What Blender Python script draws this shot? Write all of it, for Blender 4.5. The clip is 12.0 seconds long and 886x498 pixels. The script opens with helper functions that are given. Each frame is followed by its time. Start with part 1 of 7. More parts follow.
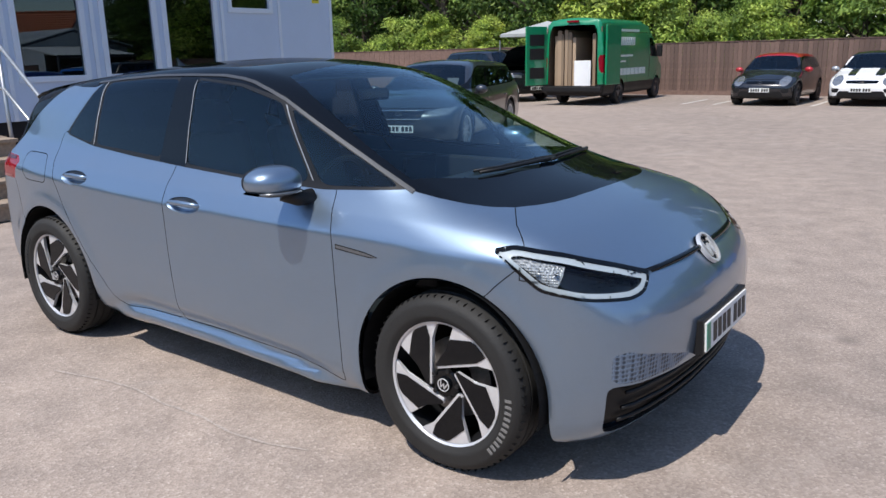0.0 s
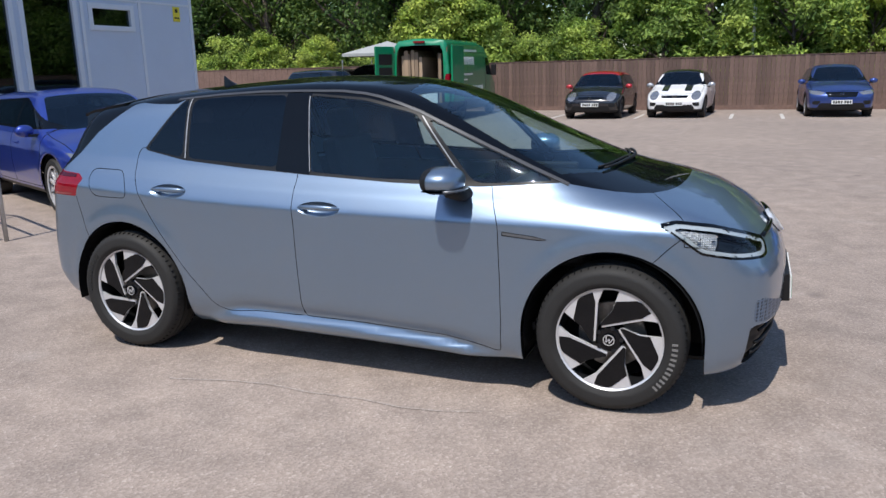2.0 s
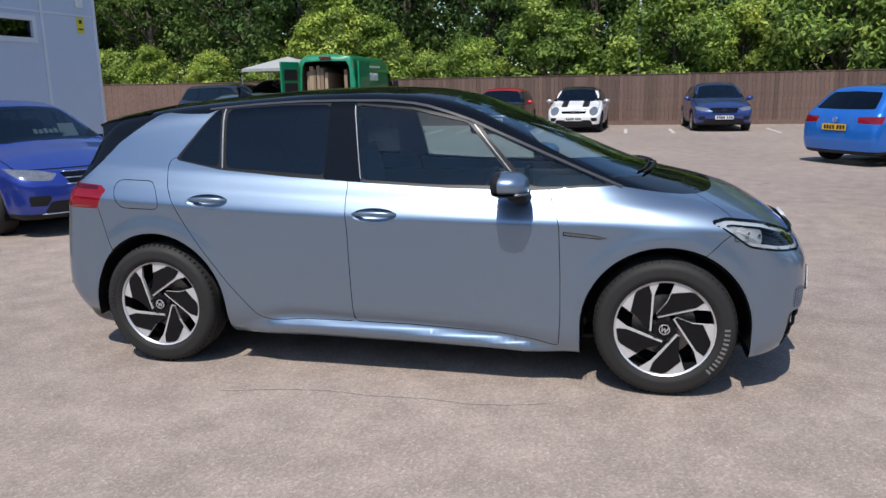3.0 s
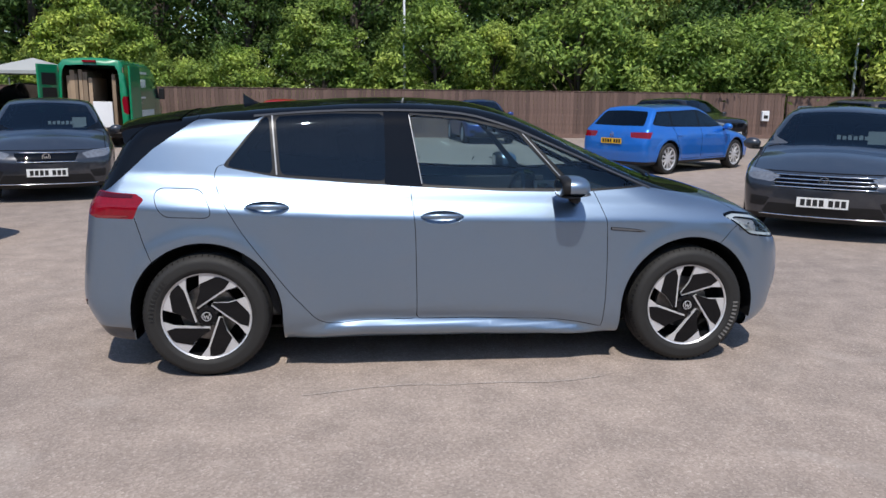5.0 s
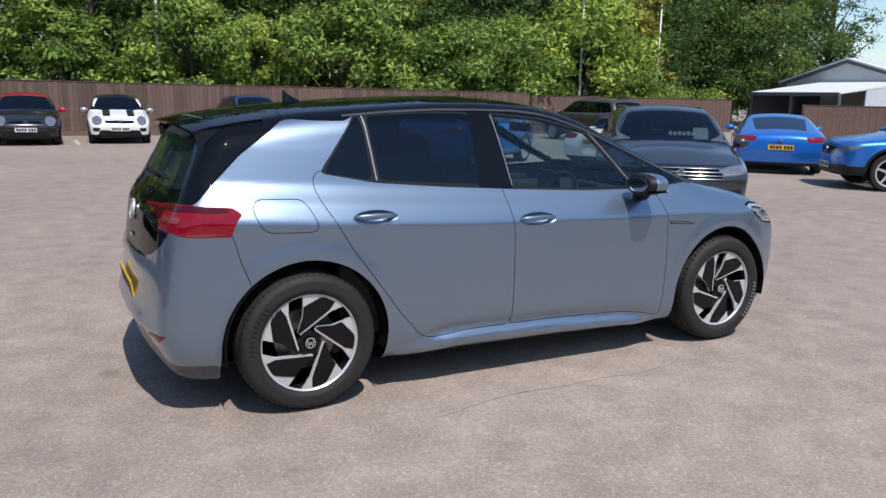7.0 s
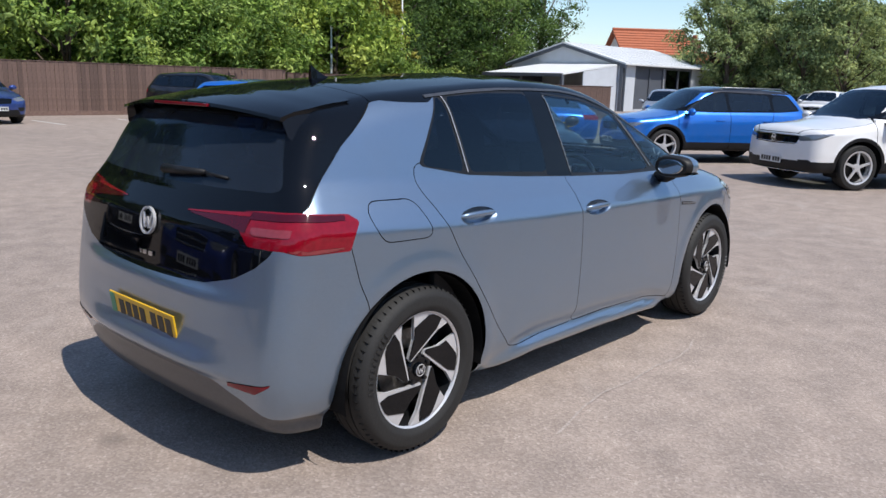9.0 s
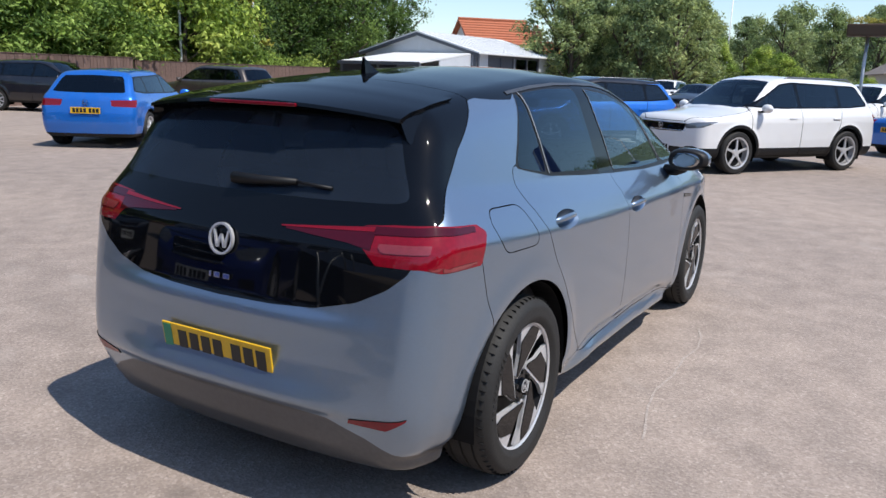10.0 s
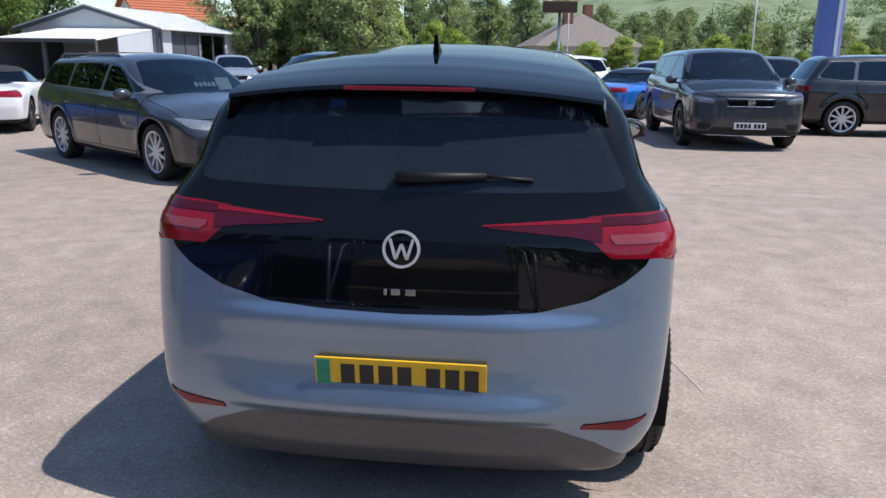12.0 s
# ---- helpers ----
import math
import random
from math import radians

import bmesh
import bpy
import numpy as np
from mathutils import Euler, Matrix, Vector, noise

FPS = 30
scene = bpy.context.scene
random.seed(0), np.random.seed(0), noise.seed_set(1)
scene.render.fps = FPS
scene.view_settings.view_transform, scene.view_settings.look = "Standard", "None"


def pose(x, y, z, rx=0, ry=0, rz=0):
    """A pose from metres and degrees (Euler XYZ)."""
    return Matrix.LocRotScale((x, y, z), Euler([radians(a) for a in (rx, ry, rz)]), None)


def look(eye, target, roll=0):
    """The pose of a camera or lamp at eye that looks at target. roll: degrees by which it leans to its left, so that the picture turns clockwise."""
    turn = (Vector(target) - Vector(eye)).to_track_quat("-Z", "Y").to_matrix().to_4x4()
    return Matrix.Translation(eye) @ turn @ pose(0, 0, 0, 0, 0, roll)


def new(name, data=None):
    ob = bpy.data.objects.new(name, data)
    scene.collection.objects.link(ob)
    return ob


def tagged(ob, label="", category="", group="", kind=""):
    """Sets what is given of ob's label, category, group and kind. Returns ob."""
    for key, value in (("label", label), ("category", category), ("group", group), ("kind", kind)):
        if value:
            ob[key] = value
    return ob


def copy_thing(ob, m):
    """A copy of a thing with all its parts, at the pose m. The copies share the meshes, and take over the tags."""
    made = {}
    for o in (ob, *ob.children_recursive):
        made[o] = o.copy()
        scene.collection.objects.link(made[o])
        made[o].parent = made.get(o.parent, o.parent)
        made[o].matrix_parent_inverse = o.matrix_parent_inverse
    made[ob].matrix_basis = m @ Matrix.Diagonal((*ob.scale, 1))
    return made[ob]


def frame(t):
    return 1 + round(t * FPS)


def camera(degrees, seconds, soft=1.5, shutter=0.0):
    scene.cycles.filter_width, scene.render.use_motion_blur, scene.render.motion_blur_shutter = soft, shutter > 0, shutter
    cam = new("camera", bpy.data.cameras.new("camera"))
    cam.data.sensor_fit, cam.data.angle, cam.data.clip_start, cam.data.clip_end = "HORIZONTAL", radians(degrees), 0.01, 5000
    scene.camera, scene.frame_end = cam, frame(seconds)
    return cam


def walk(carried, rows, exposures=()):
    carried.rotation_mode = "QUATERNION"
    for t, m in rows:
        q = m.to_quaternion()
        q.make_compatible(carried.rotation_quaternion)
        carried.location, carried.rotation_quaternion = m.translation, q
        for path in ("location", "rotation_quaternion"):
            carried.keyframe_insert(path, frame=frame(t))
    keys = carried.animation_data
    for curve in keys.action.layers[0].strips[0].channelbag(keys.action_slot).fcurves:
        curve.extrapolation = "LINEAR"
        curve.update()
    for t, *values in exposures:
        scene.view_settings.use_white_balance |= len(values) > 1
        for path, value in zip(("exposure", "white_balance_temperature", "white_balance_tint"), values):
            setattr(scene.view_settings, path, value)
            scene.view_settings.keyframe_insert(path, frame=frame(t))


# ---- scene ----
cam = camera(59.8, 12.0)
PATH = [
    (0, (2.965, -2.993, 1.532), (1.814, -1.431, 1.045), -1.3),
    (0.5, (2.816, -3.246, 1.537), (1.746, -1.625, 1.058), -1.4),
    (1, (2.54, -3.455, 1.52), (1.573, -1.771, 1.045), -1.5),
    (1.5, (2.225, -3.794, 1.527), (1.372, -2.046, 1.062), -1.4),
    (2, (1.935, -4.205, 1.557), (1.206, -2.399, 1.105), -1.4),
    (2.5, (1.561, -4.424, 1.539), (0.967, -2.564, 1.104), -1.3),
    (4.5, (-0.165, -5.084, 1.562), (-0.088, -3.124, 1.172), 0.2),
    (5, (-0.614, -5.073, 1.548), (-0.367, -3.127, 1.159), 0.6),
    (5.5, (-1.098, -4.934, 1.564), (-0.679, -3.017, 1.18), 1.0),
    (6, (-1.615, -4.807, 1.586), (-1.025, -2.935, 1.205), 1.2),
    (6.5, (-2.068, -4.575, 1.554), (-1.308, -2.765, 1.173), 1.2),
    (7, (-2.503, -4.328, 1.535), (-1.584, -2.594, 1.147), 1.2),
    (9, (-3.543, -2.879, 1.492), (-2.08, -1.583, 1.068), 1.7),
    (9.5, (-3.695, -2.402, 1.496), (-2.112, -1.258, 1.065), 1.8),
    (10, (-3.929, -1.954, 1.492), (-2.238, -0.98, 1.051), 1.8),
    (10.5, (-4.053, -1.502, 1.472), (-2.268, -0.724, 1.016), 1.6),
    (11, (-4.155, -1.083, 1.495), (-2.297, -0.51, 1.028), 1.2),
    (11.5, (-4.252, -0.65, 1.495), (-2.345, -0.275, 1.022), 0.9),
    (12, (-4.241, -0.372, 1.47), (-2.312, -0.156, 0.988), 0.8),
]
walk(cam, [(t, look(eye, target, roll)) for t, eye, target, roll in PATH], [(0.0, 0.26), (1.5, 0.17), (2.7, 0.08), (4.5, 0.02), (7.2, 0.05), (9.0, 0.14), (10.5, 0.24), (12.0, 0.34)])

# ---------------------------------------------------------------- daylight
SUN_WAY = Vector((-0.05, -0.58, 1.0)).normalized()
sky_world = bpy.data.worlds.new("sky")
scene.world = sky_world
sky_world.use_nodes = True
wn = sky_world.node_tree.nodes
sky_tex = wn.new("ShaderNodeTexSky")
sky_tex.sky_type, sky_tex.sun_disc = "NISHITA", False
sky_tex.sun_elevation = math.asin(SUN_WAY.z)
sky_tex.sun_rotation = math.atan2(SUN_WAY.x, SUN_WAY.y)
sky_tex.air_density, sky_tex.dust_density, sky_tex.ozone_density = 1.1, 0.5, 4.0
sky_tex.altitude = 300
sky_world.node_tree.links.new(sky_tex.outputs[0], wn["Background"].inputs[0])
wn["Background"].inputs[1].default_value = 0.15
sun = new("sun", bpy.data.lights.new("sun", "SUN"))
sun.data.energy, sun.data.angle, sun.data.color = 4.4, radians(0.53), (1.0, 0.945, 0.875)
sun.matrix_world = look(SUN_WAY * 50, (0, 0, 0))
# ---------------------------------------------------------------- car bodies
def curve(points, soft):
    """A smoothed line through (x, value) knots, as a function of arrays."""
    px, pv = zip(*points)
    g = np.arange(px[0] - 1.0, px[-1] + 1.0, 0.01)
    v = np.interp(g, px, pv)
    n = max(1, int(soft / 0.01))
    w = np.exp(-0.5 * (np.arange(-3 * n, 3 * n + 1) / n) ** 2)
    v = np.convolve(np.pad(v, 3 * n, mode="edge"), w / w.sum(), mode="valid")
    return lambda x: np.interp(x, g, v)


def smax(a, b, k):
    h = np.maximum(k - np.abs(a - b), 0) / k
    return np.maximum(a, b) + h * h * k / 4


def body_field(p):
    """The outer skin of a car as the zero of a function of x, y, z: flank, top, nose, tail and floor, rounded into one another."""
    top, flank, plan = curve(p["top"], p.get("top_soft", 0.07)), curve(p["flank"], p.get("flank_soft", 0.012)), curve(p["plan"], 0.12)
    rise, nose, tail = curve(p["rise"], 0.25), curve(p["nose"], 0.03), curve(p["tail"], p.get("tail_soft", 0.03))
    end = curve(p["flank_end"], p.get("flank_soft", 0.012)) if "flank_end" in p else None
    side_tail = curve(p.get("tail_side", p["tail"]), 0.03)
    crown = curve(p["crown"], 0.15)
    arc = curve(p["sill_arc"], 0.05) if "sill_arc" in p else None
    axles, flare, wheel_z = p["axles"], p.get("flare", 0.012), p["wheel_r"]

    def field(q):
        x, y, z = q[:, 0], np.abs(q[:, 1]), q[:, 2]
        low = z - rise(x)
        if arc is not None:
            low = low + arc(x) * ((0.50 - z) / 0.16).clip(0, 1)
        side = flank(low) * plan(x)
        if end is not None:
            v = ((np.abs(x - 0.03) - 0.66) / 0.30).clip(0, 1)
            side = side * (1 - v) + end(z - rise(x)) * plan(x) * v
        for a in axles:
            r = np.hypot(x - a, z - wheel_z)
            side = side + flare * np.exp(-((r - p["arch_r"] - 0.03) / 0.05) ** 2) * (z > wheel_z * 0.5)
        f = smax(y - side, z - top(x) + crown(x) * (y / p["half"]) ** 2, p.get("k_top", 0.09))
        f = smax(f, x - nose(z) + p["nose_bow"] * (y / p["half"]) ** p.get("nose_pow", 2.6), p.get("k_nose", 0.14))
        u = ((y - 0.34) / 0.36).clip(0, 1)
        u = u * u * (3 - 2 * u)
        f = smax(f, tail(z) * (1 - u) + side_tail(z) * u - x + p["tail_bow"] * (y / p["half"]) ** 2.6, p.get("k_tail", 0.10))
        return smax(f, p["floor"] - z, 0.05)

    return field


def skin(p, field, step):
    """Triangles that lie on the zero of the field, spread from a line inside the body."""
    half, zc = p["half"], p["zc"]
    x0, x1 = p["tail_x"] + 0.55, p["nose_x"] - 0.6
    cap = np.linspace(0, np.pi / 2, int(1.35 / step))
    n_mid = int((x1 - x0) / step)
    ox = np.r_[np.full(len(cap) - 1, x0), np.linspace(x0, x1, n_mid), np.full(len(cap) - 1, x1)]
    tilt = np.r_[-cap[:0:-1], np.zeros(n_mid), cap[1:]]
    n = int(4.6 / step) // 2 * 2
    th = np.linspace(0, 2 * np.pi, n, endpoint=False)
    th = th - 0.28 * np.sin(2 * th)
    O = np.stack([np.repeat(ox, n), np.zeros(len(ox) * n), np.full(len(ox) * n, zc)], 1)
    T, A = np.repeat(tilt, n), np.tile(th, len(ox))
    D = np.stack([np.sin(T), np.cos(T) * np.cos(A), np.cos(T) * np.sin(A)], 1)
    lo, hi = np.zeros(len(O)), np.full(len(O), 2.2)
    for _ in range(26):
        mid = (lo + hi) / 2
        inside = field(O + D * mid[:, None]) < 0
        lo, hi = np.where(inside, mid, lo), np.where(inside, hi, mid)
    V = O + D * lo[:, None]
    i, j = np.meshgrid(np.arange(len(ox) - 1), np.arange(n), indexing="ij")
    a, b, c, d = i * n + j, (i + 1) * n + j, (i + 1) * n + (j + 1) % n, i * n + (j + 1) % n
    flip = (i + j) % 2 == 0
    T1 = np.where(flip[..., None], np.stack([a, b, c], -1), np.stack([a, b, d], -1)).reshape(-1, 3)
    T2 = np.where(flip[..., None], np.stack([a, c, d], -1), np.stack([b, c, d], -1)).reshape(-1, 3)
    tri = np.r_[T1, T2][:, ::-1]
    e = np.cross(V[tri[:, 1]] - V[tri[:, 0]], V[tri[:, 2]] - V[tri[:, 0]])
    tri = tri[np.linalg.norm(e, axis=1) > 1e-9]
    return V, tri


def gradient(field, V):
    h = 0.004
    g = np.stack([field(V + h * e) - field(V - h * e) for e in np.eye(3)], 1)
    return g / (np.linalg.norm(g, axis=1, keepdims=True) + 1e-12)


def cut(V, tri, lab, f, level=0.0):
    """Splits the triangles along f = level. Returns vertices, triangles, labels and which triangles lie below it."""
    s = f(V) - level
    s[np.abs(s) < 2e-4] = 0.0
    st = s[tri]
    pos, neg = (st > 0).sum(1), (st < 0).sum(1)
    mixed = (pos > 0) & (neg > 0)
    keep, below = tri[~mixed], neg[~mixed] > 0
    out_t, out_l, out_b = [keep], [lab[~mixed]], [below]
    m, ml, ms = tri[mixed], lab[mixed], st[mixed]
    if len(m):
        lone_pos = (ms > 0).sum(1) == 1
        lone = np.where(lone_pos, np.argmax(ms > 0, 1), np.argmax(ms < 0, 1))
        r = np.arange(len(m))
        v0, v1, v2 = m[r, lone], m[r, (lone + 1) % 3], m[r, (lone + 2) % 3]
        pairs = np.sort(np.r_[np.stack([v0, v1], 1), np.stack([v0, v2], 1)], 1)
        u, inv = np.unique(pairs, axis=0, return_inverse=True)
        inv = inv.ravel()
        sa, sb = s[u[:, 0]], s[u[:, 1]]
        w = np.where(sa != sb, sa / np.where(sa != sb, sa - sb, 1), 0.5).clip(0, 1)
        new_v = V[u[:, 0]] + (V[u[:, 1]] - V[u[:, 0]]) * w[:, None]
        ids = len(V) + inv
        a, b = ids[: len(m)], ids[len(m):]
        V = np.r_[V, new_v]
        out_t += [np.stack([v0, a, b], 1), np.stack([a, v1, v2], 1), np.stack([a, v2, b], 1)]
        out_l += [ml, ml, ml]
        out_b += [~lone_pos, lone_pos, lone_pos]
    T, L, B = np.concatenate(out_t), np.concatenate(out_l), np.concatenate(out_b)
    ok = (T[:, 0] != T[:, 1]) & (T[:, 1] != T[:, 2]) & (T[:, 0] != T[:, 2])
    return V, T[ok], L[ok], B[ok]


def rounded(poly, times=2):
    """A polygon with its corners cut round."""
    pts = np.array(poly, float)
    for _ in range(times):
        nxt = np.roll(pts, -1, 0)
        d = np.linalg.norm(nxt - pts, axis=1, keepdims=True)
        t = np.minimum(0.25, 0.016 / np.maximum(d, 1e-6))
        pts = np.stack([pts + t * (nxt - pts), nxt - t * (nxt - pts)], 1).reshape(-1, 2)
    return pts


def polygon(poly, axes, soft=True, where=None):
    """Signed distance to a polygon in two of the axes (0 x, 1 y, 2 z, d x less y, e x and y), negative inside; y counts as its size. where: a further bound."""
    P = rounded(poly) if soft else np.array(poly, float)
    Q = np.roll(P, -1, 0)

    def f(V):
        ay = np.abs(V[:, 1])
        pick = {0: V[:, 0], 1: ay, 2: V[:, 2], "d": V[:, 0] - ay, "e": V[:, 0] + ay}
        u = np.stack([pick[a] for a in axes], 1)
        best, inside = np.full(len(u), 9.0), np.zeros(len(u), bool)
        for a, b in zip(P, Q):
            e = b - a
            t = (((u - a) @ e) / (e @ e + 1e-12)).clip(0, 1)
            best = np.minimum(best, np.linalg.norm(u - a - t[:, None] * e, axis=1))
            if a[1] != b[1]:
                c = (a[1] > u[:, 1]) != (b[1] > u[:, 1])
                inside ^= c & (u[:, 0] < e[0] * (u[:, 1] - a[1]) / (b[1] - a[1]) + a[0])
        d = np.where(inside, -best, best)
        return d if where is None else np.maximum(d, where(V))

    return f


def mesh_object(name, V, tri, normals, material, parent, label="", skirt=0.012):
    """One panel: the triangles, an edge turned inwards all round it, and the skin's own normals."""
    area = np.linalg.norm(np.cross(V[tri[:, 1]] - V[tri[:, 0]], V[tri[:, 2]] - V[tri[:, 0]]), axis=1)
    tri = tri[area > 2e-7] if (area > 2e-7).any() else tri
    used, inv = np.unique(tri, return_inverse=True)
    v, n, t = V[used], normals[used], inv.reshape(-1, 3)
    e = np.sort(np.concatenate([t[:, [0, 1]], t[:, [1, 2]], t[:, [2, 0]]]), 1)
    u, count = np.unique(e, axis=0, return_counts=True)
    rim = u[count == 1]
    faces = len(t)
    if len(rim) and skirt:
        ids, ri = np.unique(rim, return_inverse=True)
        ri = ri.reshape(-1, 2)
        k = len(v)
        v = np.r_[v, v[ids], v[ids] - skirt * n[ids]]
        mid_e = np.zeros((len(ids), 3))
        e_dir = v[k + ri[:, 1]] - v[k + ri[:, 0]]
        side_n = np.cross(e_dir, n[ids][ri[:, 0]])
        cen = v[t].mean(1)
        own = {}
        for q, tri_ in enumerate(t):
            for a_, b_ in ((0, 1), (1, 2), (2, 0)):
                own[tuple(sorted((tri_[a_], tri_[b_])))] = q
        flip = np.array([np.dot(side_n[q], cen[own[tuple(r_)]] - v[r_[0]]) for q, r_ in enumerate(rim)]) > 0
        side_n[flip] *= -1
        side_n /= np.linalg.norm(side_n, axis=1, keepdims=True) + 1e-12
        np.add.at(mid_e, ri[:, 0], side_n)
        np.add.at(mid_e, ri[:, 1], side_n)
        mid_e /= np.linalg.norm(mid_e, axis=1, keepdims=True) + 1e-12
        n = np.r_[n, mid_e, mid_e]
        a, b = k + ri[:, 0], k + ri[:, 1]
        m = len(ids)
        t = np.r_[t, np.stack([a, b, b + m], 1), np.stack([a, b + m, a + m], 1)]
    me = bpy.data.meshes.new(name)
    me.from_pydata(v.tolist(), [], t.tolist())
    me.polygons.foreach_set("use_smooth", np.ones(len(t), bool))
    me.normals_split_custom_set_from_vertices(n.tolist())
    me.materials.append(material)
    if skirt and len(rim):
        me.materials.append(GAP)
        me.polygons.foreach_set("material_index", np.r_[np.zeros(faces, int), np.ones(len(t) - faces, int)])
    ob = new(name, me)
    ob.parent = parent
    if label:
        tagged(ob, label)
    return ob
HERO = dict(
    half=0.885, zc=0.66, nose_x=2.13, tail_x=-2.13, axles=(1.385, -1.385), wheel_r=0.347, arch_r=0.412, floor=0.175, flare=0.010,
    top=[(-2.3, 1.16), (-1.95, 1.360), (-1.7, 1.430), (-1.35, 1.480), (-1.0, 1.508), (-0.6, 1.533), (-0.25, 1.541), (0.1, 1.525), (0.3, 1.490), (0.47, 1.430),
         (0.85, 1.262), (1.2, 1.115), (1.36, 1.060), (1.55, 1.020), (1.75, 0.965), (1.95, 0.885), (2.1, 0.800), (2.3, 0.66)],
    crown=[(-2.2, 0.10), (-1.2, 0.11), (0.2, 0.12), (1.0, 0.14), (1.4, 0.10), (2.0, 0.07)],
    flank=[(0.15, 0.78), (0.19, 0.832), (0.222, 0.862), (0.240, 0.864), (0.292, 0.830), (0.345, 0.864), (0.38, 0.871), (0.5, 0.879), (0.65, 0.883), (0.8, 0.882),
           (0.868, 0.881), (0.90, 0.864), (0.95, 0.834), (1.0, 0.790), (1.04, 0.762), (1.2, 0.705), (1.4, 0.622), (1.55, 0.55)],
    flank_end=[(0.15, 0.775), (0.19, 0.818), (0.25, 0.848), (0.31, 0.864), (0.36, 0.869), (0.5, 0.879), (0.65, 0.883), (0.8, 0.882), (0.868, 0.881), (0.90, 0.864), (0.95, 0.834), (1.0, 0.790), (1.04, 0.762), (1.2, 0.705), (1.4, 0.622), (1.55, 0.55)],
    plan=[(-2.2, 0.87), (-1.95, 0.930), (-1.6, 0.975), (-1.2, 0.997), (-0.5, 1.0), (0.9, 1.0), (1.3, 0.992), (1.6, 0.965), (1.9, 0.91), (2.2, 0.82)],
    rise=[(-2.2, 0.105), (-1.7, 0.085), (-1.2, 0.055), (-0.5, 0.02), (0.2, 0.005), (1.0, -0.005), (1.6, -0.02), (2.2, -0.04)],
    nose=[(0.1, 1.90), (0.2, 2.02), (0.28, 2.09), (0.40, 2.12), (0.55, 2.13), (0.66, 2.122), (0.74, 2.095), (0.80, 2.055), (0.9, 1.96), (1.0, 1.86)],
    tail=[(0.1, -1.95), (0.20, -2.025), (0.28, -2.078), (0.34, -2.096), (0.395, -2.108), (0.412, -2.132), (0.43, -2.146), (0.46, -2.138), (0.50, -2.122), (0.56, -2.109), (0.64, -2.105), (0.69, -2.108), (0.715, -2.102), (0.74, -2.083), (0.80, -2.076), (0.95, -2.058), (1.05, -1.985), (1.2, -1.905), (1.34, -1.835), (1.5, -1.75)],
    tail_side=[(0.1, -1.93), (0.22, -2.045), (0.38, -2.108), (0.42, -2.122), (0.5, -2.120), (0.62, -2.106), (0.72, -2.092), (0.80, -2.078), (0.95, -2.058), (1.05, -1.985), (1.2, -1.905), (1.34, -1.835), (1.5, -1.75)],
    sill_arc=[(-1.05, 0.11), (-0.95, 0.10), (-0.82, 0.062), (-0.705, 0.02), (-0.515, 0.0), (0.10, 0.0), (0.576, 0.02), (0.76, 0.05), (0.87, 0.08), (1.0, 0.11)],
    flank_soft=0.009, tail_soft=0.016, nose_bow=0.18, tail_bow=0.10, k_top=0.10, k_nose=0.15, k_tail=0.10,
)

# ---------------------------------------------------------------- materials
def nodes_of(name):
    m = bpy.data.materials.new(name)
    m.use_nodes = True
    t = m.node_tree
    return m, t, t.nodes["Principled BSDF"], lambda a, b: t.links.new(a, b)


def tex(t, kind, scale, coord="Object", **sets):
    n = t.nodes.new(kind)
    n.inputs["Scale"].default_value = scale
    for k, v in sets.items():
        n.inputs[k].default_value = v
    c = t.nodes.new("ShaderNodeTexCoord")
    t.links.new(c.outputs[coord], n.inputs["Vector"])
    return n


def ramp(t, source, stops):
    r = t.nodes.new("ShaderNodeValToRGB")
    t.links.new(source, r.inputs["Fac"])
    els = r.color_ramp.elements
    while len(els) < len(stops):
        els.new(0.5)
    for e, (pos, col) in zip(els, stops):
        e.position, e.color = pos, (*col, 1) if len(col) == 3 else col
    return r


def mix(t, fac, a, b, mode="MIX"):
    n = t.nodes.new("ShaderNodeMix")
    n.data_type, n.blend_type = "RGBA", mode
    for sock, v in ((n.inputs[0], fac), (n.inputs[6], a), (n.inputs[7], b)):
        if isinstance(v, (int, float)):
            sock.default_value = v
        elif isinstance(v, tuple):
            sock.default_value = (*v, 1)
        else:
            t.links.new(v, sock)
    return n.outputs[2]


def shade(c, k):
    return tuple(max(0.0, min(1.0, v * k)) for v in c)


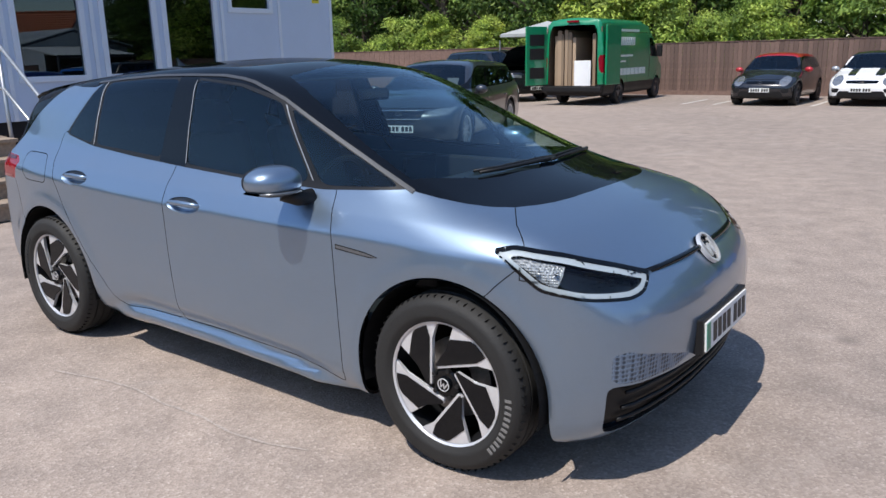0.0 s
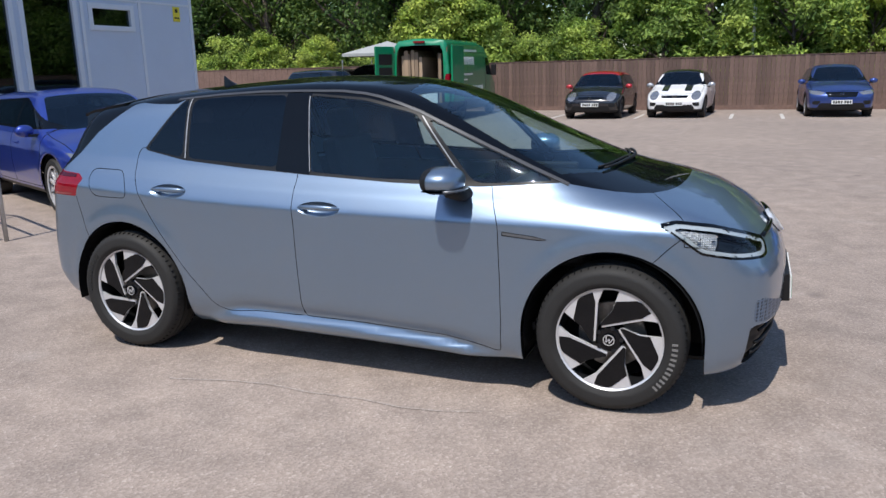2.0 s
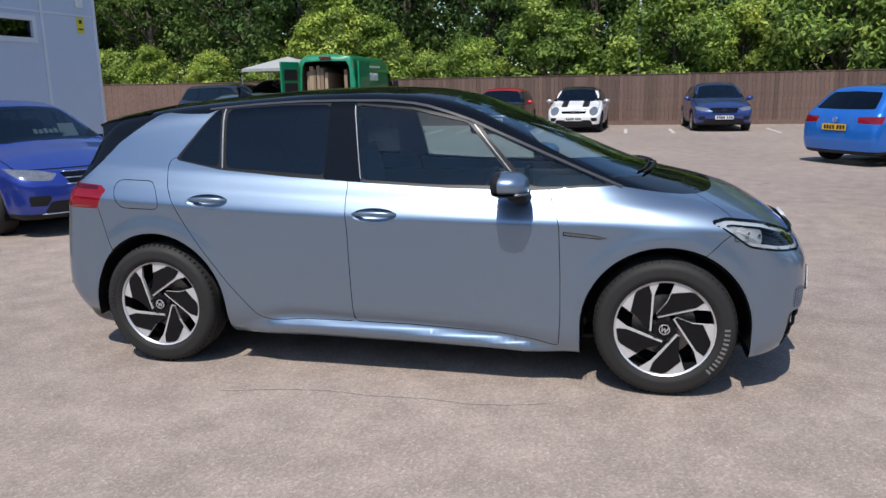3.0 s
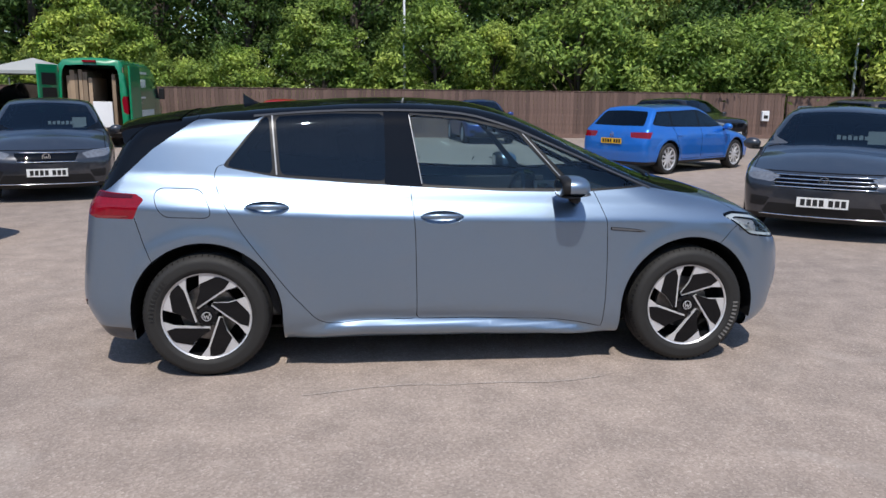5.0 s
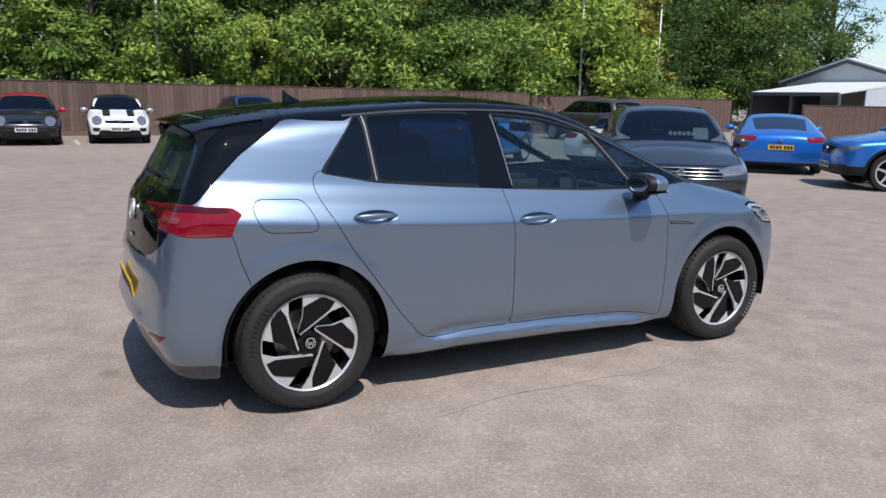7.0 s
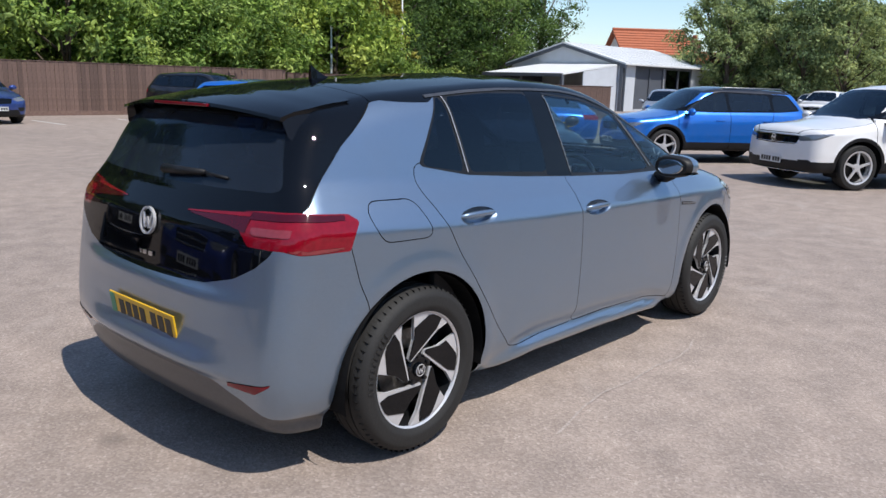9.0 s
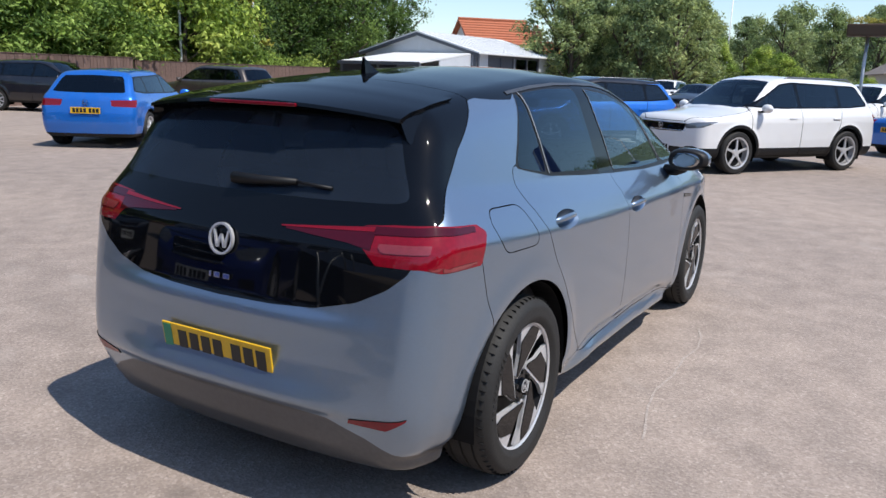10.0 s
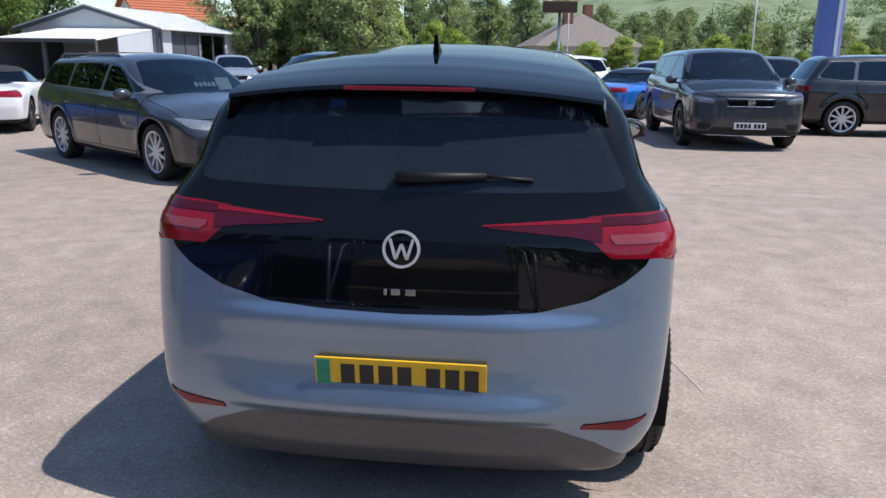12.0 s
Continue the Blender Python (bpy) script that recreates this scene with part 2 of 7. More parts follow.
def surface(name, rgb, rough=0.5, metal=0.0, coat=0.0, vary=0.15, vary_scale=2.0, grain=0.12, grain_scale=60.0, bump=0.0, bump_scale=150.0, spread=0.0, specular=0.5):
    """A plain painted, moulded or woven surface: colour that drifts at two scales, uneven gloss and fine relief."""
    m, t, b, link = nodes_of(name)
    n1, n2 = tex(t, "ShaderNodeTexNoise", vary_scale, Detail=4.0), tex(t, "ShaderNodeTexNoise", grain_scale, Detail=3.0)
    c = mix(t, n1.outputs[0], shade(rgb, 1 - vary), shade(rgb, 1 + vary))
    c = mix(t, grain, c, ramp(t, n2.outputs[0], [(0.35, shade(rgb, 0.5)), (0.65, shade(rgb, 1.5))]).outputs[0])
    if spread:
        o = t.nodes.new("ShaderNodeObjectInfo")
        c = mix(t, 1.0, c, ramp(t, o.outputs["Random"], [(0.0, (1 - spread,) * 3), (1.0, (1 + spread,) * 3)]).outputs[0], "MULTIPLY")
    link(c, b.inputs["Base Color"])
    r = t.nodes.new("ShaderNodeMapRange")
    link(n1.outputs[0], r.inputs[0])
    r.inputs[3].default_value, r.inputs[4].default_value = max(0.02, rough * 0.85), min(1, rough * 1.15)
    link(r.outputs[0], b.inputs["Roughness"])
    b.inputs["Metallic"].default_value, b.inputs["Coat Weight"].default_value, b.inputs["Coat Roughness"].default_value = metal, coat, 0.03
    b.inputs["Specular IOR Level"].default_value = specular
    if bump:
        bp = t.nodes.new("ShaderNodeBump")
        n3 = tex(t, "ShaderNodeTexNoise", bump_scale, Detail=4.0)
        bp.inputs["Strength"].default_value, bp.inputs["Distance"].default_value = bump, 0.004
        link(n3.outputs[0], bp.inputs["Height"])
        link(bp.outputs[0], b.inputs["Normal"])
    return m


def car_paint(name, rgb, metal=0.55, rough=0.32, flake=0.25):
    """Clear-coated paint with metal flake and a trace of dust."""
    m, t, b, link = nodes_of(name)
    fl, dust = tex(t, "ShaderNodeTexNoise", 900.0, Detail=1.0), tex(t, "ShaderNodeTexNoise", 5.0, Detail=5.0)
    c = mix(t, ramp(t, fl.outputs[0], [(0.4, (0, 0, 0)), (0.75, (1, 1, 1))]).outputs[0], shade(rgb, 1 - flake * 0.4), shade(rgb, 1 + flake))
    c = mix(t, ramp(t, dust.outputs[0], [(0.5, (0, 0, 0)), (0.9, (0.10,) * 3)]).outputs[0], c, (0.35, 0.32, 0.29))
    link(c, b.inputs["Base Color"])
    b.inputs["Metallic"].default_value, b.inputs["Roughness"].default_value = metal, rough
    b.inputs["Coat Weight"].default_value, b.inputs["Coat Roughness"].default_value = 1.0, 0.025
    return m


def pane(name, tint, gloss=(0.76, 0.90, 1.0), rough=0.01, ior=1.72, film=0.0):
    """Thin tinted glass: what is behind it shows through; its face mirrors the sky, extra sky blue put into the gloss
    colour.
    """
    m, t, b, link = nodes_of(name)
    t.nodes.remove(b)
    tr, gl, mx, lw, rise_, part_ = (t.nodes.new("ShaderNode" + k) for k in ("BsdfTransparent", "BsdfGlossy", "MixShader", "LayerWeight", "Math", "Math"))
    tr.inputs[0].default_value = (*tint, 1)
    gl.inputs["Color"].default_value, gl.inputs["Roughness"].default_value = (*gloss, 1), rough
    face_on = ((ior - 1) / (ior + 1)) ** 2
    rise_.operation, part_.operation = "POWER", "MULTIPLY_ADD"
    lw.inputs["Blend"].default_value, rise_.inputs[1].default_value = 0.5, 5.0
    part_.inputs[1].default_value, part_.inputs[2].default_value = 1 - face_on, face_on
    link(lw.outputs["Facing"], rise_.inputs[0]), link(rise_.outputs[0], part_.inputs[0])
    link(part_.outputs[0], mx.inputs[0]), link(tr.outputs[0], mx.inputs[1]), link(gl.outputs[0], mx.inputs[2])
    last = mx
    if film:
        dust = tex(t, "ShaderNodeTexNoise", 6.0, Detail=4.0)
        df, last = t.nodes.new("ShaderNodeBsdfDiffuse"), t.nodes.new("ShaderNodeMixShader")
        df.inputs[0].default_value = (0.42, 0.58, 0.86, 1)
        amount = t.nodes.new("ShaderNodeMapRange")
        link(dust.outputs[0], amount.inputs[0])
        amount.inputs[3].default_value, amount.inputs[4].default_value = film * 0.75, film * 1.25
        link(amount.outputs[0], last.inputs[0]), link(mx.outputs[0], last.inputs[1]), link(df.outputs[0], last.inputs[2])
    link(last.outputs[0], t.nodes["Material Output"].inputs[0])
    return m


PAINT = car_paint("blue_grey_metallic_paint", (0.222, 0.296, 0.395), metal=0.85, rough=0.37)
def dimpled(name, rgb, scale=46.0, low=0.18):
    m, t, b, link = nodes_of(name)
    v = tex(t, "ShaderNodeTexVoronoi", scale, Randomness=0.15)
    link(ramp(t, v.outputs["Distance"], [(0.30, shade(rgb, low)), (0.52, rgb)]).outputs[0], b.inputs["Base Color"])
    b.inputs["Metallic"].default_value, b.inputs["Roughness"].default_value = 0.5, 0.4
    bp = t.nodes.new("ShaderNodeBump")
    bp.inputs["Strength"].default_value, bp.inputs["Distance"].default_value = 0.8, 0.006
    link(v.outputs["Distance"], bp.inputs["Height"])
    link(bp.outputs[0], b.inputs["Normal"])
    return m


DIMPLED = dimpled("dimpled_blue_grey", (0.165, 0.22, 0.305), 60.0, 0.3)
FACETS = dimpled("faceted_bright_metal", (0.36, 0.375, 0.39), 110.0, 0.45)
VALANCE = surface("dark_silver_valance", (0.105, 0.108, 0.115), 0.34, metal=0.5)
BLACK_GLOSS = surface("black_gloss", (0.003, 0.0036, 0.005), 0.16, coat=0.62, vary=0.05, grain=0.02, specular=0.0)
BLACK_SATIN = surface("black_plastic", (0.011, 0.011, 0.012), 0.5, bump=0.15, specular=0.3)
RUBBER = surface("rubber", (0.014, 0.0135, 0.013), 0.72, bump=0.3, bump_scale=90, vary=0.3, vary_scale=9)
GAP = surface("gap_shadow_rubber", (0.006, 0.006, 0.0065), 0.8, specular=0.2)
SILVER_TRIM = surface("brushed_silver_trim", (0.17, 0.18, 0.195), 0.36, metal=0.7)
WINDOW_LINE = surface("grey_window_line", (0.30, 0.31, 0.33), 0.45, metal=0.3)
DARK_TRIM = surface("dark_grey_trim", (0.011, 0.0115, 0.013), 0.42, specular=0.25)
ALLOY = surface("machined_alloy", (0.64, 0.64, 0.655), 0.34, metal=0.45, grain=0.05)
MIRROR = surface("mirror_face", (0.40, 0.41, 0.42), 0.03, metal=1.0, vary=0.02, grain=0.0)
CHROME = surface("chrome", (0.75, 0.76, 0.78), 0.12, metal=1.0, grain=0.03)
WHITE_PLASTIC = surface("white_plastic", (0.78, 0.80, 0.82), 0.3)
STRIP_GLASS = surface("frosted_light_strip", (0.36, 0.40, 0.43), 0.22, vary=0.1)
EDGE_TRIM = surface("satin_grey_edge", (0.075, 0.078, 0.085), 0.42, metal=0.5)
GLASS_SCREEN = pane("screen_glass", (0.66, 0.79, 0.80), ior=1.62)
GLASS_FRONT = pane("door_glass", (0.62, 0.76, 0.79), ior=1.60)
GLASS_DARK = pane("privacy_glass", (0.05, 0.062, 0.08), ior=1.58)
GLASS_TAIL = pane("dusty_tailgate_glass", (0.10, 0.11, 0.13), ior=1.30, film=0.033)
GLASS_CLEAR = pane("lamp_lens", (0.93, 0.95, 0.96), (1.0, 1.0, 1.0), 0.01, 1.38)
RED_LENS = surface("red_lamp_lens", (0.20, 0.003, 0.012), 0.12, coat=1.0, vary=0.25, vary_scale=30, specular=0.0)
RED_DARK = surface("dark_red_lens", (0.055, 0.001, 0.007), 0.12, coat=1.0, specular=0.0)
PINK_LENS = surface("pale_red_lens", (0.22, 0.025, 0.03), 0.2, coat=1.0)
SEAT = surface("grey_seat_cloth", (0.035, 0.037, 0.042), 0.9, bump=0.3, bump_scale=300)
SEAT_LIGHT = surface("pale_seat_cloth", (0.14, 0.145, 0.15), 0.9, bump=0.3, bump_scale=300)
DASH = surface("dashboard_plastic", (0.016, 0.0165, 0.018), 0.6, bump=0.2, bump_scale=250)
YELLOW_PLATE = surface("yellow_plate", (0.72, 0.42, 0.015), 0.35, vary=0.06)
WHITE_PLATE = surface("white_plate", (0.72, 0.73, 0.72), 0.35, vary=0.06)
GREEN_BAND = surface("green_band", (0.0, 0.23, 0.12), 0.35)
INK = surface("black_ink", (0.012, 0.012, 0.012), 0.5)
DISC = surface("brake_disc", (0.20, 0.19, 0.18), 0.4, metal=0.8, grain=0.3)


# ---------------------------------------------------------------- building helpers
def part(name, bm, material, parent, label="", smooth=False):
    """Links a bmesh as one mesh object under a thing or a part."""
    me = bpy.data.meshes.new(name)
    bmesh.ops.recalc_face_normals(bm, faces=bm.faces[:])
    bm.to_mesh(me)
    bm.free()
    me.materials.append(material)
    if smooth:
        me.polygons.foreach_set("use_smooth", np.ones(len(me.polygons), bool))
        if smooth != "all":
            me.set_sharp_from_angle(angle=radians(35))
    ob = new(name, me)
    ob.parent = parent
    if label:
        tagged(ob, label)
    return ob


def thing(name, label, category, group="", kind="", m=None):
    ob = tagged(new(name), label, category, group, kind)
    if m is not None:
        ob.matrix_basis = m
    return ob


def box(x0, y0, z0, x1, y1, z1, bevel=0.0, bm=None, m=None, seg=2):
    bm = bm or bmesh.new()
    tmp = bmesh.new()
    bmesh.ops.create_cube(tmp, size=1)
    for v in tmp.verts:
        v.co = Vector(((x0 + x1) / 2 + (x1 - x0) * v.co.x, (y0 + y1) / 2 + (y1 - y0) * v.co.y, (z0 + z1) / 2 + (z1 - z0) * v.co.z))
    if bevel:
        bmesh.ops.bevel(tmp, geom=tmp.edges[:], offset=bevel, segments=seg, affect="EDGES", profile=0.6)
    return merge(bm, tmp, m)


def merge(bm, tmp, m=None):
    if m is not None:
        bmesh.ops.transform(tmp, matrix=m, verts=tmp.verts)
    me = bpy.data.meshes.new("t")
    tmp.to_mesh(me)
    tmp.free()
    bm.from_mesh(me)
    bpy.data.meshes.remove(me)
    return bm


def tube(points, radius, bm=None, sides=8, closed=False):
    """A round bar along points; radius may be one number or one for each point."""
    bm = bm or bmesh.new()
    pts = [Vector(p) for p in points]
    n = len(pts)
    rad = radius if isinstance(radius, (list, tuple)) else [radius] * n
    rings = []
    for i, p in enumerate(pts):
        a, b = pts[i - 1] if (i or closed) else p, pts[(i + 1) % n] if (i < n - 1 or closed) else p
        d = (b - a).normalized()
        u = d.orthogonal() if not rings else (axis_u - d * axis_u.dot(d))
        u.normalize()
        axis_u, w = u, d.cross(u)
        rings.append([bm.verts.new(p + rad[i] * (math.cos(k * math.tau / sides) * u + math.sin(k * math.tau / sides) * w)) for k in range(sides)])
    for i in range(n if closed else n - 1):
        r, s = rings[i], rings[(i + 1) % n]
        for k in range(sides):
            bm.faces.new((r[k], r[(k + 1) % sides], s[(k + 1) % sides], s[k]))
    if not closed:
        bm.faces.new(rings[0]), bm.faces.new(rings[-1][::-1])
    return bm


def lathe(profile, sides=48, bm=None, m=None):
    """Turns (radius, along) about the y axis."""
    tmp = bmesh.new()
    rings = [[tmp.verts.new((r * math.cos(k * math.tau / sides), a, r * math.sin(k * math.tau / sides))) for k in range(sides)] for r, a in profile]
    for p, q in zip(rings, rings[1:]):
        for k in range(sides):
            tmp.faces.new((p[k], p[(k + 1) % sides], q[(k + 1) % sides], q[k]))
    bmesh.ops.remove_doubles(tmp, verts=tmp.verts, dist=1e-5)
    return merge(bm or bmesh.new(), tmp, m)


def plate_of(poly, y0, y1, bm=None, m=None, bevel=0.0):
    """A flat plate: a polygon in x and z, from y0 to y1."""
    tmp = bmesh.new()
    lo, hi = [tmp.verts.new((x, y0, z)) for x, z in poly], [tmp.verts.new((x, y1, z)) for x, z in poly]
    tmp.faces.new(lo), tmp.faces.new(hi[::-1])
    for k in range(len(poly)):
        tmp.faces.new((lo[k], lo[k - 1], hi[k - 1], hi[k]))
    if bevel:
        bmesh.ops.bevel(tmp, geom=tmp.edges[:], offset=bevel, segments=2, affect="EDGES")
    return merge(bm or bmesh.new(), tmp, m)


def ball(cx, cy, cz, rx, ry, rz, bm=None, seg=20, m=None):
    tmp = bmesh.new()
    bmesh.ops.create_uvsphere(tmp, u_segments=seg, v_segments=seg // 2 + 2, radius=1)
    for v in tmp.verts:
        v.co = Vector((cx + rx * v.co.x, cy + ry * v.co.y, cz + rz * v.co.z))
    return merge(bm or bmesh.new(), tmp, m)


def divide(p, field, step, hole, regions, gaps, gap_after, gap=0.0019):
    """Cuts a skin into named regions, in order; between regions gap_after and the rest come the shut-lines."""
    V, tri = skin(p, field, step)
    lab = np.full(len(tri), -1)
    V, tri, lab, below = cut(V, tri, lab, hole)
    lab[below] = -2
    V, tri, lab = V, tri[lab != -2], lab[lab != -2]
    for k, (name, f) in enumerate(regions):
        if k == gap_after:
            for g in gaps:
                for level in (-gap, gap):
                    V, tri, lab, _ = cut(V, tri, lab, g, level)
                c = V[tri].mean(1)
                lab[(lab == -1) & (np.abs(g(c)) < gap)] = 99
        V, tri, lab, below = cut(V, tri, lab, f)
        lab[(lab == -1) & below] = k
    return V, tri, lab


def wheel_hole(p):
    def f(V):
        d = np.full(len(V), 9.0)
        for a in p["axles"]:
            u, w = V[:, 0] - a, V[:, 2] - p["wheel_r"]
            d = np.minimum(d, np.where(w > 0, np.hypot(u, w), np.abs(u)) - p["arch_r"])
        return d
    return f


def both(a, b):
    return lambda V: np.maximum(a(V), b(V))


def behind(x):
    return lambda V: V[:, 0] - x


def ahead(x):
    return lambda V: x - V[:, 0]


def over(z):
    return lambda V: z - V[:, 2]


# ---------------------------------------------------------------- wheels
def wheel_unit(r):
    """One fifth of the turbine wheel: the bright blade and its black inlay, in x and z, for a rim of radius r."""
    rim_arc = [(0.985 * math.cos(radians(98 - 55 * k / 8)), 0.985 * math.sin(radians(98 - 55 * k / 8))) for k in range(9)]
    blade = rim_arc + [(0.44, 0.60), (-0.195, 0.168), (-0.25, 0.235), (-0.132, 0.55)]
    inlay = [(-0.128, 0.745), (0.06, 0.832), (0.22, 0.905), (0.31, 0.902), (0.444, 0.840), (0.530, 0.787), (0.418, 0.634), (-0.218, 0.201), (-0.249, 0.238), (-0.134, 0.55)]
    return [(x * r, z * r) for x, z in blade], [(x * r, z * r) for x, z in inlay]


def roundel(name, cx, cy, cz, r, m, parent, depth=0.008, material=CHROME, bars=True):
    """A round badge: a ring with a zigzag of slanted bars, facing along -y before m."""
    bm = lathe([(r * 0.86, -depth * 0.4), (r * 0.86, -depth), (r, -depth), (r, 0), (r * 0.86, 0)], 32)
    if bars:
        for x0, z0, x1, z1 in ((-0.62, 0.55, -0.30, -0.55), (-0.30, -0.55, 0.0, 0.28), (0.0, 0.28, 0.30, -0.55), (0.30, -0.55, 0.62, 0.55)):
            w = 0.075
            bm = plate_of([((x0 - w) * r, z0 * r), ((x0 + w) * r, z0 * r), ((x1 + w) * r, z1 * r), ((x1 - w) * r, z1 * r)], -depth * 0.9, -depth * 0.2, bm)
    bmesh.ops.transform(bm, matrix=m @ pose(cx, cy, cz), verts=bm.verts)
    ob = part(name, bm, material, parent, smooth=True)
    return ob


def add_wheel(parent, x, y, z, side, tyre_r=0.347, rim_r=0.243, width=0.215, turn=0.0, style="turbine", name="wheel"):
    """A wheel whose outer face looks to -y (side -1) or +y (side 1). Parts: rim, with tyre, blades, disc and cap under it."""
    M = pose(x, y, z, 0, 0, 0 if side < 0 else 180) @ pose(0, 0, 0, 0, turn, 0)
    h = width / 2
    rim = part(name, lathe([(rim_r * 0.972, -h + 0.016), (rim_r * 1.004, -h + 0.010), (rim_r * 1.006, -h + 0.018), (rim_r * 0.976, -h + 0.024)], 56, m=M),
               ALLOY, parent, "machined silver alloy rim", smooth=True)
    part("barrel", lathe([(rim_r * 0.974, -h + 0.025), (rim_r * 0.95, -h + 0.06), (rim_r * 0.93, h - 0.05), (rim_r * 1.0, h - 0.01), (rim_r * 1.02, h - 0.01), (rim_r * 1.02, h)], 48, m=M), DARK_TRIM, rim, "dark inner rim", smooth=True)
    prof = [(rim_r * 0.995, -h + 0.03), (rim_r * 1.010, -h + 0.010), (rim_r * 1.08, -h - 0.002), (rim_r * 1.13, -h - 0.006), (rim_r * 1.16, -h - 0.004), (rim_r * 1.25, -h - 0.008), (tyre_r * 0.925, -h - 0.002), (tyre_r * 0.965, -h + 0.016), (tyre_r * 0.988, -h + 0.034)]
    for g in (-0.25, 0.0, 0.25):
        c = g * width * 0.9
        prof += [(tyre_r, c - 0.006), (tyre_r - 0.008, c - 0.004), (tyre_r - 0.008, c + 0.004), (tyre_r, c + 0.006)]
    prof += [(tyre_r * 0.988, h - 0.034), (tyre_r * 0.94, h - 0.004), (rim_r * 1.2, h + 0.004), (rim_r * 1.0, h - 0.02)]
    part("tyre", lathe(prof, 72, m=M), RUBBER, rim, "black road tyre", smooth=True)
    lug = bmesh.new()
    for k in range(64):
        a = k * 360 / 64
        for s in (-1, 1):
            box(tyre_r * 0.960, s * (h - 0.026) - 0.013, -0.0008, tyre_r * 0.9885, s * (h - 0.026) + 0.011, 0.0008, bm=lug, m=M @ pose(0, 0, 0, 0, a, 0) @ pose(0, 0, 0, 6 * s, 0, 0))
    tagged(part("tread", lug, GAP, rim), kind="stuff")
    part("brake_disc", lathe([(0.07, 0.012), (0.155, 0.012), (0.155, -0.010), (0.07, -0.010)], 40, m=M), DISC, rim, smooth=True)
    part("inner_well", lathe([(0.03, 0.04), (rim_r * 0.95, 0.05), (rim_r * 0.95, 0.055), (0.03, 0.045)], 40, m=M), GAP, rim)
    blade, inlay = wheel_unit(rim_r)
    for k in range(5):
        R = M @ pose(0, 0, 0, 0, -72 * k, 0)
        b = part("blade", plate_of(blade, -h + 0.020, -h + 0.036, m=R, bevel=0.0015), ALLOY, rim, "machined silver wheel blade")
        part("inlay", plate_of(inlay, -h + 0.0165, -h + 0.021, m=R, bevel=0.001), BLACK_GLOSS, rim, "gloss black wheel inlay")
        part("bolt", lathe([(0.0, -h + 0.014), (0.009, -h + 0.014), (0.009, -h + 0.03)], 8, m=R @ pose(0.052, 0, 0.020)), BLACK_SATIN, rim)
    part("hub", lathe([(0.0, -h + 0.022), (0.052, -h + 0.022), (0.058, -h + 0.028), (0.062, -h + 0.05), (0.0, -h + 0.05)], 32, m=M), BLACK_GLOSS, rim, smooth=True)
    part("cap", lathe([(0.0, -h + 0.010), (0.026, -h + 0.010), (0.030, -h + 0.016), (0.030, -h + 0.03)], 24, m=M), BLACK_GLOSS, rim, smooth=True)
    roundel("cap_badge", 0, -h + 0.011, 0, 0.026, M, rim, 0.003, ALLOY)
    return rim


def sidewall_writing(rim, x, y, z, r, width, at, span, material):
    """Raised bars in place of the maker's lettering on the tyre wall."""
    n = 11
    for k in range(n):
        bm = bmesh.new()
        a = at + span * (k / (n - 1) - 0.5)
        box(r - 0.014, -width / 2 - 0.0098, -0.0055, r + 0.012, -width / 2 - 0.006, 0.0045, bm=bm, m=pose(x, y, z) @ pose(0, 0, 0, 0, a, 0))
        part("sidewall_mark", bm, material, rim)


# ---------------------------------------------------------------- the blue-grey electric hatchback
hero = thing("hatchback_car", "blue-grey metallic five-door electric hatchback with black roof on tarmac", "car")
hf = body_field(HERO)
DLO = [(-1.29, 1.157), (-1.063, 1.437), (-0.70, 1.457), (-0.27, 1.455), (0.08, 1.428), (0.385, 1.362), (0.75, 1.208), (1.151, 1.040), (0.74, 1.014), (0.3, 1.020), (-0.2, 1.044), (-0.6, 1.069), (-1.0, 1.103)]
BAND = [(-1.44, 1.404), (-1.105, 1.450), (-0.58, 1.484), (-0.08, 1.482), (0.15, 1.452), (0.385, 1.384), (0.80, 1.205), (1.19, 1.040), (1.151, 1.034), (0.75, 1.200), (0.385, 1.350), (0.08, 1.42), (-0.27, 1.44), (-0.70, 1.44), (-1.063, 1.43), (-1.12, 1.405)]
UPPER = [(-1.44, 1.404), (-1.105, 1.450), (-0.58, 1.484), (-0.08, 1.482), (0.15, 1.452), (0.385, 1.384), (0.80, 1.205), (1.19, 1.040), (1.9, 1.3), (1.9, 1.8), (-2.5, 1.8), (-2.5, 1.015), (-1.93, 1.015), (-1.87, 1.050), (-1.66, 1.25)]
LAMP = [(-1.435, 1.02), (-1.30, 1.03), (-1.152, 1.033), (-0.919, 1.018), (-0.858, 0.99), (-0.898, 0.888), (-1.134, 0.892), (-1.217, 0.906), (-1.41, 0.907), (-1.473, 0.97)]
HEADLAMP = [(0.745, 0.883), (0.80, 0.845), (0.934, 0.757), (1.118, 0.736), (1.381, 0.722), (1.47, 0.732), (1.545, 0.785), (1.345, 0.828), (1.061, 0.880), (0.86, 0.900)]
SCREEN = [(0.215, -0.05), (0.25, 0.23), (0.27, 0.49), (0.52, 0.568), (0.86, 0.640), (1.12, 0.682), (1.29, 0.45), (1.36, 0.16), (1.37, -0.05)]
COWL = [(1.05, 0.66), (1.166, 0.722), (1.27, 0.706), (1.37, 0.680), (1.46, 0.640), (1.527, 0.583), (1.575, 0.500), (1.605, 0.420), (1.625, 0.323), (1.639, 0.18), (1.645, -0.05), (1.2, -0.05)]
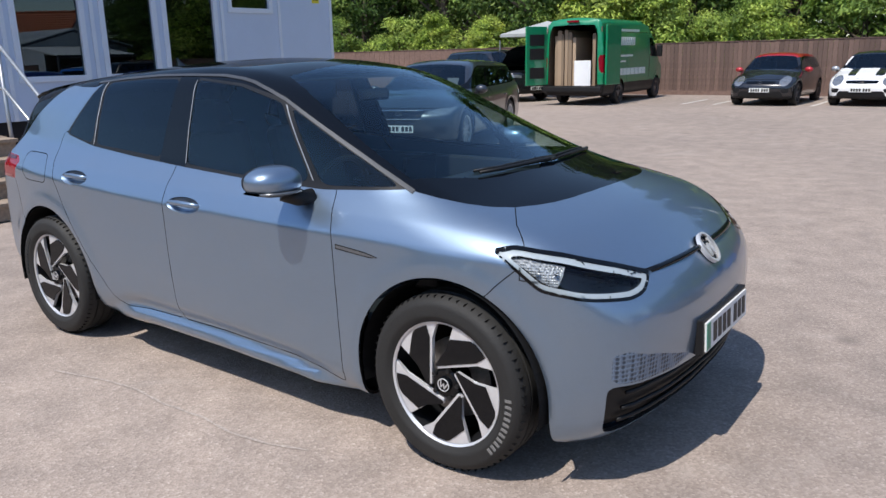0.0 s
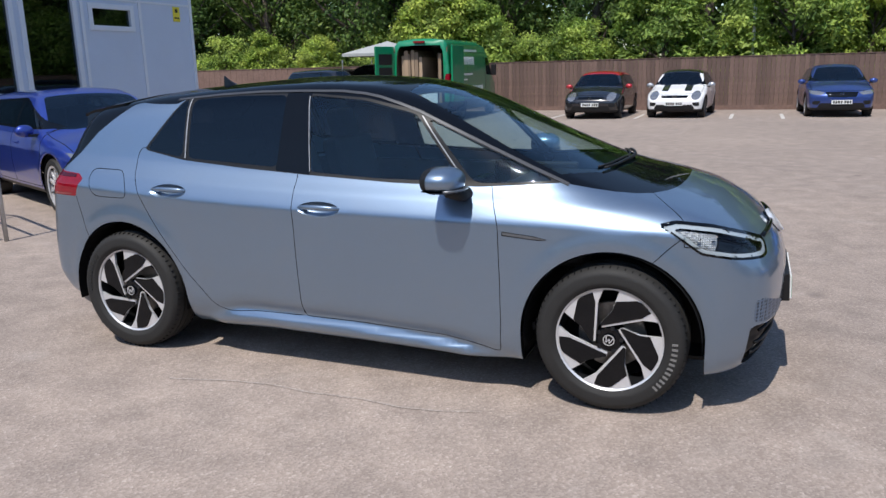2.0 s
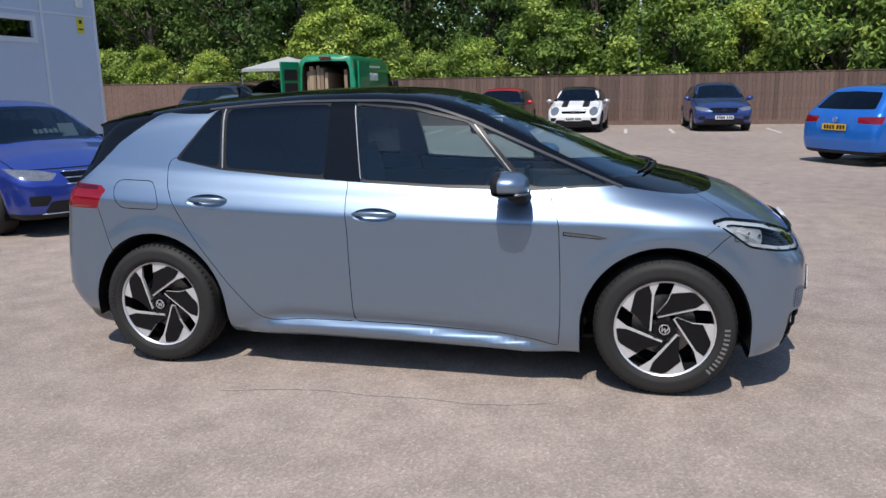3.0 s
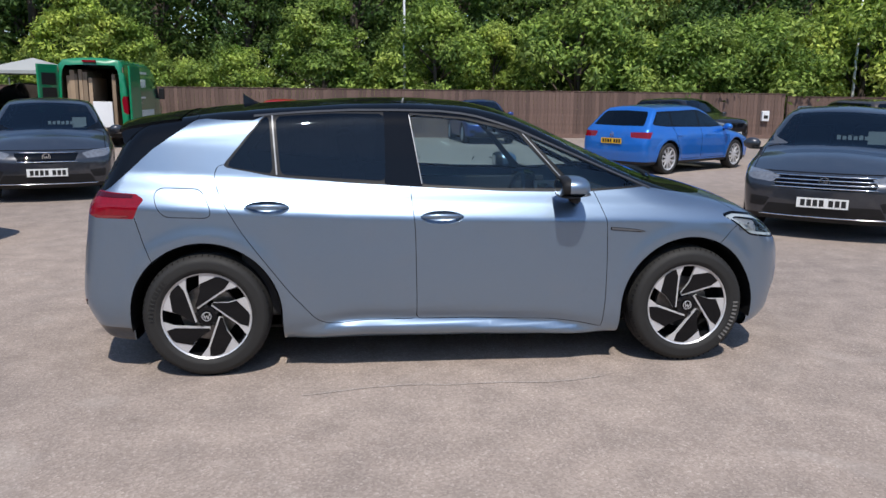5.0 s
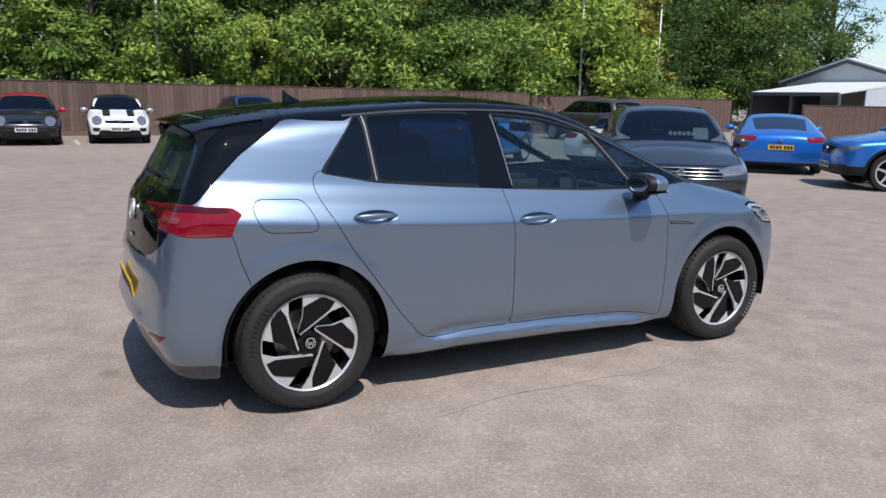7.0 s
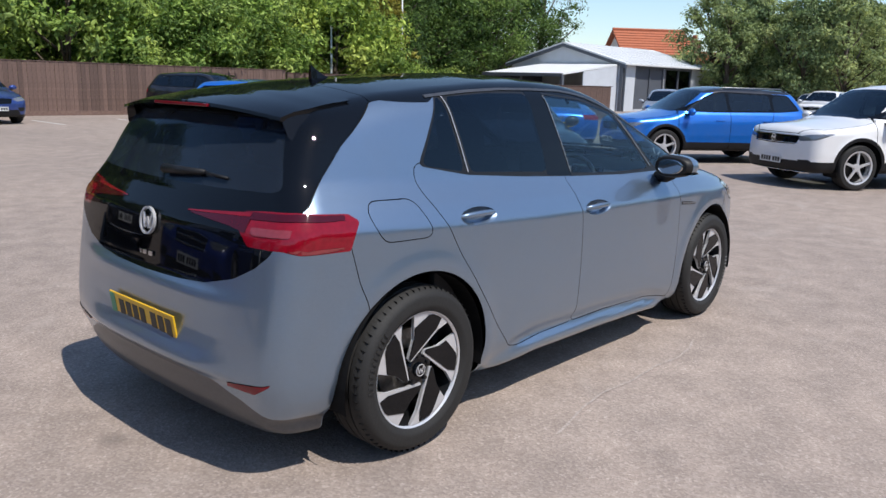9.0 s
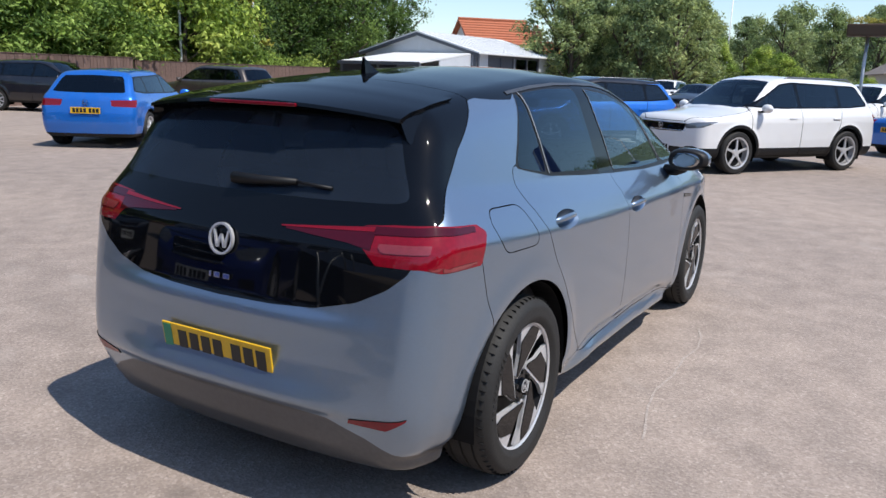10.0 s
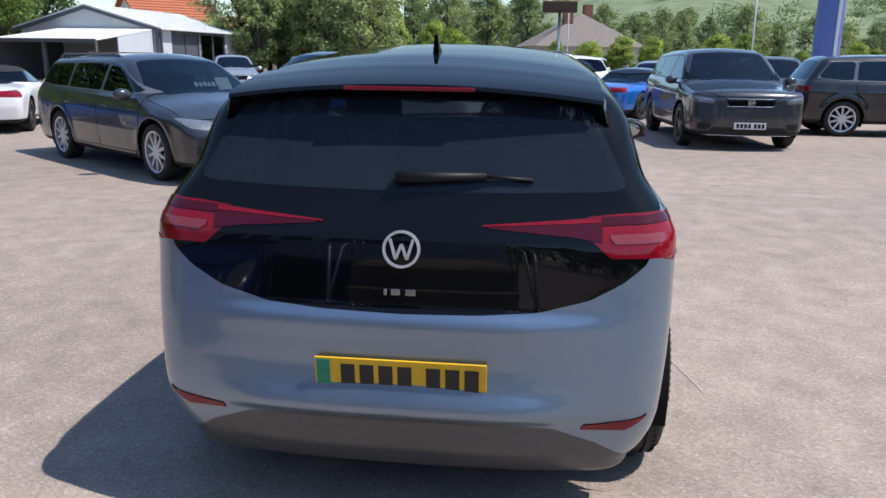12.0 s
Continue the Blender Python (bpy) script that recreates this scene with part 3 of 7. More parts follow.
FRONT_DOOR = [(-0.262, 1.10), (-0.25, 0.95), (-0.236, 0.812), (-0.226, 0.427), (-0.224, 0.299), (0.10, 0.297), (0.576, 0.278), (0.76, 0.250), (0.868, 0.222), (0.876, 0.379), (0.874, 0.6), (0.864, 0.859), (0.830, 0.95), (0.800, 1.04), (0.5, 1.10)]
REAR_DOOR = [(-0.262, 1.10), (-0.25, 0.95), (-0.236, 0.812), (-0.226, 0.427), (-0.224, 0.299), (-0.515, 0.299), (-0.705, 0.283), (-0.765, 0.296), (-0.80, 0.325), (-0.916, 0.457), (-1.17, 0.80), (-1.277, 0.979), (-1.309, 1.04), (-1.330, 1.109), (-1.312, 1.165), (-1.0, 1.2)]
SILL = [(-1.0, 0.12), (-0.82, 0.238), (-0.705, 0.279), (-0.515, 0.296), (0.10, 0.294), (0.576, 0.274), (0.837, 0.230), (1.0, 0.17), (1.0, 0.05), (-1.0, 0.05)]
FLAP = [(-1.640, 1.010), (-1.612, 1.050), (-1.404, 1.044), (-1.372, 1.008), (-1.334, 0.924), (-1.352, 0.893), (-1.576, 0.898), (-1.614, 0.935)]
REAR_BUMPER = [(-1.748, 0.93), (-1.70, 0.758), (-1.64, 0.60), (-1.64, -0.2), (-2.6, -0.2), (-2.6, 0.93)]
FRONT_BUMPER = [(0.85, 0.83), (0.745, 0.755), (0.62, 0.64), (0.55, -0.1), (2.7, -0.1), (2.7, 0.787), (1.88, 0.789), (1.73, 0.789), (1.536, 0.785), (1.2, 0.81)]
BONNET = [(1.676, 0.776), (1.602, 0.703), (1.529, 0.59), (1.3, 0.30), (1.3, -0.06), (2.4, -0.06), (2.4, 0.95), (1.72, 0.95)]
GATE_LOW = [(-0.05, 0.727), (0.24, 0.733), (0.41, 0.745), (0.56, 0.783), (0.66, 0.835), (0.72, 0.885), (0.745, 0.93), (0.70, 1.02), (0.66, 1.046), (-0.05, 1.046)]
GATE_GLASS = [(-0.05, 1.352), (0.49, 1.342), (0.565, 1.305), (0.635, 1.16), (0.668, 1.098), (0.62, 1.088), (0.3, 1.080), (-0.05, 1.078)]
INTAKE = [(1.24, 0.425), (1.30, 0.432), (1.66, 0.420), (2.25, 0.408), (2.25, 0.275), (1.70, 0.262), (1.32, 0.232), (1.24, 0.245)]
GRAIN = [(1.26, 0.545), (1.34, 0.555), (1.60, 0.500), (1.82, 0.445), (1.66, 0.428), (1.30, 0.440), (1.26, 0.46)]
DISH_F, DISH_R = (-0.087, 0.886), (-1.042, 0.943)


def dish(c):
    return lambda V: (np.hypot((V[:, 0] - c[0]) / 0.122, (V[:, 2] - c[1]) / 0.037) - 1) * 0.037


def islands(tri):
    """Triangles parted into connected pieces, largest first; specks are dropped."""
    if not len(tri):
        return []
    ids, t = np.unique(tri, return_inverse=True)
    t = t.reshape(-1, 3)
    mark = np.arange(len(ids))
    while True:
        low = mark[t].min(1)
        nxt = mark.copy()
        np.minimum.at(nxt, t.ravel(), np.repeat(low, 3))
        nxt = nxt[nxt]
        if (nxt == mark).all():
            break
        mark = nxt
    owner = mark[t[:, 0]]
    groups, count = np.unique(owner, return_counts=True)
    size = np.linalg.norm(np.cross(HV[tri[:, 1]] - HV[tri[:, 0]], HV[tri[:, 2]] - HV[tri[:, 0]]), axis=1) / 2
    area = {g: size[owner == g].sum() for g in groups}
    return [tri[owner == g] for g, c in sorted(zip(groups, count), key=lambda q: -q[1]) if area[g] > 8e-6]


def right_side(f):
    return lambda V: np.maximum(f(V), V[:, 1] * 4)


flap_f = right_side(polygon(FLAP, (0, 2), where=behind(-1.2)))
lamp_f = polygon(LAMP, ("e", 2), False, behind(-1.5))
head_f = polygon(HEADLAMP, ("d", 2), where=ahead(1.4))
bonnet_f = both(polygon(BONNET, (0, 1), False), over(0.790))
front_b, rear_b = polygon(FRONT_BUMPER, ("d", 2), False, ahead(1.45)), polygon(REAR_BUMPER, (0, 2), False)
fdoor_f, rdoor_f = polygon(FRONT_DOOR, (0, 2)), polygon(REAR_DOOR, (0, 2))
gate_line = lambda V: V[:, 0] + 1.405 + 0.07 * V[:, 1] ** 2
band_f = polygon(BAND, (0, 2), False)
gate_f = both(polygon(UPPER, (0, 2), False), gate_line)
REGIONS = [
    ("quarter_glass", polygon([(-1.268, 1.158), (-1.066, 1.424), (-1.036, 1.426), (-1.014, 1.117)], (0, 2))),
    ("rear_window", polygon([(-0.972, 1.114), (-1.004, 1.428), (-0.70, 1.446), (-0.395, 1.447), (-0.395, 1.078)], (0, 2))),
    ("front_window", polygon([(-0.19, 1.060), (-0.255, 1.444), (0.07, 1.417), (0.375, 1.347), (0.630, 1.060), (0.62, 1.034), (0.2, 1.038)], (0, 2))),
    ("front_quarter_glass", polygon([(0.70, 1.045), (0.43, 1.332), (0.75, 1.194), (1.10, 1.047), (0.75, 1.030)], (0, 2))),
    ("centre_pillar", polygon([(-0.40, 1.06), (-0.40, 1.46), (-0.25, 1.46), (-0.18, 1.045)], (0, 2), False)),
    ("window_frame", polygon(DLO, (0, 2))),
    ("roof_edge", band_f),
    ("headlamp_bezel", both(head_f, lambda V: -0.011 - head_f(V))),
    ("headlamp_lens", head_f),
    ("windscreen", polygon(SCREEN, (0, 1), False, over(0.98))),
    ("tail_lamp", lamp_f),
    ("tailgate_glass", polygon(GATE_GLASS, (1, 2), True, behind(-1.6))),
    ("scuttle_panel", polygon(COWL, (0, 1), False, over(0.93))),
    ("tailgate_panel", polygon(GATE_LOW, (1, 2), False, behind(-1.8))),
    # shut-lines come here
    ("tailgate_frame", gate_f),
    ("roof", polygon(UPPER, (0, 2), False)),
    ("fuel_flap", flap_f),
    ("lower_grille", polygon(INTAKE, ("d", 2), True, ahead(1.8))),
    ("grained_corner", polygon(GRAIN, ("d", 2), False, ahead(1.8))),
    ("rear_valance", polygon([(-0.05, 0.403), (0.26, 0.400), (0.47, 0.388), (0.60, 0.335), (0.70, 0.272), (0.80, 0.262), (0.80, 0.05), (-0.05, 0.05)], (1, 2), False, behind(-1.80))),
    ("rear_bumper", rear_b),
    ("front_bumper", front_b),
    ("bonnet", bonnet_f),
    ("front_handle_recess", dish(DISH_F)),
    ("rear_handle_recess", dish(DISH_R)),
    ("sill", polygon(SILL, (0, 2), False)),
    ("front_door", fdoor_f),
    ("rear_door", rdoor_f),
    ("fender", ahead(0.2)),
    ("quarter_panel", behind(0.2)),
]
IDX = {n: k for k, (n, _) in enumerate(REGIONS)}
HV, HT, HL = divide(HERO, hf, 0.016, wheel_hole(HERO), REGIONS, [flap_f, front_b, rear_b, bonnet_f, fdoor_f, rdoor_f, gate_f], IDX["tailgate_frame"])
HN = gradient(hf, HV)
LOOKS = {
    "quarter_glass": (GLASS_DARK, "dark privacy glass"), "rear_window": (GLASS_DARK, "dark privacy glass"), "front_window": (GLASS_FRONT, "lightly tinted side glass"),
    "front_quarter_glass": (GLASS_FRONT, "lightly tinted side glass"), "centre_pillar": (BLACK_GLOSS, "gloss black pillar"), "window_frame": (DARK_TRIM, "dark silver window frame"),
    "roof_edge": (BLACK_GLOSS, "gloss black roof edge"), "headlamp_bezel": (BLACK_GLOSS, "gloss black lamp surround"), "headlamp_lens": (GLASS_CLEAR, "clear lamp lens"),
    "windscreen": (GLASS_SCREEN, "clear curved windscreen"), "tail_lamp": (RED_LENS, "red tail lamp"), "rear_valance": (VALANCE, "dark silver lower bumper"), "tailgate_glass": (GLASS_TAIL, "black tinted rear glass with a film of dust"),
    "scuttle_panel": (BLACK_GLOSS, "gloss black panel below the windscreen"), "tailgate_panel": (BLACK_GLOSS, "gloss black tailgate panel"), "tailgate_frame": (BLACK_GLOSS, "gloss black tailgate top"),
    "roof": (BLACK_GLOSS, "gloss black roof"), "lower_grille": (BLACK_SATIN, "black lower intake"), "grained_corner": (DIMPLED, "dimpled blue-grey bumper corner"),
}
WHOLE = {"windscreen", "tailgate_glass", "tailgate_panel", "tailgate_frame", "roof", "scuttle_panel", "bonnet", "front_bumper", "rear_bumper", "rear_valance", "lower_grille"}
BOWL = {"front_handle_recess": DISH_F, "rear_handle_recess": DISH_R}
SUNK = {"lower_grille": 0.03}
made = {}
for k, (name, _) in enumerate(REGIONS):
    sel = HL == k
    look_of, note = LOOKS.get(name, (PAINT, ""))
    verts, skin_n = HV, HN
    if name in BOWL:
        c = BOWL[name]
        r = np.hypot((HV[:, 0] - c[0]) / 0.122, (HV[:, 2] - c[1]) / 0.037).clip(0, 1)
        verts = HV - HN * (0.034 * (1 - r ** 2))[:, None]
        skin_n = HN - 0.068 * np.stack([(HV[:, 0] - c[0]) / 0.122 ** 2, 0 * r, (HV[:, 2] - c[1]) / 0.037 ** 2], 1)
        skin_n /= np.linalg.norm(skin_n, axis=1, keepdims=True)
    if name in SUNK:
        verts = HV - HN * SUNK[name]
    centre_y = HV[HT].mean(1)[:, 1]
    for s in (0,) if name in WHOLE else (-1, 1):
        pick = HT[sel & ((centre_y * s > 0) if s else True)]
        for piece in islands(pick):
            o = mesh_object(name, verts, piece, skin_n, look_of, hero, note, skirt=0.004 if name in BOWL else 0.014)
            made.setdefault((name, s), o)
for piece in islands(HT[HL == 99]):
    mesh_object("shut_line", HV - HN * 0.007, piece, HN, GAP, hero, skirt=0)
# glass belongs to the doors and the tailgate
for child, owner in (("front_window", "front_door"), ("rear_window", "rear_door"), ("front_handle_recess", "front_door"), ("rear_handle_recess", "rear_door")):
    for s in (-1, 1):
        made[child, s].parent = made[owner, s]
for child in ("tailgate_glass", "tailgate_panel"):
    made[child, 0].parent = made["tailgate_frame", 0]
for s in (-1, 1):
    made["headlamp_lens", s].parent = made["headlamp_bezel", s]
    made["grained_corner", s].parent = made["front_bumper", 0]
made["lower_grille", 0].parent = made["front_bumper", 0]
made["rear_valance", 0].parent = made["rear_bumper", 0]


def patch(name, upper, lower, aim, s, material, parent, note="", lift=0.002, n=30, m=4):
    """A thin strip laid on the skin between two lines. aim: tail (y, z), flank (x, z) or corner (x and y, z)."""
    U, L = np.array(upper, float), np.array(lower, float)
    w = np.linspace(0, 1, n + 1)
    along = lambda P: np.stack([np.interp(w, np.linspace(0, 1, len(P)), P[:, k]) for k in (0, 1)], 1)
    a, b = along(U), along(L)
    g = np.concatenate([a + (b - a) * j / m for j in range(m + 1)])
    zero = np.zeros(len(g))
    if aim == "tail":
        O, D = np.stack([zero - 2.4, s * g[:, 0], g[:, 1]], 1), np.array([1.0, 0, 0])
    elif aim == "flank":
        O, D = np.stack([g[:, 0], zero + s * 1.1, g[:, 1]], 1), np.array([0, -s * 1.0, 0])
    else:
        O, D = np.stack([g[:, 0] - 1.2, zero + s * 1.2, g[:, 1]], 1), np.array([0.7071, -s * 0.7071, 0])
    lo = zero.copy()
    for k in range(130):
        lo = np.where(hf(O + D * (lo + 0.01)[:, None]) > 0, lo + 0.01, lo)
    hi = lo + 0.01
    for k in range(14):
        mid = (lo + hi) / 2
        out_ = hf(O + D * mid[:, None]) > 0
        lo, hi = np.where(out_, mid, lo), np.where(out_, hi, mid)
    P = O + D * lo[:, None]
    N = gradient(hf, P)
    q = np.array([(j * (n + 1) + i, j * (n + 1) + i + 1, (j + 1) * (n + 1) + i + 1, (j + 1) * (n + 1) + i) for j in range(m) for i in range(n)])
    tri = np.r_[q[:, [0, 1, 2]], q[:, [0, 2, 3]]]
    e = np.cross(P[tri[:, 1]] - P[tri[:, 0]], P[tri[:, 2]] - P[tri[:, 0]])
    turn = (e * N[tri[:, 0]]).sum(1) < 0
    tri[turn] = tri[turn][:, ::-1]
    return mesh_object(name, P + N * lift, tri, N, material, parent, note, skirt=lift + 0.006)


for s in (-1, 1):
    bar = patch("light_bar", [(0.590, 1.020), (0.26, 0.992)], [(0.590, 0.952), (0.50, 0.966), (0.26, 0.984)], "tail", s, RED_DARK, made["tail_lamp", s], "dark red light bar")
    patch("bar_edge", [(0.585, 1.018), (0.24, 0.992)], [(0.585, 1.004), (0.24, 0.988)], "tail", s, RED_LENS, made["tail_lamp", s], "red upper edge of the light bar", 0.0035)
    edge = [(-1.12, 1.4335), (-1.02, 1.4425), (-0.84, 1.457), (-0.58, 1.470), (-0.33, 1.4715), (-0.08, 1.468), (0.06, 1.454), (0.15, 1.438), (0.27, 1.404), (0.385, 1.366), (0.60, 1.274), (0.80, 1.188), (0.98, 1.111), (1.165, 1.036)]
    patch("roof_edge_strip", edge, [(x - 0.003, z - 0.011) for x, z in edge], "flank", s, EDGE_TRIM, hero, "thin grey strip along the roof edge", 0.003, 90, 2)
    # window dividers; the middle strip draws in a reflection along the pillar edge
    for (xa, za), (xb, zb), w in (((-1.021, 1.430), (-0.993, 1.114), 0.004), ((-0.254, 1.440), (-0.190, 1.062), 0.0025), ((0.405, 1.338), (0.664, 1.043), 0.0035)):
        patch("window_divider", [(xa - w, za), (xb - w, zb)], [(xa + w, za), (xb + w, zb)], "flank", s, WINDOW_LINE, hero, "thin grey window divider, at the pillar a drawn-in reflection", 0.003, 20, 1)
    patch("wing_mark", [(0.885, 0.826), (1.033, 0.812), (1.097, 0.799)], [(0.885, 0.806), (1.062, 0.792), (1.097, 0.797)], "flank", s, DARK_TRIM, made["fender", s], "dark wing mark")
    patch("wing_mark_edge", [(0.890, 0.823), (1.033, 0.809), (1.090, 0.799)], [(0.890, 0.811), (1.030, 0.798), (1.085, 0.796)], "flank", s, SILVER_TRIM, made["fender", s], "silver upper edge of the wing mark", 0.0035)
    patch("reflector", [(-1.285, 0.432), (-1.32, 0.424), (-1.525, 0.405)], [(-1.290, 0.424), (-1.37, 0.384), (-1.525, 0.388)], "corner", s, RED_LENS, made["rear_bumper", 0], "dark red bumper reflector", 0.003)

# the insides of the headlamps: bright strip round the edge, chequered reflector, dark projector
lens_sel = HL == [n for n, _ in REGIONS].index("headlamp_lens")
LV, LT, LL = HV, HT[lens_sel], np.full(lens_sel.sum(), -1)
LV, LT, LL, inner = cut(LV, LT, LL, head_f, -0.027)
LL[inner] = 1
refl = lambda V: (V[:, 0] - np.abs(V[:, 1])) - 1.03 - 0.9 * (V[:, 2] - 0.8)
LV, LT, LL, near = cut(LV, LT, LL, refl)
LL[(LL == 1) & near] = 2
LN = gradient(hf, LV)
ly = LV[LT].mean(1)[:, 1]
for s in (-1, 1):
    for code, name, depth, stuff, note in ((-1, "daylight_strip", 0.005, STRIP_GLASS, "white daylight strip"), (1, "projector", 0.035, BLACK_GLOSS, "dark lamp projector"), (2, "reflector", 0.020, FACETS, "faceted bright reflector")):
        pick = LT[(LL == code) & (ly * s > 0)]
        if len(pick):
            mesh_object(name, LV - LN * depth, pick, LN, stuff, made["headlamp_bezel", s], note, skirt=0.02)

# lighter strips inside the tail lamps
def lamp_strip(poly, name, stuff, note):
    f = polygon(poly, ("e", 2), False, behind(-1.5))
    v, t, l, below = cut(HV, HT[HL == IDX["tail_lamp"]], np.zeros((HL == IDX["tail_lamp"]).sum(), int), f)
    n, y = gradient(hf, v), v[t].mean(1)[:, 1]
    for s in (-1, 1):
        pick = t[below & (y * s > 0)]
        if len(pick):
            mesh_object(name, v + n * 0.0025, pick, n, stuff, made["tail_lamp", s], note, skirt=0.004)


lamp_strip([(-1.40, 0.972), (-1.175, 0.978), (-1.175, 0.952), (-1.385, 0.946)], "reversing_strip", PINK_LENS, "pale strip in the lamp")
lamp_strip([(-1.36, 0.916), (-0.925, 0.905), (-0.915, 0.892), (-1.134, 0.896), (-1.217, 0.908)], "lower_strip", PINK_LENS, "pale lower edge of the lamp")
lamp_strip([(-1.44, 1.018), (-1.152, 1.028), (-0.93, 1.014), (-0.93, 0.996), (-1.15, 1.004), (-1.42, 0.996)], "upper_strip", RED_DARK, "dark red upper edge of the lamp")

# handles, mirrors
for s in (-1, 1):
    for c, owner, yy in ((DISH_F, "front_door", 0.872), (DISH_R, "rear_door", 0.853)):
        bm = bmesh.new()
        pts = [(c[0] - 0.118, s * (yy - 0.004), c[1] + 0.004), (c[0] - 0.07, s * (yy + 0.012), c[1] + 0.008), (c[0], s * (yy + 0.016), c[1] + 0.010), (c[0] + 0.07, s * (yy + 0.012), c[1] + 0.008), (c[0] + 0.118, s * (yy - 0.004), c[1] + 0.004)]
        tube(pts, [0.008, 0.0105, 0.011, 0.0105, 0.008], bm, 10)
        bmesh.ops.scale(bm, vec=(1, 1, 1.15), space=Matrix.Translation((0, 0, -c[1])), verts=bm.verts)
        part("handle", bm, PAINT, made[owner, s], smooth="all")
    def cap(z0, z1, grow, x0):
        """The rounded mirror housing between two heights: blunt at the back, drawn in towards the front and the tip."""
        bm = bmesh.new()
        bmesh.ops.create_uvsphere(bm, u_segments=40, v_segments=28, radius=1)
        sq = lambda q, e: math.copysign(abs(q) ** e, q)
        for v in bm.verts:
            x, y, z = sq(v.co.x, 0.80), sq(v.co.y, 0.82), sq(v.co.z, 0.86)
            tip = 0.5 + 0.5 * y
            h = (0.071 - 0.014 * tip) * grow
            v.co = Vector((max(x0, 0.622 + (0.112 - 0.020 * tip) * grow * x), s * (0.952 + 0.116 * grow * y), min(z1, max(z0, 1.060 + 0.004 * tip + h * z))))
        return bm

    mirror = part("door_mirror", cap(1.024, 2.0, 1.0, 0.556), PAINT, hero, "blue-grey mirror cap", smooth=True)
    part("lower_shell", cap(0.0, 1.023, 0.97, 0.553), BLACK_SATIN, mirror, "black lower mirror shell", smooth=True)
    part("indicator", tube([(0.722, s * 0.885, 1.026), (0.726, s * 0.945, 1.025), (0.712, s * 1.005, 1.025), (0.670, s * 1.056, 1.026)], 0.006, sides=8), SILVER_TRIM, mirror, "silver indicator strip", smooth="all")
    back = cap(0.0, 2.0, 1.01, 0.550)
    bmesh.ops.delete(back, geom=[v for v in back.verts if v.co.x > 0.60], context="VERTS")
    part("mirror_rim", back, BLACK_SATIN, mirror, "black mirror surround", smooth=True)
    face = cap(0.0, 2.0, 0.90, 0.5475)
    bmesh.ops.delete(face, geom=[v for v in face.verts if v.co.x > 0.57], context="VERTS")
    part("mirror_glass", face, MIRROR, mirror, "mirror glass", smooth=True)
    arm = bmesh.new()
    tube([(0.64, s * 0.915, 1.01), (0.675, s * 0.865, 0.985), (0.69, s * 0.80, 0.985)], [0.032, 0.03, 0.034], arm, 12)
    part("arm", arm, BLACK_SATIN, mirror, "black mirror arm", smooth="all")

# spoiler, aerial, wipers
sp = bmesh.new()
rows = []
for k in range(41):
    y = -0.585 + 1.17 * k / 40
    u = (y / 0.585) ** 2
    tops = []
    for x in np.linspace(-1.52, -1.72, 5):
        z = curve(HERO["top"], 0.07)(x) - curve(HERO["crown"], 0.15)(x) * (y / 0.885) ** 2
        tops.append((x, z + 0.004 + 0.0015 * (x < -1.6)))
    xe = -1.905 + 0.055 * u
    ze = 1.392 - 0.042 * u
    pts = tops + [(-1.82 + 0.03 * u, (tops[-1][1] + ze) / 2 + 0.004), (xe, ze), (xe - 0.004, ze - 0.012), (xe + 0.03, ze - 0.022), (-1.74 + 0.03 * u, 1.352 - 0.045 * u)]
    rows.append([sp.verts.new((x, y, z)) for x, z in pts])
for a, b in zip(rows, rows[1:]):
    for k in range(len(a) - 1):
        sp.faces.new((a[k], a[k + 1], b[k + 1], b[k]))
sp.faces.new(rows[0]), sp.faces.new(rows[-1][::-1])
spoiler = part("spoiler", sp, BLACK_GLOSS, made["tailgate_frame", 0], "gloss black roof spoiler", smooth=True)
part("brake_light", box(-1.9105, -0.20, 1.372, -1.900, 0.20, 1.384, 0.003), RED_LENS, made["tailgate_frame", 0], "dark red high brake light")
for s in (-1, 1):
    fin = bmesh.new()
    vs = [fin.verts.new(p) for p in ((-1.62, s * 0.60, 1.375), (-1.845, s * 0.578, 1.350), (-1.83, s * 0.600, 1.28), (-1.80, s * 0.63, 1.235), (-1.69, s * 0.665, 1.26), (-1.60, s * 0.640, 1.33),
                                     (-1.62, s * 0.57, 1.375), (-1.825, s * 0.548, 1.345), (-1.80, s * 0.570, 1.28), (-1.76, s * 0.60, 1.235), (-1.67, s * 0.635, 1.26), (-1.60, s * 0.61, 1.33))]
    fin.faces.new(vs[:6]), fin.faces.new(vs[:5:-1])
    for k in range(6):
        fin.faces.new((vs[k], vs[(k - 1) % 6], vs[(k - 1) % 6 + 6], vs[k + 6]))
    part("side_fin", fin, BLACK_GLOSS, made["tailgate_frame", 0], smooth=True)
fin = bmesh.new()
for u in np.linspace(0, 1, 8):
    x, z = -1.10 - 0.15 * u, 1.488 - 0.012 * u + 0.078 * u ** 1.7
    w = 0.034 * (1 - 0.62 * u)
    for y, zz in ((-w, 1.476), (-w * 0.45, z), (w * 0.45, z), (w, 1.476)):
        fin.verts.new((x, y, zz))
fin.verts.ensure_lookup_table()
for i in range(7):
    for k in range(4):
        a, b = 4 * i + k, 4 * i + (k + 1) % 4
        fin.faces.new((fin.verts[a], fin.verts[b], fin.verts[b + 4], fin.verts[a + 4]))
fin.faces.new([fin.verts[k] for k in range(4)]), fin.faces.new([fin.verts[28 + k] for k in range(4)])
part("shark_fin_aerial", fin, BLACK_GLOSS, hero, "black shark-fin aerial", smooth=True)
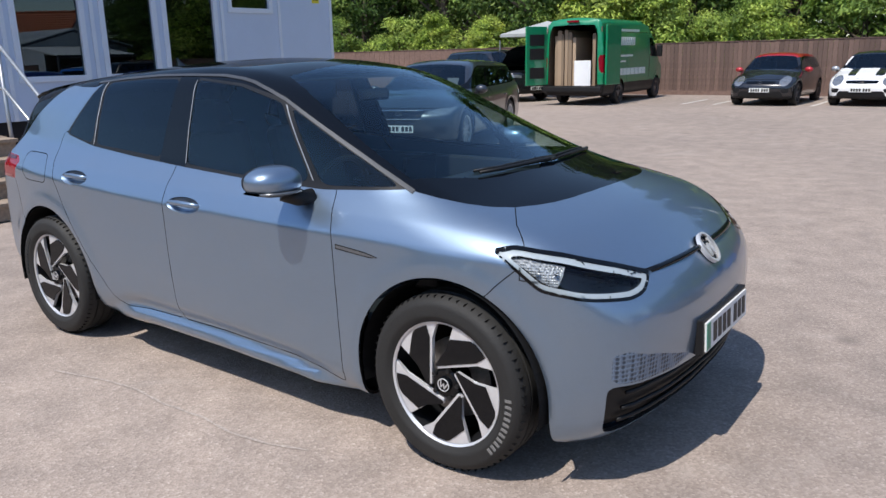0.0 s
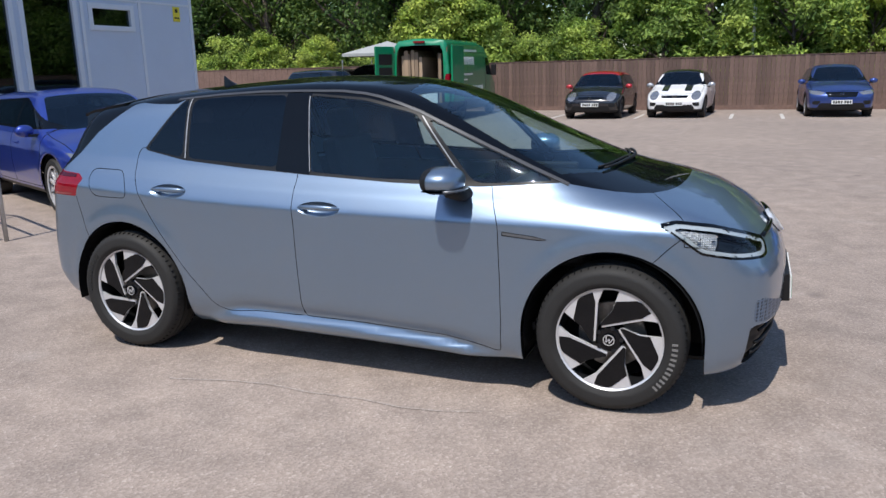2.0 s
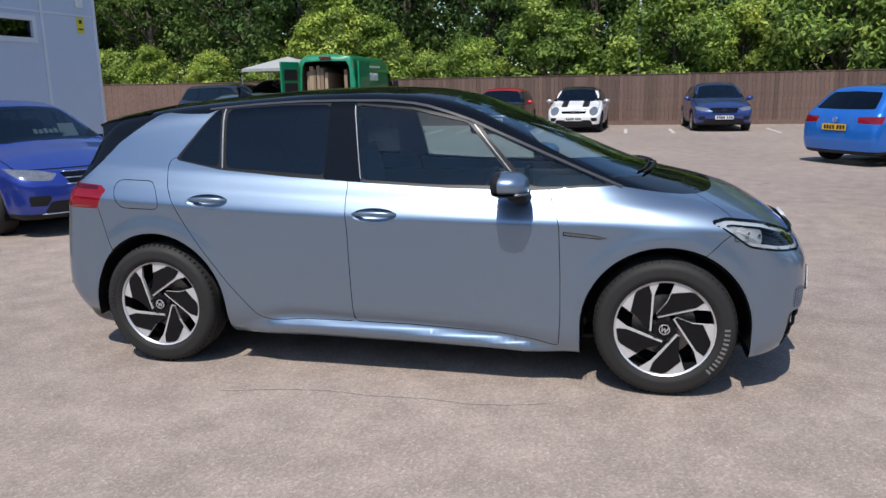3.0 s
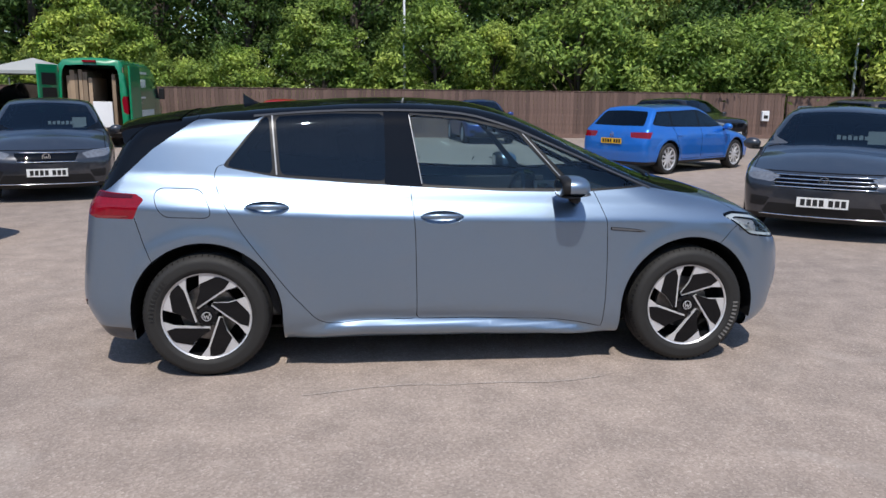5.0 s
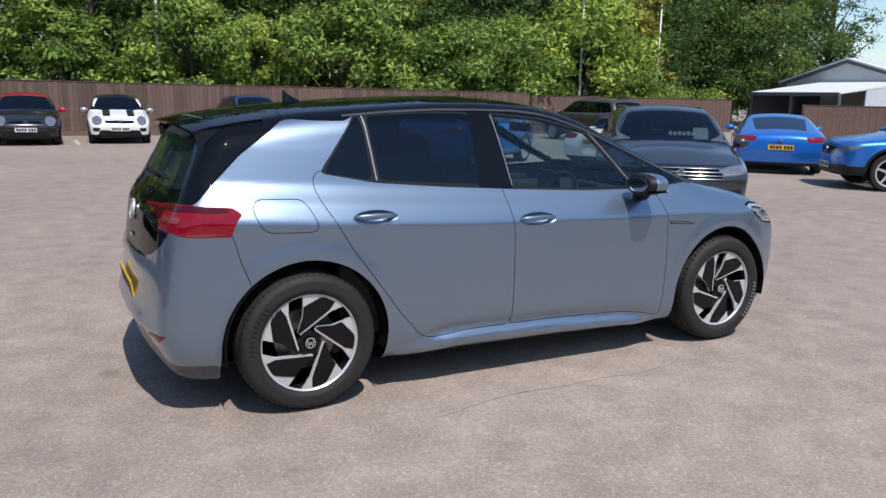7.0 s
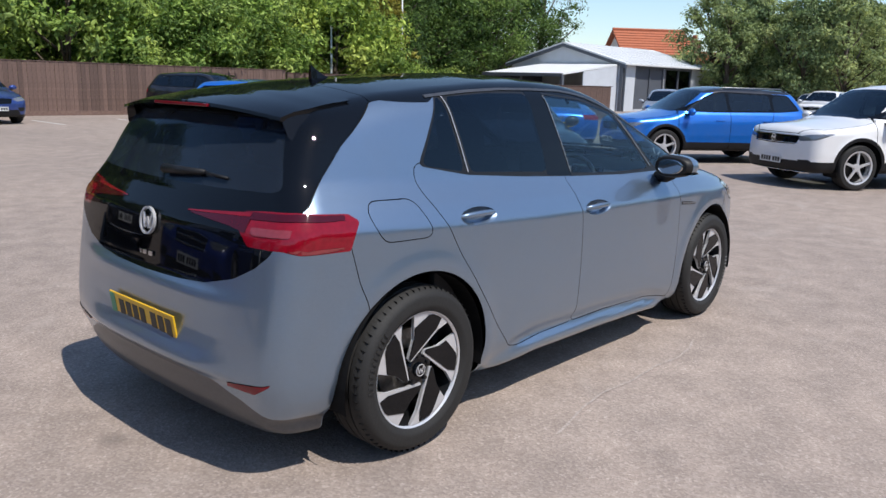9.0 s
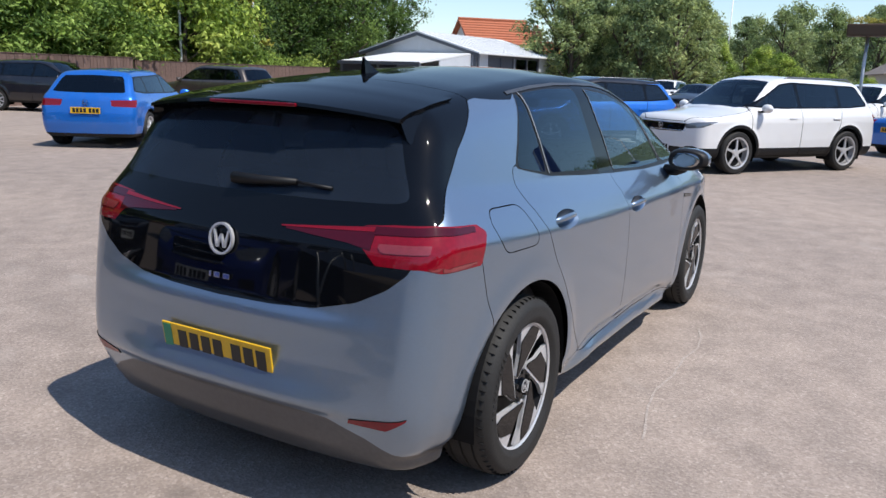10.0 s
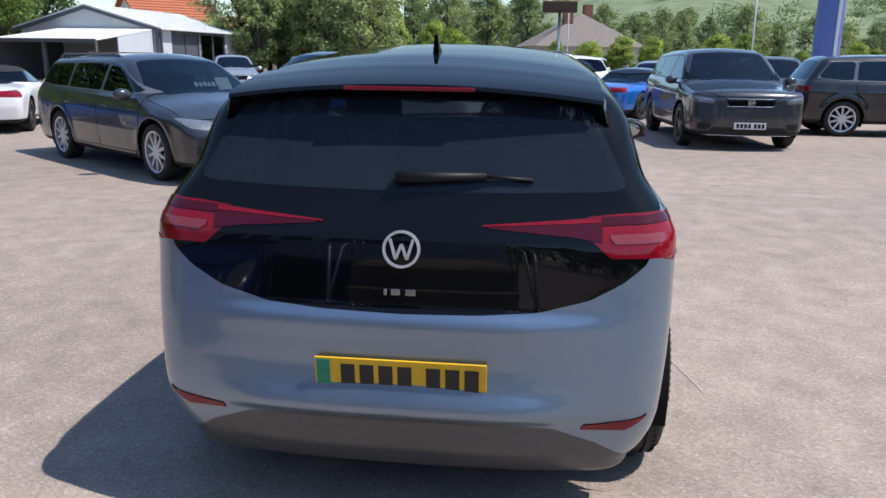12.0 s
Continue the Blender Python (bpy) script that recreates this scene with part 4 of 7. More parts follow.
rw = bmesh.new()
tube([(-1.972, 0.028, 1.120), (-1.965, -0.10, 1.122), (-1.955, -0.245, 1.128)], [0.020, 0.016, 0.010], rw, 10)
tube([(-1.955, -0.24, 1.128), (-1.945, -0.385, 1.118)], 0.006, rw, 6)
part("rear_wiper", rw, BLACK_SATIN, made["tailgate_frame", 0], "black rear wiper", smooth="all")


def on_skin(x, y):
    """Height of the bonnet or roof at x, y."""
    lo, hi = 0.7, 1.7
    for _ in range(30):
        mid = (lo + hi) / 2
        lo, hi = (mid, hi) if hf(np.array([[x, y, mid]]))[0] < 0 else (lo, mid)
    return lo


for pts in ([(1.275, -0.44), (1.310, -0.31), (1.338, -0.06), (1.345, 0.06)], [(1.352, 0.02), (1.325, 0.25), (1.285, 0.45), (1.252, 0.57)]):
    bm = tube([(x, y, on_skin(x, y) + 0.014) for x, y in pts], [0.006, 0.008, 0.009, 0.010], sides=8)
    tube([(x - 0.03, y, on_skin(x - 0.03, y) + 0.008) for x, y in pts], 0.006, bm, 6)
    part("wiper", bm, BLACK_SATIN, hero, "black windscreen wiper", smooth="all")

# bonnet leading strip, badges, number plates, reflectors
strip = tube([(2.044 - 0.12 * (abs(y) / 0.46) ** 2.4 * 0.35, y, 0.788 - 0.006 * (y / 0.46) ** 2) for y in np.linspace(-0.46, 0.46, 21)], 0.011, sides=8)
part("bonnet_edge", strip, BLACK_GLOSS, hero, "black strip at the bonnet edge", smooth="all")
roundel("front_badge", 0, 0, 0, 0.066, pose(2.056, -0.005, 0.772, 0, 0, 90) @ pose(0, 0, 0, -38, 0, 0), hero, 0.016, ALLOY)
part("badge_disc", lathe([(0.0, -0.006), (0.064, -0.004), (0.064, 0.01)], 28, m=pose(2.052, -0.005, 0.770, 0, 0, 90) @ pose(0, 0, 0, -38, 0, 0)), BLACK_GLOSS, hero, smooth=True)
roundel("rear_badge", 0, 0, 0, 0.056, pose(-2.066, -0.006, 0.921, 0, 0, -90) @ pose(0, 0, 0, -9, 0, 0), made["tailgate_frame", 0], 0.012, ALLOY)
nm = bmesh.new()
for y0, w in ((0.046, 0.010), (0.024, 0.028), (-0.020, 0.030)):
    box(-0.004, y0 - w, -0.009, 0.0, y0, 0.009, 0.001, bm=nm, m=pose(-2.081, 0, 0.793, 0, 7, 0))
part("model_bars", nm, CHROME, made["tailgate_frame", 0], "small silver bars")


def number_plate(parent, m, width, height, stuff, band, note):
    """A plate with plain bars for its characters; it faces along -y before m."""
    pl = part("number_plate", box(-width / 2, -0.004, -height / 2, width / 2, 0.004, height / 2, 0.002, m=m), stuff, parent, note)
    x = -width / 2 + (0.14 if band else 0.06) * width
    step = (width / 2 - 0.03 * width - x) / 7.5
    for k in range(7):
        x0 = x + step * (k + (0.5 if k > 3 else 0))
        part("plate_bar", box(x0 + 0.13 * step, -0.0055, -height * 0.33, x0 + 0.87 * step, -0.0038, height * 0.33, m=m), INK, pl)
    if band:
        part("plate_band", box(-width / 2 + 0.006, -0.0056, -height / 2 + 0.006, -width / 2 + 0.09 * width, -0.0038, height / 2 - 0.006, m=m), GREEN_BAND, pl, "green band")
    return pl


number_plate(made["rear_bumper", 0], pose(-2.118, -0.010, 0.538, 0, 0, -90) @ pose(0, 0, 0, 8, 0, 0), 0.52, 0.113, YELLOW_PLATE, True, "yellow rear number plate")
part("plate_holder", box(-0.20, -0.008, -0.072, 0.20, 0.012, -0.055, 0.003, m=pose(-2.118, -0.010, 0.538, 0, 0, -90) @ pose(0, 0, 0, 8, 0, 0)), BLACK_SATIN, made["rear_bumper", 0], "black plate holder")
number_plate(made["front_bumper", 0], pose(2.150, 0, 0.495, 0, 0, 90) @ pose(0, 0, 0, -3, 0, 0), 0.52, 0.113, WHITE_PLATE, True, "white front number plate")
part("plate_backing", box(-0.275, 0.004, -0.066, 0.275, 0.05, 0.070, 0.004, m=pose(2.150, 0, 0.495, 0, 0, 90) @ pose(0, 0, 0, -3, 0, 0)), BLACK_SATIN, made["front_bumper", 0], "black plate backing")
for z, dx in ((0.395, 0.0), (0.335, 0.0), (0.285, -0.02)):
    pts = []
    for y in np.linspace(-0.66, 0.66, 25):
        xs = np.linspace(1.7, 2.2, 120)
        inside = hf(np.stack([xs, np.full(120, y), np.full(120, z)], 1)) < 0
        pts.append((xs[inside][-1] - 0.014 + dx * 0, y, z))
    part("grille_bar", tube(pts, 0.009, sides=6), BLACK_SATIN, made["front_bumper", 0], "black intake bar", smooth="all")

# wheels, wells, underbody
for x in HERO["axles"]:
    for s in (-1, 1):
        w = add_wheel(hero, x, s * 0.768, 0.347, s, turn=(18 if x > 0 else 0))
        if s < 0:
            sidewall_writing(w, x, -0.768, 0.347, 0.293, 0.215, 20 if x > 0 else -160, 46, surface("pale_rubber_marks", (0.16, 0.155, 0.15), 0.8) if x > 0 else RUBBER)
        well = bmesh.new()
        arc = [(0.402 * math.cos(a), 0.402 * math.sin(a)) for a in np.linspace(-0.2, math.pi + 0.2, 28)]
        for q in (s * 0.862, s * 0.55):
            for u, v in arc:
                well.verts.new((x + u, q, 0.347 + v))
        well.verts.ensure_lookup_table()
        for k in range(27):
            well.faces.new([well.verts[j] for j in (k, k + 1, k + 29, k + 28)])
        well.faces.new([well.verts[28 + k] for k in range(28)])
        part("wheel_liner", well, GAP, hero, "black wheel-arch liner")
part("underbody", box(-1.80, -0.54, 0.178, 1.80, 0.54, 0.198, 0.005), BLACK_SATIN, hero)
part("floor_pan", box(-0.96, -0.76, 0.185, 0.96, 0.76, 0.30), BLACK_SATIN, hero)

# inside the cabin
cab = part("cabin_floor", box(-1.5, -0.70, 0.30, 1.0, 0.70, 0.34), DASH, hero)
part("dashboard", box(0.62, -0.68, 0.62, 1.25, 0.68, 0.93, 0.06, seg=3), DASH, hero, "dark dashboard", smooth=True)
part("screen", box(0.60, -0.10, 0.92, 0.625, 0.14, 1.06, 0.01), BLACK_GLOSS, hero)
part("instrument_pod", box(0.60, -0.46, 0.90, 0.66, -0.26, 1.01, 0.012), BLACK_GLOSS, hero)
sw = tube([(0.42 + 0.05 * math.sin(a), -0.36 + 0.185 * math.cos(a), 0.90 + 0.178 * math.sin(a)) for a in np.linspace(0, math.tau, 28, endpoint=False)], 0.014, sides=8, closed=True)
wheel_rim = part("steering_wheel", sw, DASH, hero, "dark steering wheel", smooth="all")
part("spokes", box(0.42, -0.53, 0.875, 0.45, -0.19, 0.925, 0.012), WHITE_PLASTIC, wheel_rim, "pale steering wheel spokes")
part("column", tube([(0.44, -0.36, 0.90), (0.66, -0.36, 0.84)], 0.035), DASH, wheel_rim)
for sx, sy in ((-0.22, -0.37), (-0.22, 0.37)):
    seat = part("front_seat", box(sx - 0.24, sy - 0.25, 0.40, sx + 0.28, sy + 0.25, 0.58, 0.06, seg=3), SEAT, hero, "dark grey front seat", smooth=True)
    part("backrest", box(-0.07, -0.25, 0.0, 0.07, 0.25, 0.62, 0.06, m=pose(sx - 0.22, sy, 0.55, 0, -14, 0), seg=3), SEAT, seat, smooth=True)
    part("headrest", box(-0.05, -0.13, 0.60, 0.05, 0.13, 0.80, 0.045, m=pose(sx - 0.22, sy, 0.55, 0, -14, 0), seg=3), SEAT, seat, smooth=True)
bench = part("rear_bench", box(-1.30, -0.62, 0.42, -0.80, 0.62, 0.60, 0.06, seg=3), SEAT, hero, "dark grey rear bench", smooth=True)
part("backrest", box(-0.07, -0.62, 0.0, 0.07, 0.62, 0.58, 0.06, m=pose(-1.28, 0, 0.56, 0, -16, 0), seg=3), SEAT, bench, smooth=True)
for sy in (-0.4, 0.0, 0.4):
    part("headrest", box(-0.05, -0.12, 0.56, 0.05, 0.12, 0.72, 0.04, m=pose(-1.28, sy, 0.56, 0, -16, 0), seg=3), SEAT, bench, smooth=True)
part("parcel_shelf", box(-1.85, -0.60, 0.93, -1.45, 0.60, 0.95), DASH, hero)
for s in (-1, 1):
    part("door_lining", box(-1.2, s * 0.74 - 0.02, 0.32, 0.9, s * 0.74 + 0.02, 0.96, 0.015), DASH, hero)
part("headlining", box(-1.3, -0.50, 1.425, 0.15, 0.50, 1.440, 0.005), SEAT_LIGHT, hero, "pale headlining")
part("rear_view_mirror", box(0.33, -0.11, 1.32, 0.36, 0.11, 1.38, 0.012), BLACK_GLOSS, hero)


# ---------------------------------------------------------------- the place: tarmac, fence, buildings
def tarmac():
    m, t, b, link = nodes_of("worn_tarmac")
    stone = tex(t, "ShaderNodeTexVoronoi", 95.0)
    fine, mid, wide, streak = tex(t, "ShaderNodeTexNoise", 230.0, Detail=2.0), tex(t, "ShaderNodeTexNoise", 4.0, Detail=6.0), tex(t, "ShaderNodeTexNoise", 0.22, Detail=5.0), tex(t, "ShaderNodeTexNoise", 1.1, Detail=3.0, Distortion=1.5)
    c = ramp(t, stone.outputs["Color"], [(0.0, (0.228, 0.186, 0.161)), (0.45, (0.292, 0.243, 0.212)), (0.8, (0.365, 0.307, 0.270)), (1.0, (0.47, 0.408, 0.366))]).outputs[0]
    c = mix(t, ramp(t, fine.outputs[0], [(0.35, (0, 0, 0)), (0.7, (0.5,) * 3)]).outputs[0], c, (0.255, 0.212, 0.186))
    c = mix(t, 1.0, c, ramp(t, mid.outputs[0], [(0.25, (0.80, 0.80, 0.80)), (0.75, (1.16, 1.15, 1.13))]).outputs[0], "MULTIPLY")
    c = mix(t, 1.0, c, ramp(t, wide.outputs[0], [(0.3, (0.86, 0.86, 0.87)), (0.7, (1.12, 1.10, 1.08))]).outputs[0], "MULTIPLY")
    c = mix(t, ramp(t, streak.outputs[0], [(0.60, (0, 0, 0)), (0.78, (0.35,) * 3)]).outputs[0], c, (0.42, 0.37, 0.33))
    oil = tex(t, "ShaderNodeTexVoronoi", 0.8, Randomness=1.0)
    c = mix(t, ramp(t, oil.outputs["Distance"], [(0.02, (0.55,) * 3), (0.075, (0, 0, 0))]).outputs[0], c, (0.12, 0.10, 0.09))
    link(c, b.inputs["Base Color"])
    b.inputs["Roughness"].default_value = 0.88
    b.inputs["Specular IOR Level"].default_value = 0.3
    bp = t.nodes.new("ShaderNodeBump")
    bp.inputs["Strength"].default_value, bp.inputs["Distance"].default_value = 0.42, 0.006
    link(stone.outputs["Distance"], bp.inputs["Height"])
    link(bp.outputs[0], b.inputs["Normal"])
    return m


TARMAC = tarmac()
FENCE_WOOD = surface("brown_fence_stain", (0.135, 0.085, 0.068), 0.8, vary=0.3, vary_scale=1.2, grain=0.3, grain_scale=14, bump=0.3, spread=0.25)
CLADDING = surface("grey_blue_cladding", (0.54, 0.61, 0.73), 0.45, vary=0.06, grain=0.04)
CLAD_TRIM = surface("pale_grey_trim", (0.68, 0.72, 0.78), 0.45, vary=0.06)
OFFICE_GLASS = pane("office_glass", (0.10, 0.12, 0.13))
# cabin interior: the dimness of the unlit room is put into this colour
UNLIT_ROOM = surface("unlit_room", (0.02, 0.02, 0.022), 0.9)
GALV = surface("galvanised_steel", (0.42, 0.43, 0.44), 0.4, metal=0.8, vary=0.2, vary_scale=8)
STEP_WOOD = surface("weathered_decking", (0.26, 0.20, 0.15), 0.85, vary=0.25, grain=0.3, grain_scale=30, bump=0.3, spread=0.15)
LINE_PAINT = surface("worn_white_line", (0.50, 0.475, 0.445), 0.8, vary=0.25, vary_scale=6, grain=0.35, grain_scale=40)
YELLOW_SIGN = surface("yellow_sign", (0.75, 0.62, 0.05), 0.4, vary=0.05)
ground = part("ground", box(-1500, -1500, -0.3, 1500, 1500, 0.0), TARMAC, None)
tagged(ground, "pale worn tarmac of a car sales yard", "ground", kind="structure")

# bay lines by the fence
for x in (-4.9, -4.0, -1.40, 1.30, 2.7, 5.7, 8.3):
    part("bay_line", box(x - 0.05, 19.7, 0.0, x + 0.05, 21.9, 0.004), LINE_PAINT, ground, "worn white bay line")

# pale dried mark beside the car
MARK = surface("pale_dried_mark", (0.345, 0.295, 0.260), 0.9, vary=0.25, vary_scale=8, grain=0.45, grain_scale=70)
for pts, w in (([(-0.86, -1.20), (-0.70, -1.17), (-0.51, -1.12), (-0.30, -1.10), (-0.05, -1.125), (0.22, -1.11), (0.45, -1.135), (0.66, -1.12), (0.84, -1.06)], 0.011),):
    mk = bmesh.new()
    px, py = zip(*pts)
    rims = []
    for k in range(61):
        x = px[0] + (px[-1] - px[0]) * k / 60
        y = float(np.interp(x, px, py)) + 0.006 * noise.noise(Vector((x * 9, w * 50, 0)))
        h = w * (0.55 + 0.45 * noise.noise(Vector((x * 14, 3, w * 90))))
        rims.append((mk.verts.new((x, y - h, 0.003)), mk.verts.new((x, y + h, 0.003))))
    for a, b in zip(rims, rims[1:]):
        mk.faces.new((a[0], b[0], b[1], a[1]))
    part("dried_mark", mk, MARK, ground, "pale dried mark on the tarmac")

# fence: close boards, posts and a gravel board
FENCE_TOP = 1.78


def fence_run(name, x0, y0, x1, y1, height, label, near=None):
    fence = thing(name, label, "fence", kind="structure")
    d = Vector((x1 - x0, y1 - y0, 0))
    length, ang = d.length, math.degrees(math.atan2(d.y, d.x))
    M = pose(x0, y0, 0, 0, 0, ang)
    n = int(length / 0.145)
    me = None
    rest = bmesh.new()
    for k in range(n):
        x = k * 0.145
        h = height + 0.012 * math.sin(k * 12.9898)
        if near and near[0] <= x <= near[1]:
            if me is None:
                me = part("board", box(0, -0.012, 0.14, 0.14, 0.010, height, 0.003, seg=1), FENCE_WOOD, fence).data
                bpy.data.objects.remove(bpy.data.objects["board"])
            o = new("board", me)
            o.parent = fence
            o.matrix_basis = M @ pose(x, 0.006 * (k % 2), 0.012 * math.sin(k * 12.9898), 0, 0, 1.5 * math.sin(k * 7.1))
        else:
            box(x, -0.012 + 0.006 * (k % 2), 0.14, x + 0.14, 0.010 + 0.006 * (k % 2), h, bm=rest, m=M)
    if rest.verts:
        tagged(part("boards", rest, FENCE_WOOD, fence), kind="stuff")
    else:
        rest.free()
    part("gravel_board", box(0, -0.02, 0.0, length, 0.02, 0.15, 0.004, m=M), FENCE_WOOD, fence)
    part("capping", box(0, -0.03, height - 0.012, length, 0.035, height + 0.012, 0.004, m=M), FENCE_WOOD, fence)
    for k in range(int(length / 2.6) + 1):
        part("post", box(-0.05, 0.02, 0.0, 0.05, 0.12, height + 0.02, 0.006, m=M @ pose(k * 2.6, 0, 0)), FENCE_WOOD, fence)
    return fence


fence_run("boundary_fence", -32, 24.4, 17.0, 24.4, FENCE_TOP, "tall dark brown close-boarded timber fence", near=(18, 49))
fence_run("boundary_fence", 17.05, 24.4, 30.2, 25.1, 1.68, "lower dark brown close-boarded timber fence")
fence_run("workshop_fence", 25.4, 17.1, 28.3, 15.3, 1.50, "brown close-boarded fence beside the workshop")

# office cabin with steps
W0, W1 = Vector((-10.2, -1.0, 0)), Vector((-9.64, 10.08, 0))
out = (W1 - W0).normalized()
OM = Matrix.Translation(W0) @ Matrix.Rotation(math.atan2(out.y, out.x), 4, "Z")
office = thing("office_cabin", "grey-blue clad office cabin with tall dark windows", "building")
OL, OH, BASE = (W1 - W0).length, 4.6, 0.75
# local: x along the wall, y into the building, z up. openings: (x0, x1, z0, z1)
OPEN = [(1.9, 3.95, 1.28, 3.6), (4.25, 5.40, 1.28, 3.6), (5.72, 6.75, 1.28, 3.6), (6.92, 8.06, 1.28, 3.6), (8.37, 9.42, 2.48, 2.92)]
xs = sorted({0.0, OL, *(v for o in OPEN for v in o[:2])})
zs = sorted({BASE - 0.1, OH, *(v for o in OPEN for v in o[2:])})
wall = bmesh.new()
for a, b in zip(xs, xs[1:]):
    for c, d in zip(zs, zs[1:]):
        if not any(o[0] <= (a + b) / 2 <= o[1] and o[2] <= (c + d) / 2 <= o[3] for o in OPEN):
            box(a, 0, c, b, 0.16, d, bm=wall, m=OM)
bmesh.ops.remove_doubles(wall, verts=wall.verts, dist=1e-4)
part("wall", wall, CLADDING, office, "grey-blue panel wall")
part("end_wall", box(OL - 0.16, 0.162, BASE - 0.1, OL, 6.0, OH, m=OM), CLADDING, office)
part("back_wall", box(0, 5.84, BASE - 0.1, OL - 0.162, 6.0, OH, m=OM), CLADDING, office)
part("near_end_wall", box(0, 0.162, BASE - 0.1, 0.16, 5.838, OH, m=OM), CLADDING, office)
part("roof", box(-0.1, -0.12, OH + 0.002, OL + 0.12, 6.1, OH + 0.14, 0.02, m=OM), CLAD_TRIM, office, "pale flat roof edge")
part("floor_slab", box(0.17, 0.17, BASE - 0.08, OL - 0.17, 5.83, BASE, m=OM), UNLIT_ROOM, office)
part("skirt", box(0.05, 0.05, 0.0, OL - 0.05, 5.9, BASE - 0.102, m=OM), BLACK_SATIN, office, "dark cabin skirt")
part("inner_wall", box(0.4, 2.6, BASE, OL - 0.4, 2.7, OH - 0.1, m=OM), UNLIT_ROOM, office)
for k, (a, b, c, d) in enumerate(OPEN):
    fr = bmesh.new()
    w = 0.065
    for q in ((a - 0.03, c - 0.03, a + w, d + 0.03), (b - w, c - 0.03, b + 0.03, d + 0.03), (a + w, c - 0.03, b - w, c + w), (a + w, d - w, b - w, d + 0.03)):
        box(q[0], -0.03, q[1], q[2], 0.10, q[3], 0.006, bm=fr, m=OM)
    win = part("window", fr, CLAD_TRIM, office, "tall dark window in a pale frame" if k < 4 else "small high window in a pale frame")
    part("pane", box(a + w, 0.03, c + w, b - w, 0.042, d - w, m=OM), OFFICE_GLASS, win)
for x in (4.10, 5.56, 8.20, 9.62):
    part("cover_strip", box(x - 0.035, -0.022, BASE - 0.1, x + 0.035, -0.002, OH, 0.005, m=OM), CLAD_TRIM, office)
part("corner_trim", box(OL - 0.06, -0.02, BASE - 0.1, OL + 0.02, 0.06, OH, 0.006, m=OM), CLAD_TRIM, office)
part("string_course", box(8.25, -0.02, 3.02, OL - 0.07, -0.002, 3.06, 0.005, m=OM), CLAD_TRIM, office)
sign = thing("warning_sign", "small yellow warning sign on the cabin wall", "sign")
part("sign_board", box(10.55, -0.012, 2.70, 10.75, -0.004, 3.0, 0.003, m=OM), YELLOW_SIGN, sign)
part("sign_mark", box(10.61, -0.015, 2.88, 10.69, -0.012, 2.96, 0.002, m=OM), INK, sign)
part("sign_bar", box(10.58, -0.015, 2.76, 10.72, -0.012, 2.79, 0.001, m=OM), INK, sign)
alarm = thing("alarm_box", "small white alarm box on the cabin wall", "alarm")
part("alarm_case", box(10.55, -0.07, 3.20, 10.72, -0.004, 3.36, 0.02, m=OM), WHITE_PLASTIC, alarm)

steps = thing("entrance_steps", "weathered timber steps up to the cabin door", "steps")
SM = pose(-5.05, 0.35, 0, 0, 0, math.degrees(math.atan2(out.y, out.x)))
for k in range(4):
    part("tread", box(-1.2, 0.02 + 0.28 * k, 0.155 + 0.185 * k, 0.75, 0.33 + 0.28 * k, 0.195 + 0.185 * k, 0.006, m=SM), STEP_WOOD, steps)
    part("riser", box(-1.18, 0.05 + 0.28 * k, 0.185 * k + 0.01, 0.73, 0.075 + 0.28 * k, 0.155 + 0.185 * k, m=SM), STEP_WOOD, steps)
part("landing", box(-1.2, 1.16, 0.72, 0.75, 4.55, 0.76, 0.006, m=SM), STEP_WOOD, steps)
for yy in (1.4, 2.9, 4.4):
    for xx in (-1.1, 0.65):
        part("deck_post", box(xx - 0.05, yy - 0.05, 0.0, xx + 0.05, yy + 0.05, 0.72, m=SM), STEP_WOOD, steps)
rail = thing("handrail", "galvanised tube handrail beside the steps", "rail")
for x in (0.80, -1.25):
    part("top_rail", tube([SM @ Vector(p) for p in ((x, -0.12, 0.95), (x, 0.0, 1.0), (x, 1.15, 1.78), (x, 1.75, 1.80))], 0.022, sides=10), GALV, rail, smooth="all")
    part("mid_rail", tube([SM @ Vector(p) for p in ((x, -0.1, 0.50), (x, 1.15, 1.28), (x, 1.75, 1.30))], 0.018, sides=10), GALV, rail, smooth="all")
    for y, h in ((-0.1, 0.96), (1.15, 1.78), (1.75, 1.80)):
        part("rail_post", tube([SM @ Vector((x, y, 0.0)), SM @ Vector((x, y, h))], 0.022, sides=10), GALV, rail, smooth="all")

# lamp posts
POLE_GREY = surface("pale_pole_paint", (0.55, 0.57, 0.58), 0.45, metal=0.3)
for x, y, h in ((1.74, 26.3, 9.5), (21.4, 26.8, 9.0), (28.2, 28.8, 9.0), (70, 12, 10), (62, -3, 10), (48, -14, 9), (85, 22, 10)):
    lamp = thing("street_lamp", "slim pale grey lamp post with a flat head", "street lamp", "lamp posts")
    part("pole", tube([(x, y, 0), (x, y, 1.2), (x, y, h)], [0.075, 0.06, 0.04], sides=10), POLE_GREY, lamp, smooth="all")
    part("head", box(x - 0.35, y - 0.14, h - 0.04, x + 0.35, y + 0.14, h + 0.06, 0.03), DARK_TRIM, lamp)
    part("door", box(x - 0.05, y - 0.083, 0.6, x + 0.05, y - 0.06, 1.1, 0.005), POLE_GREY, lamp)

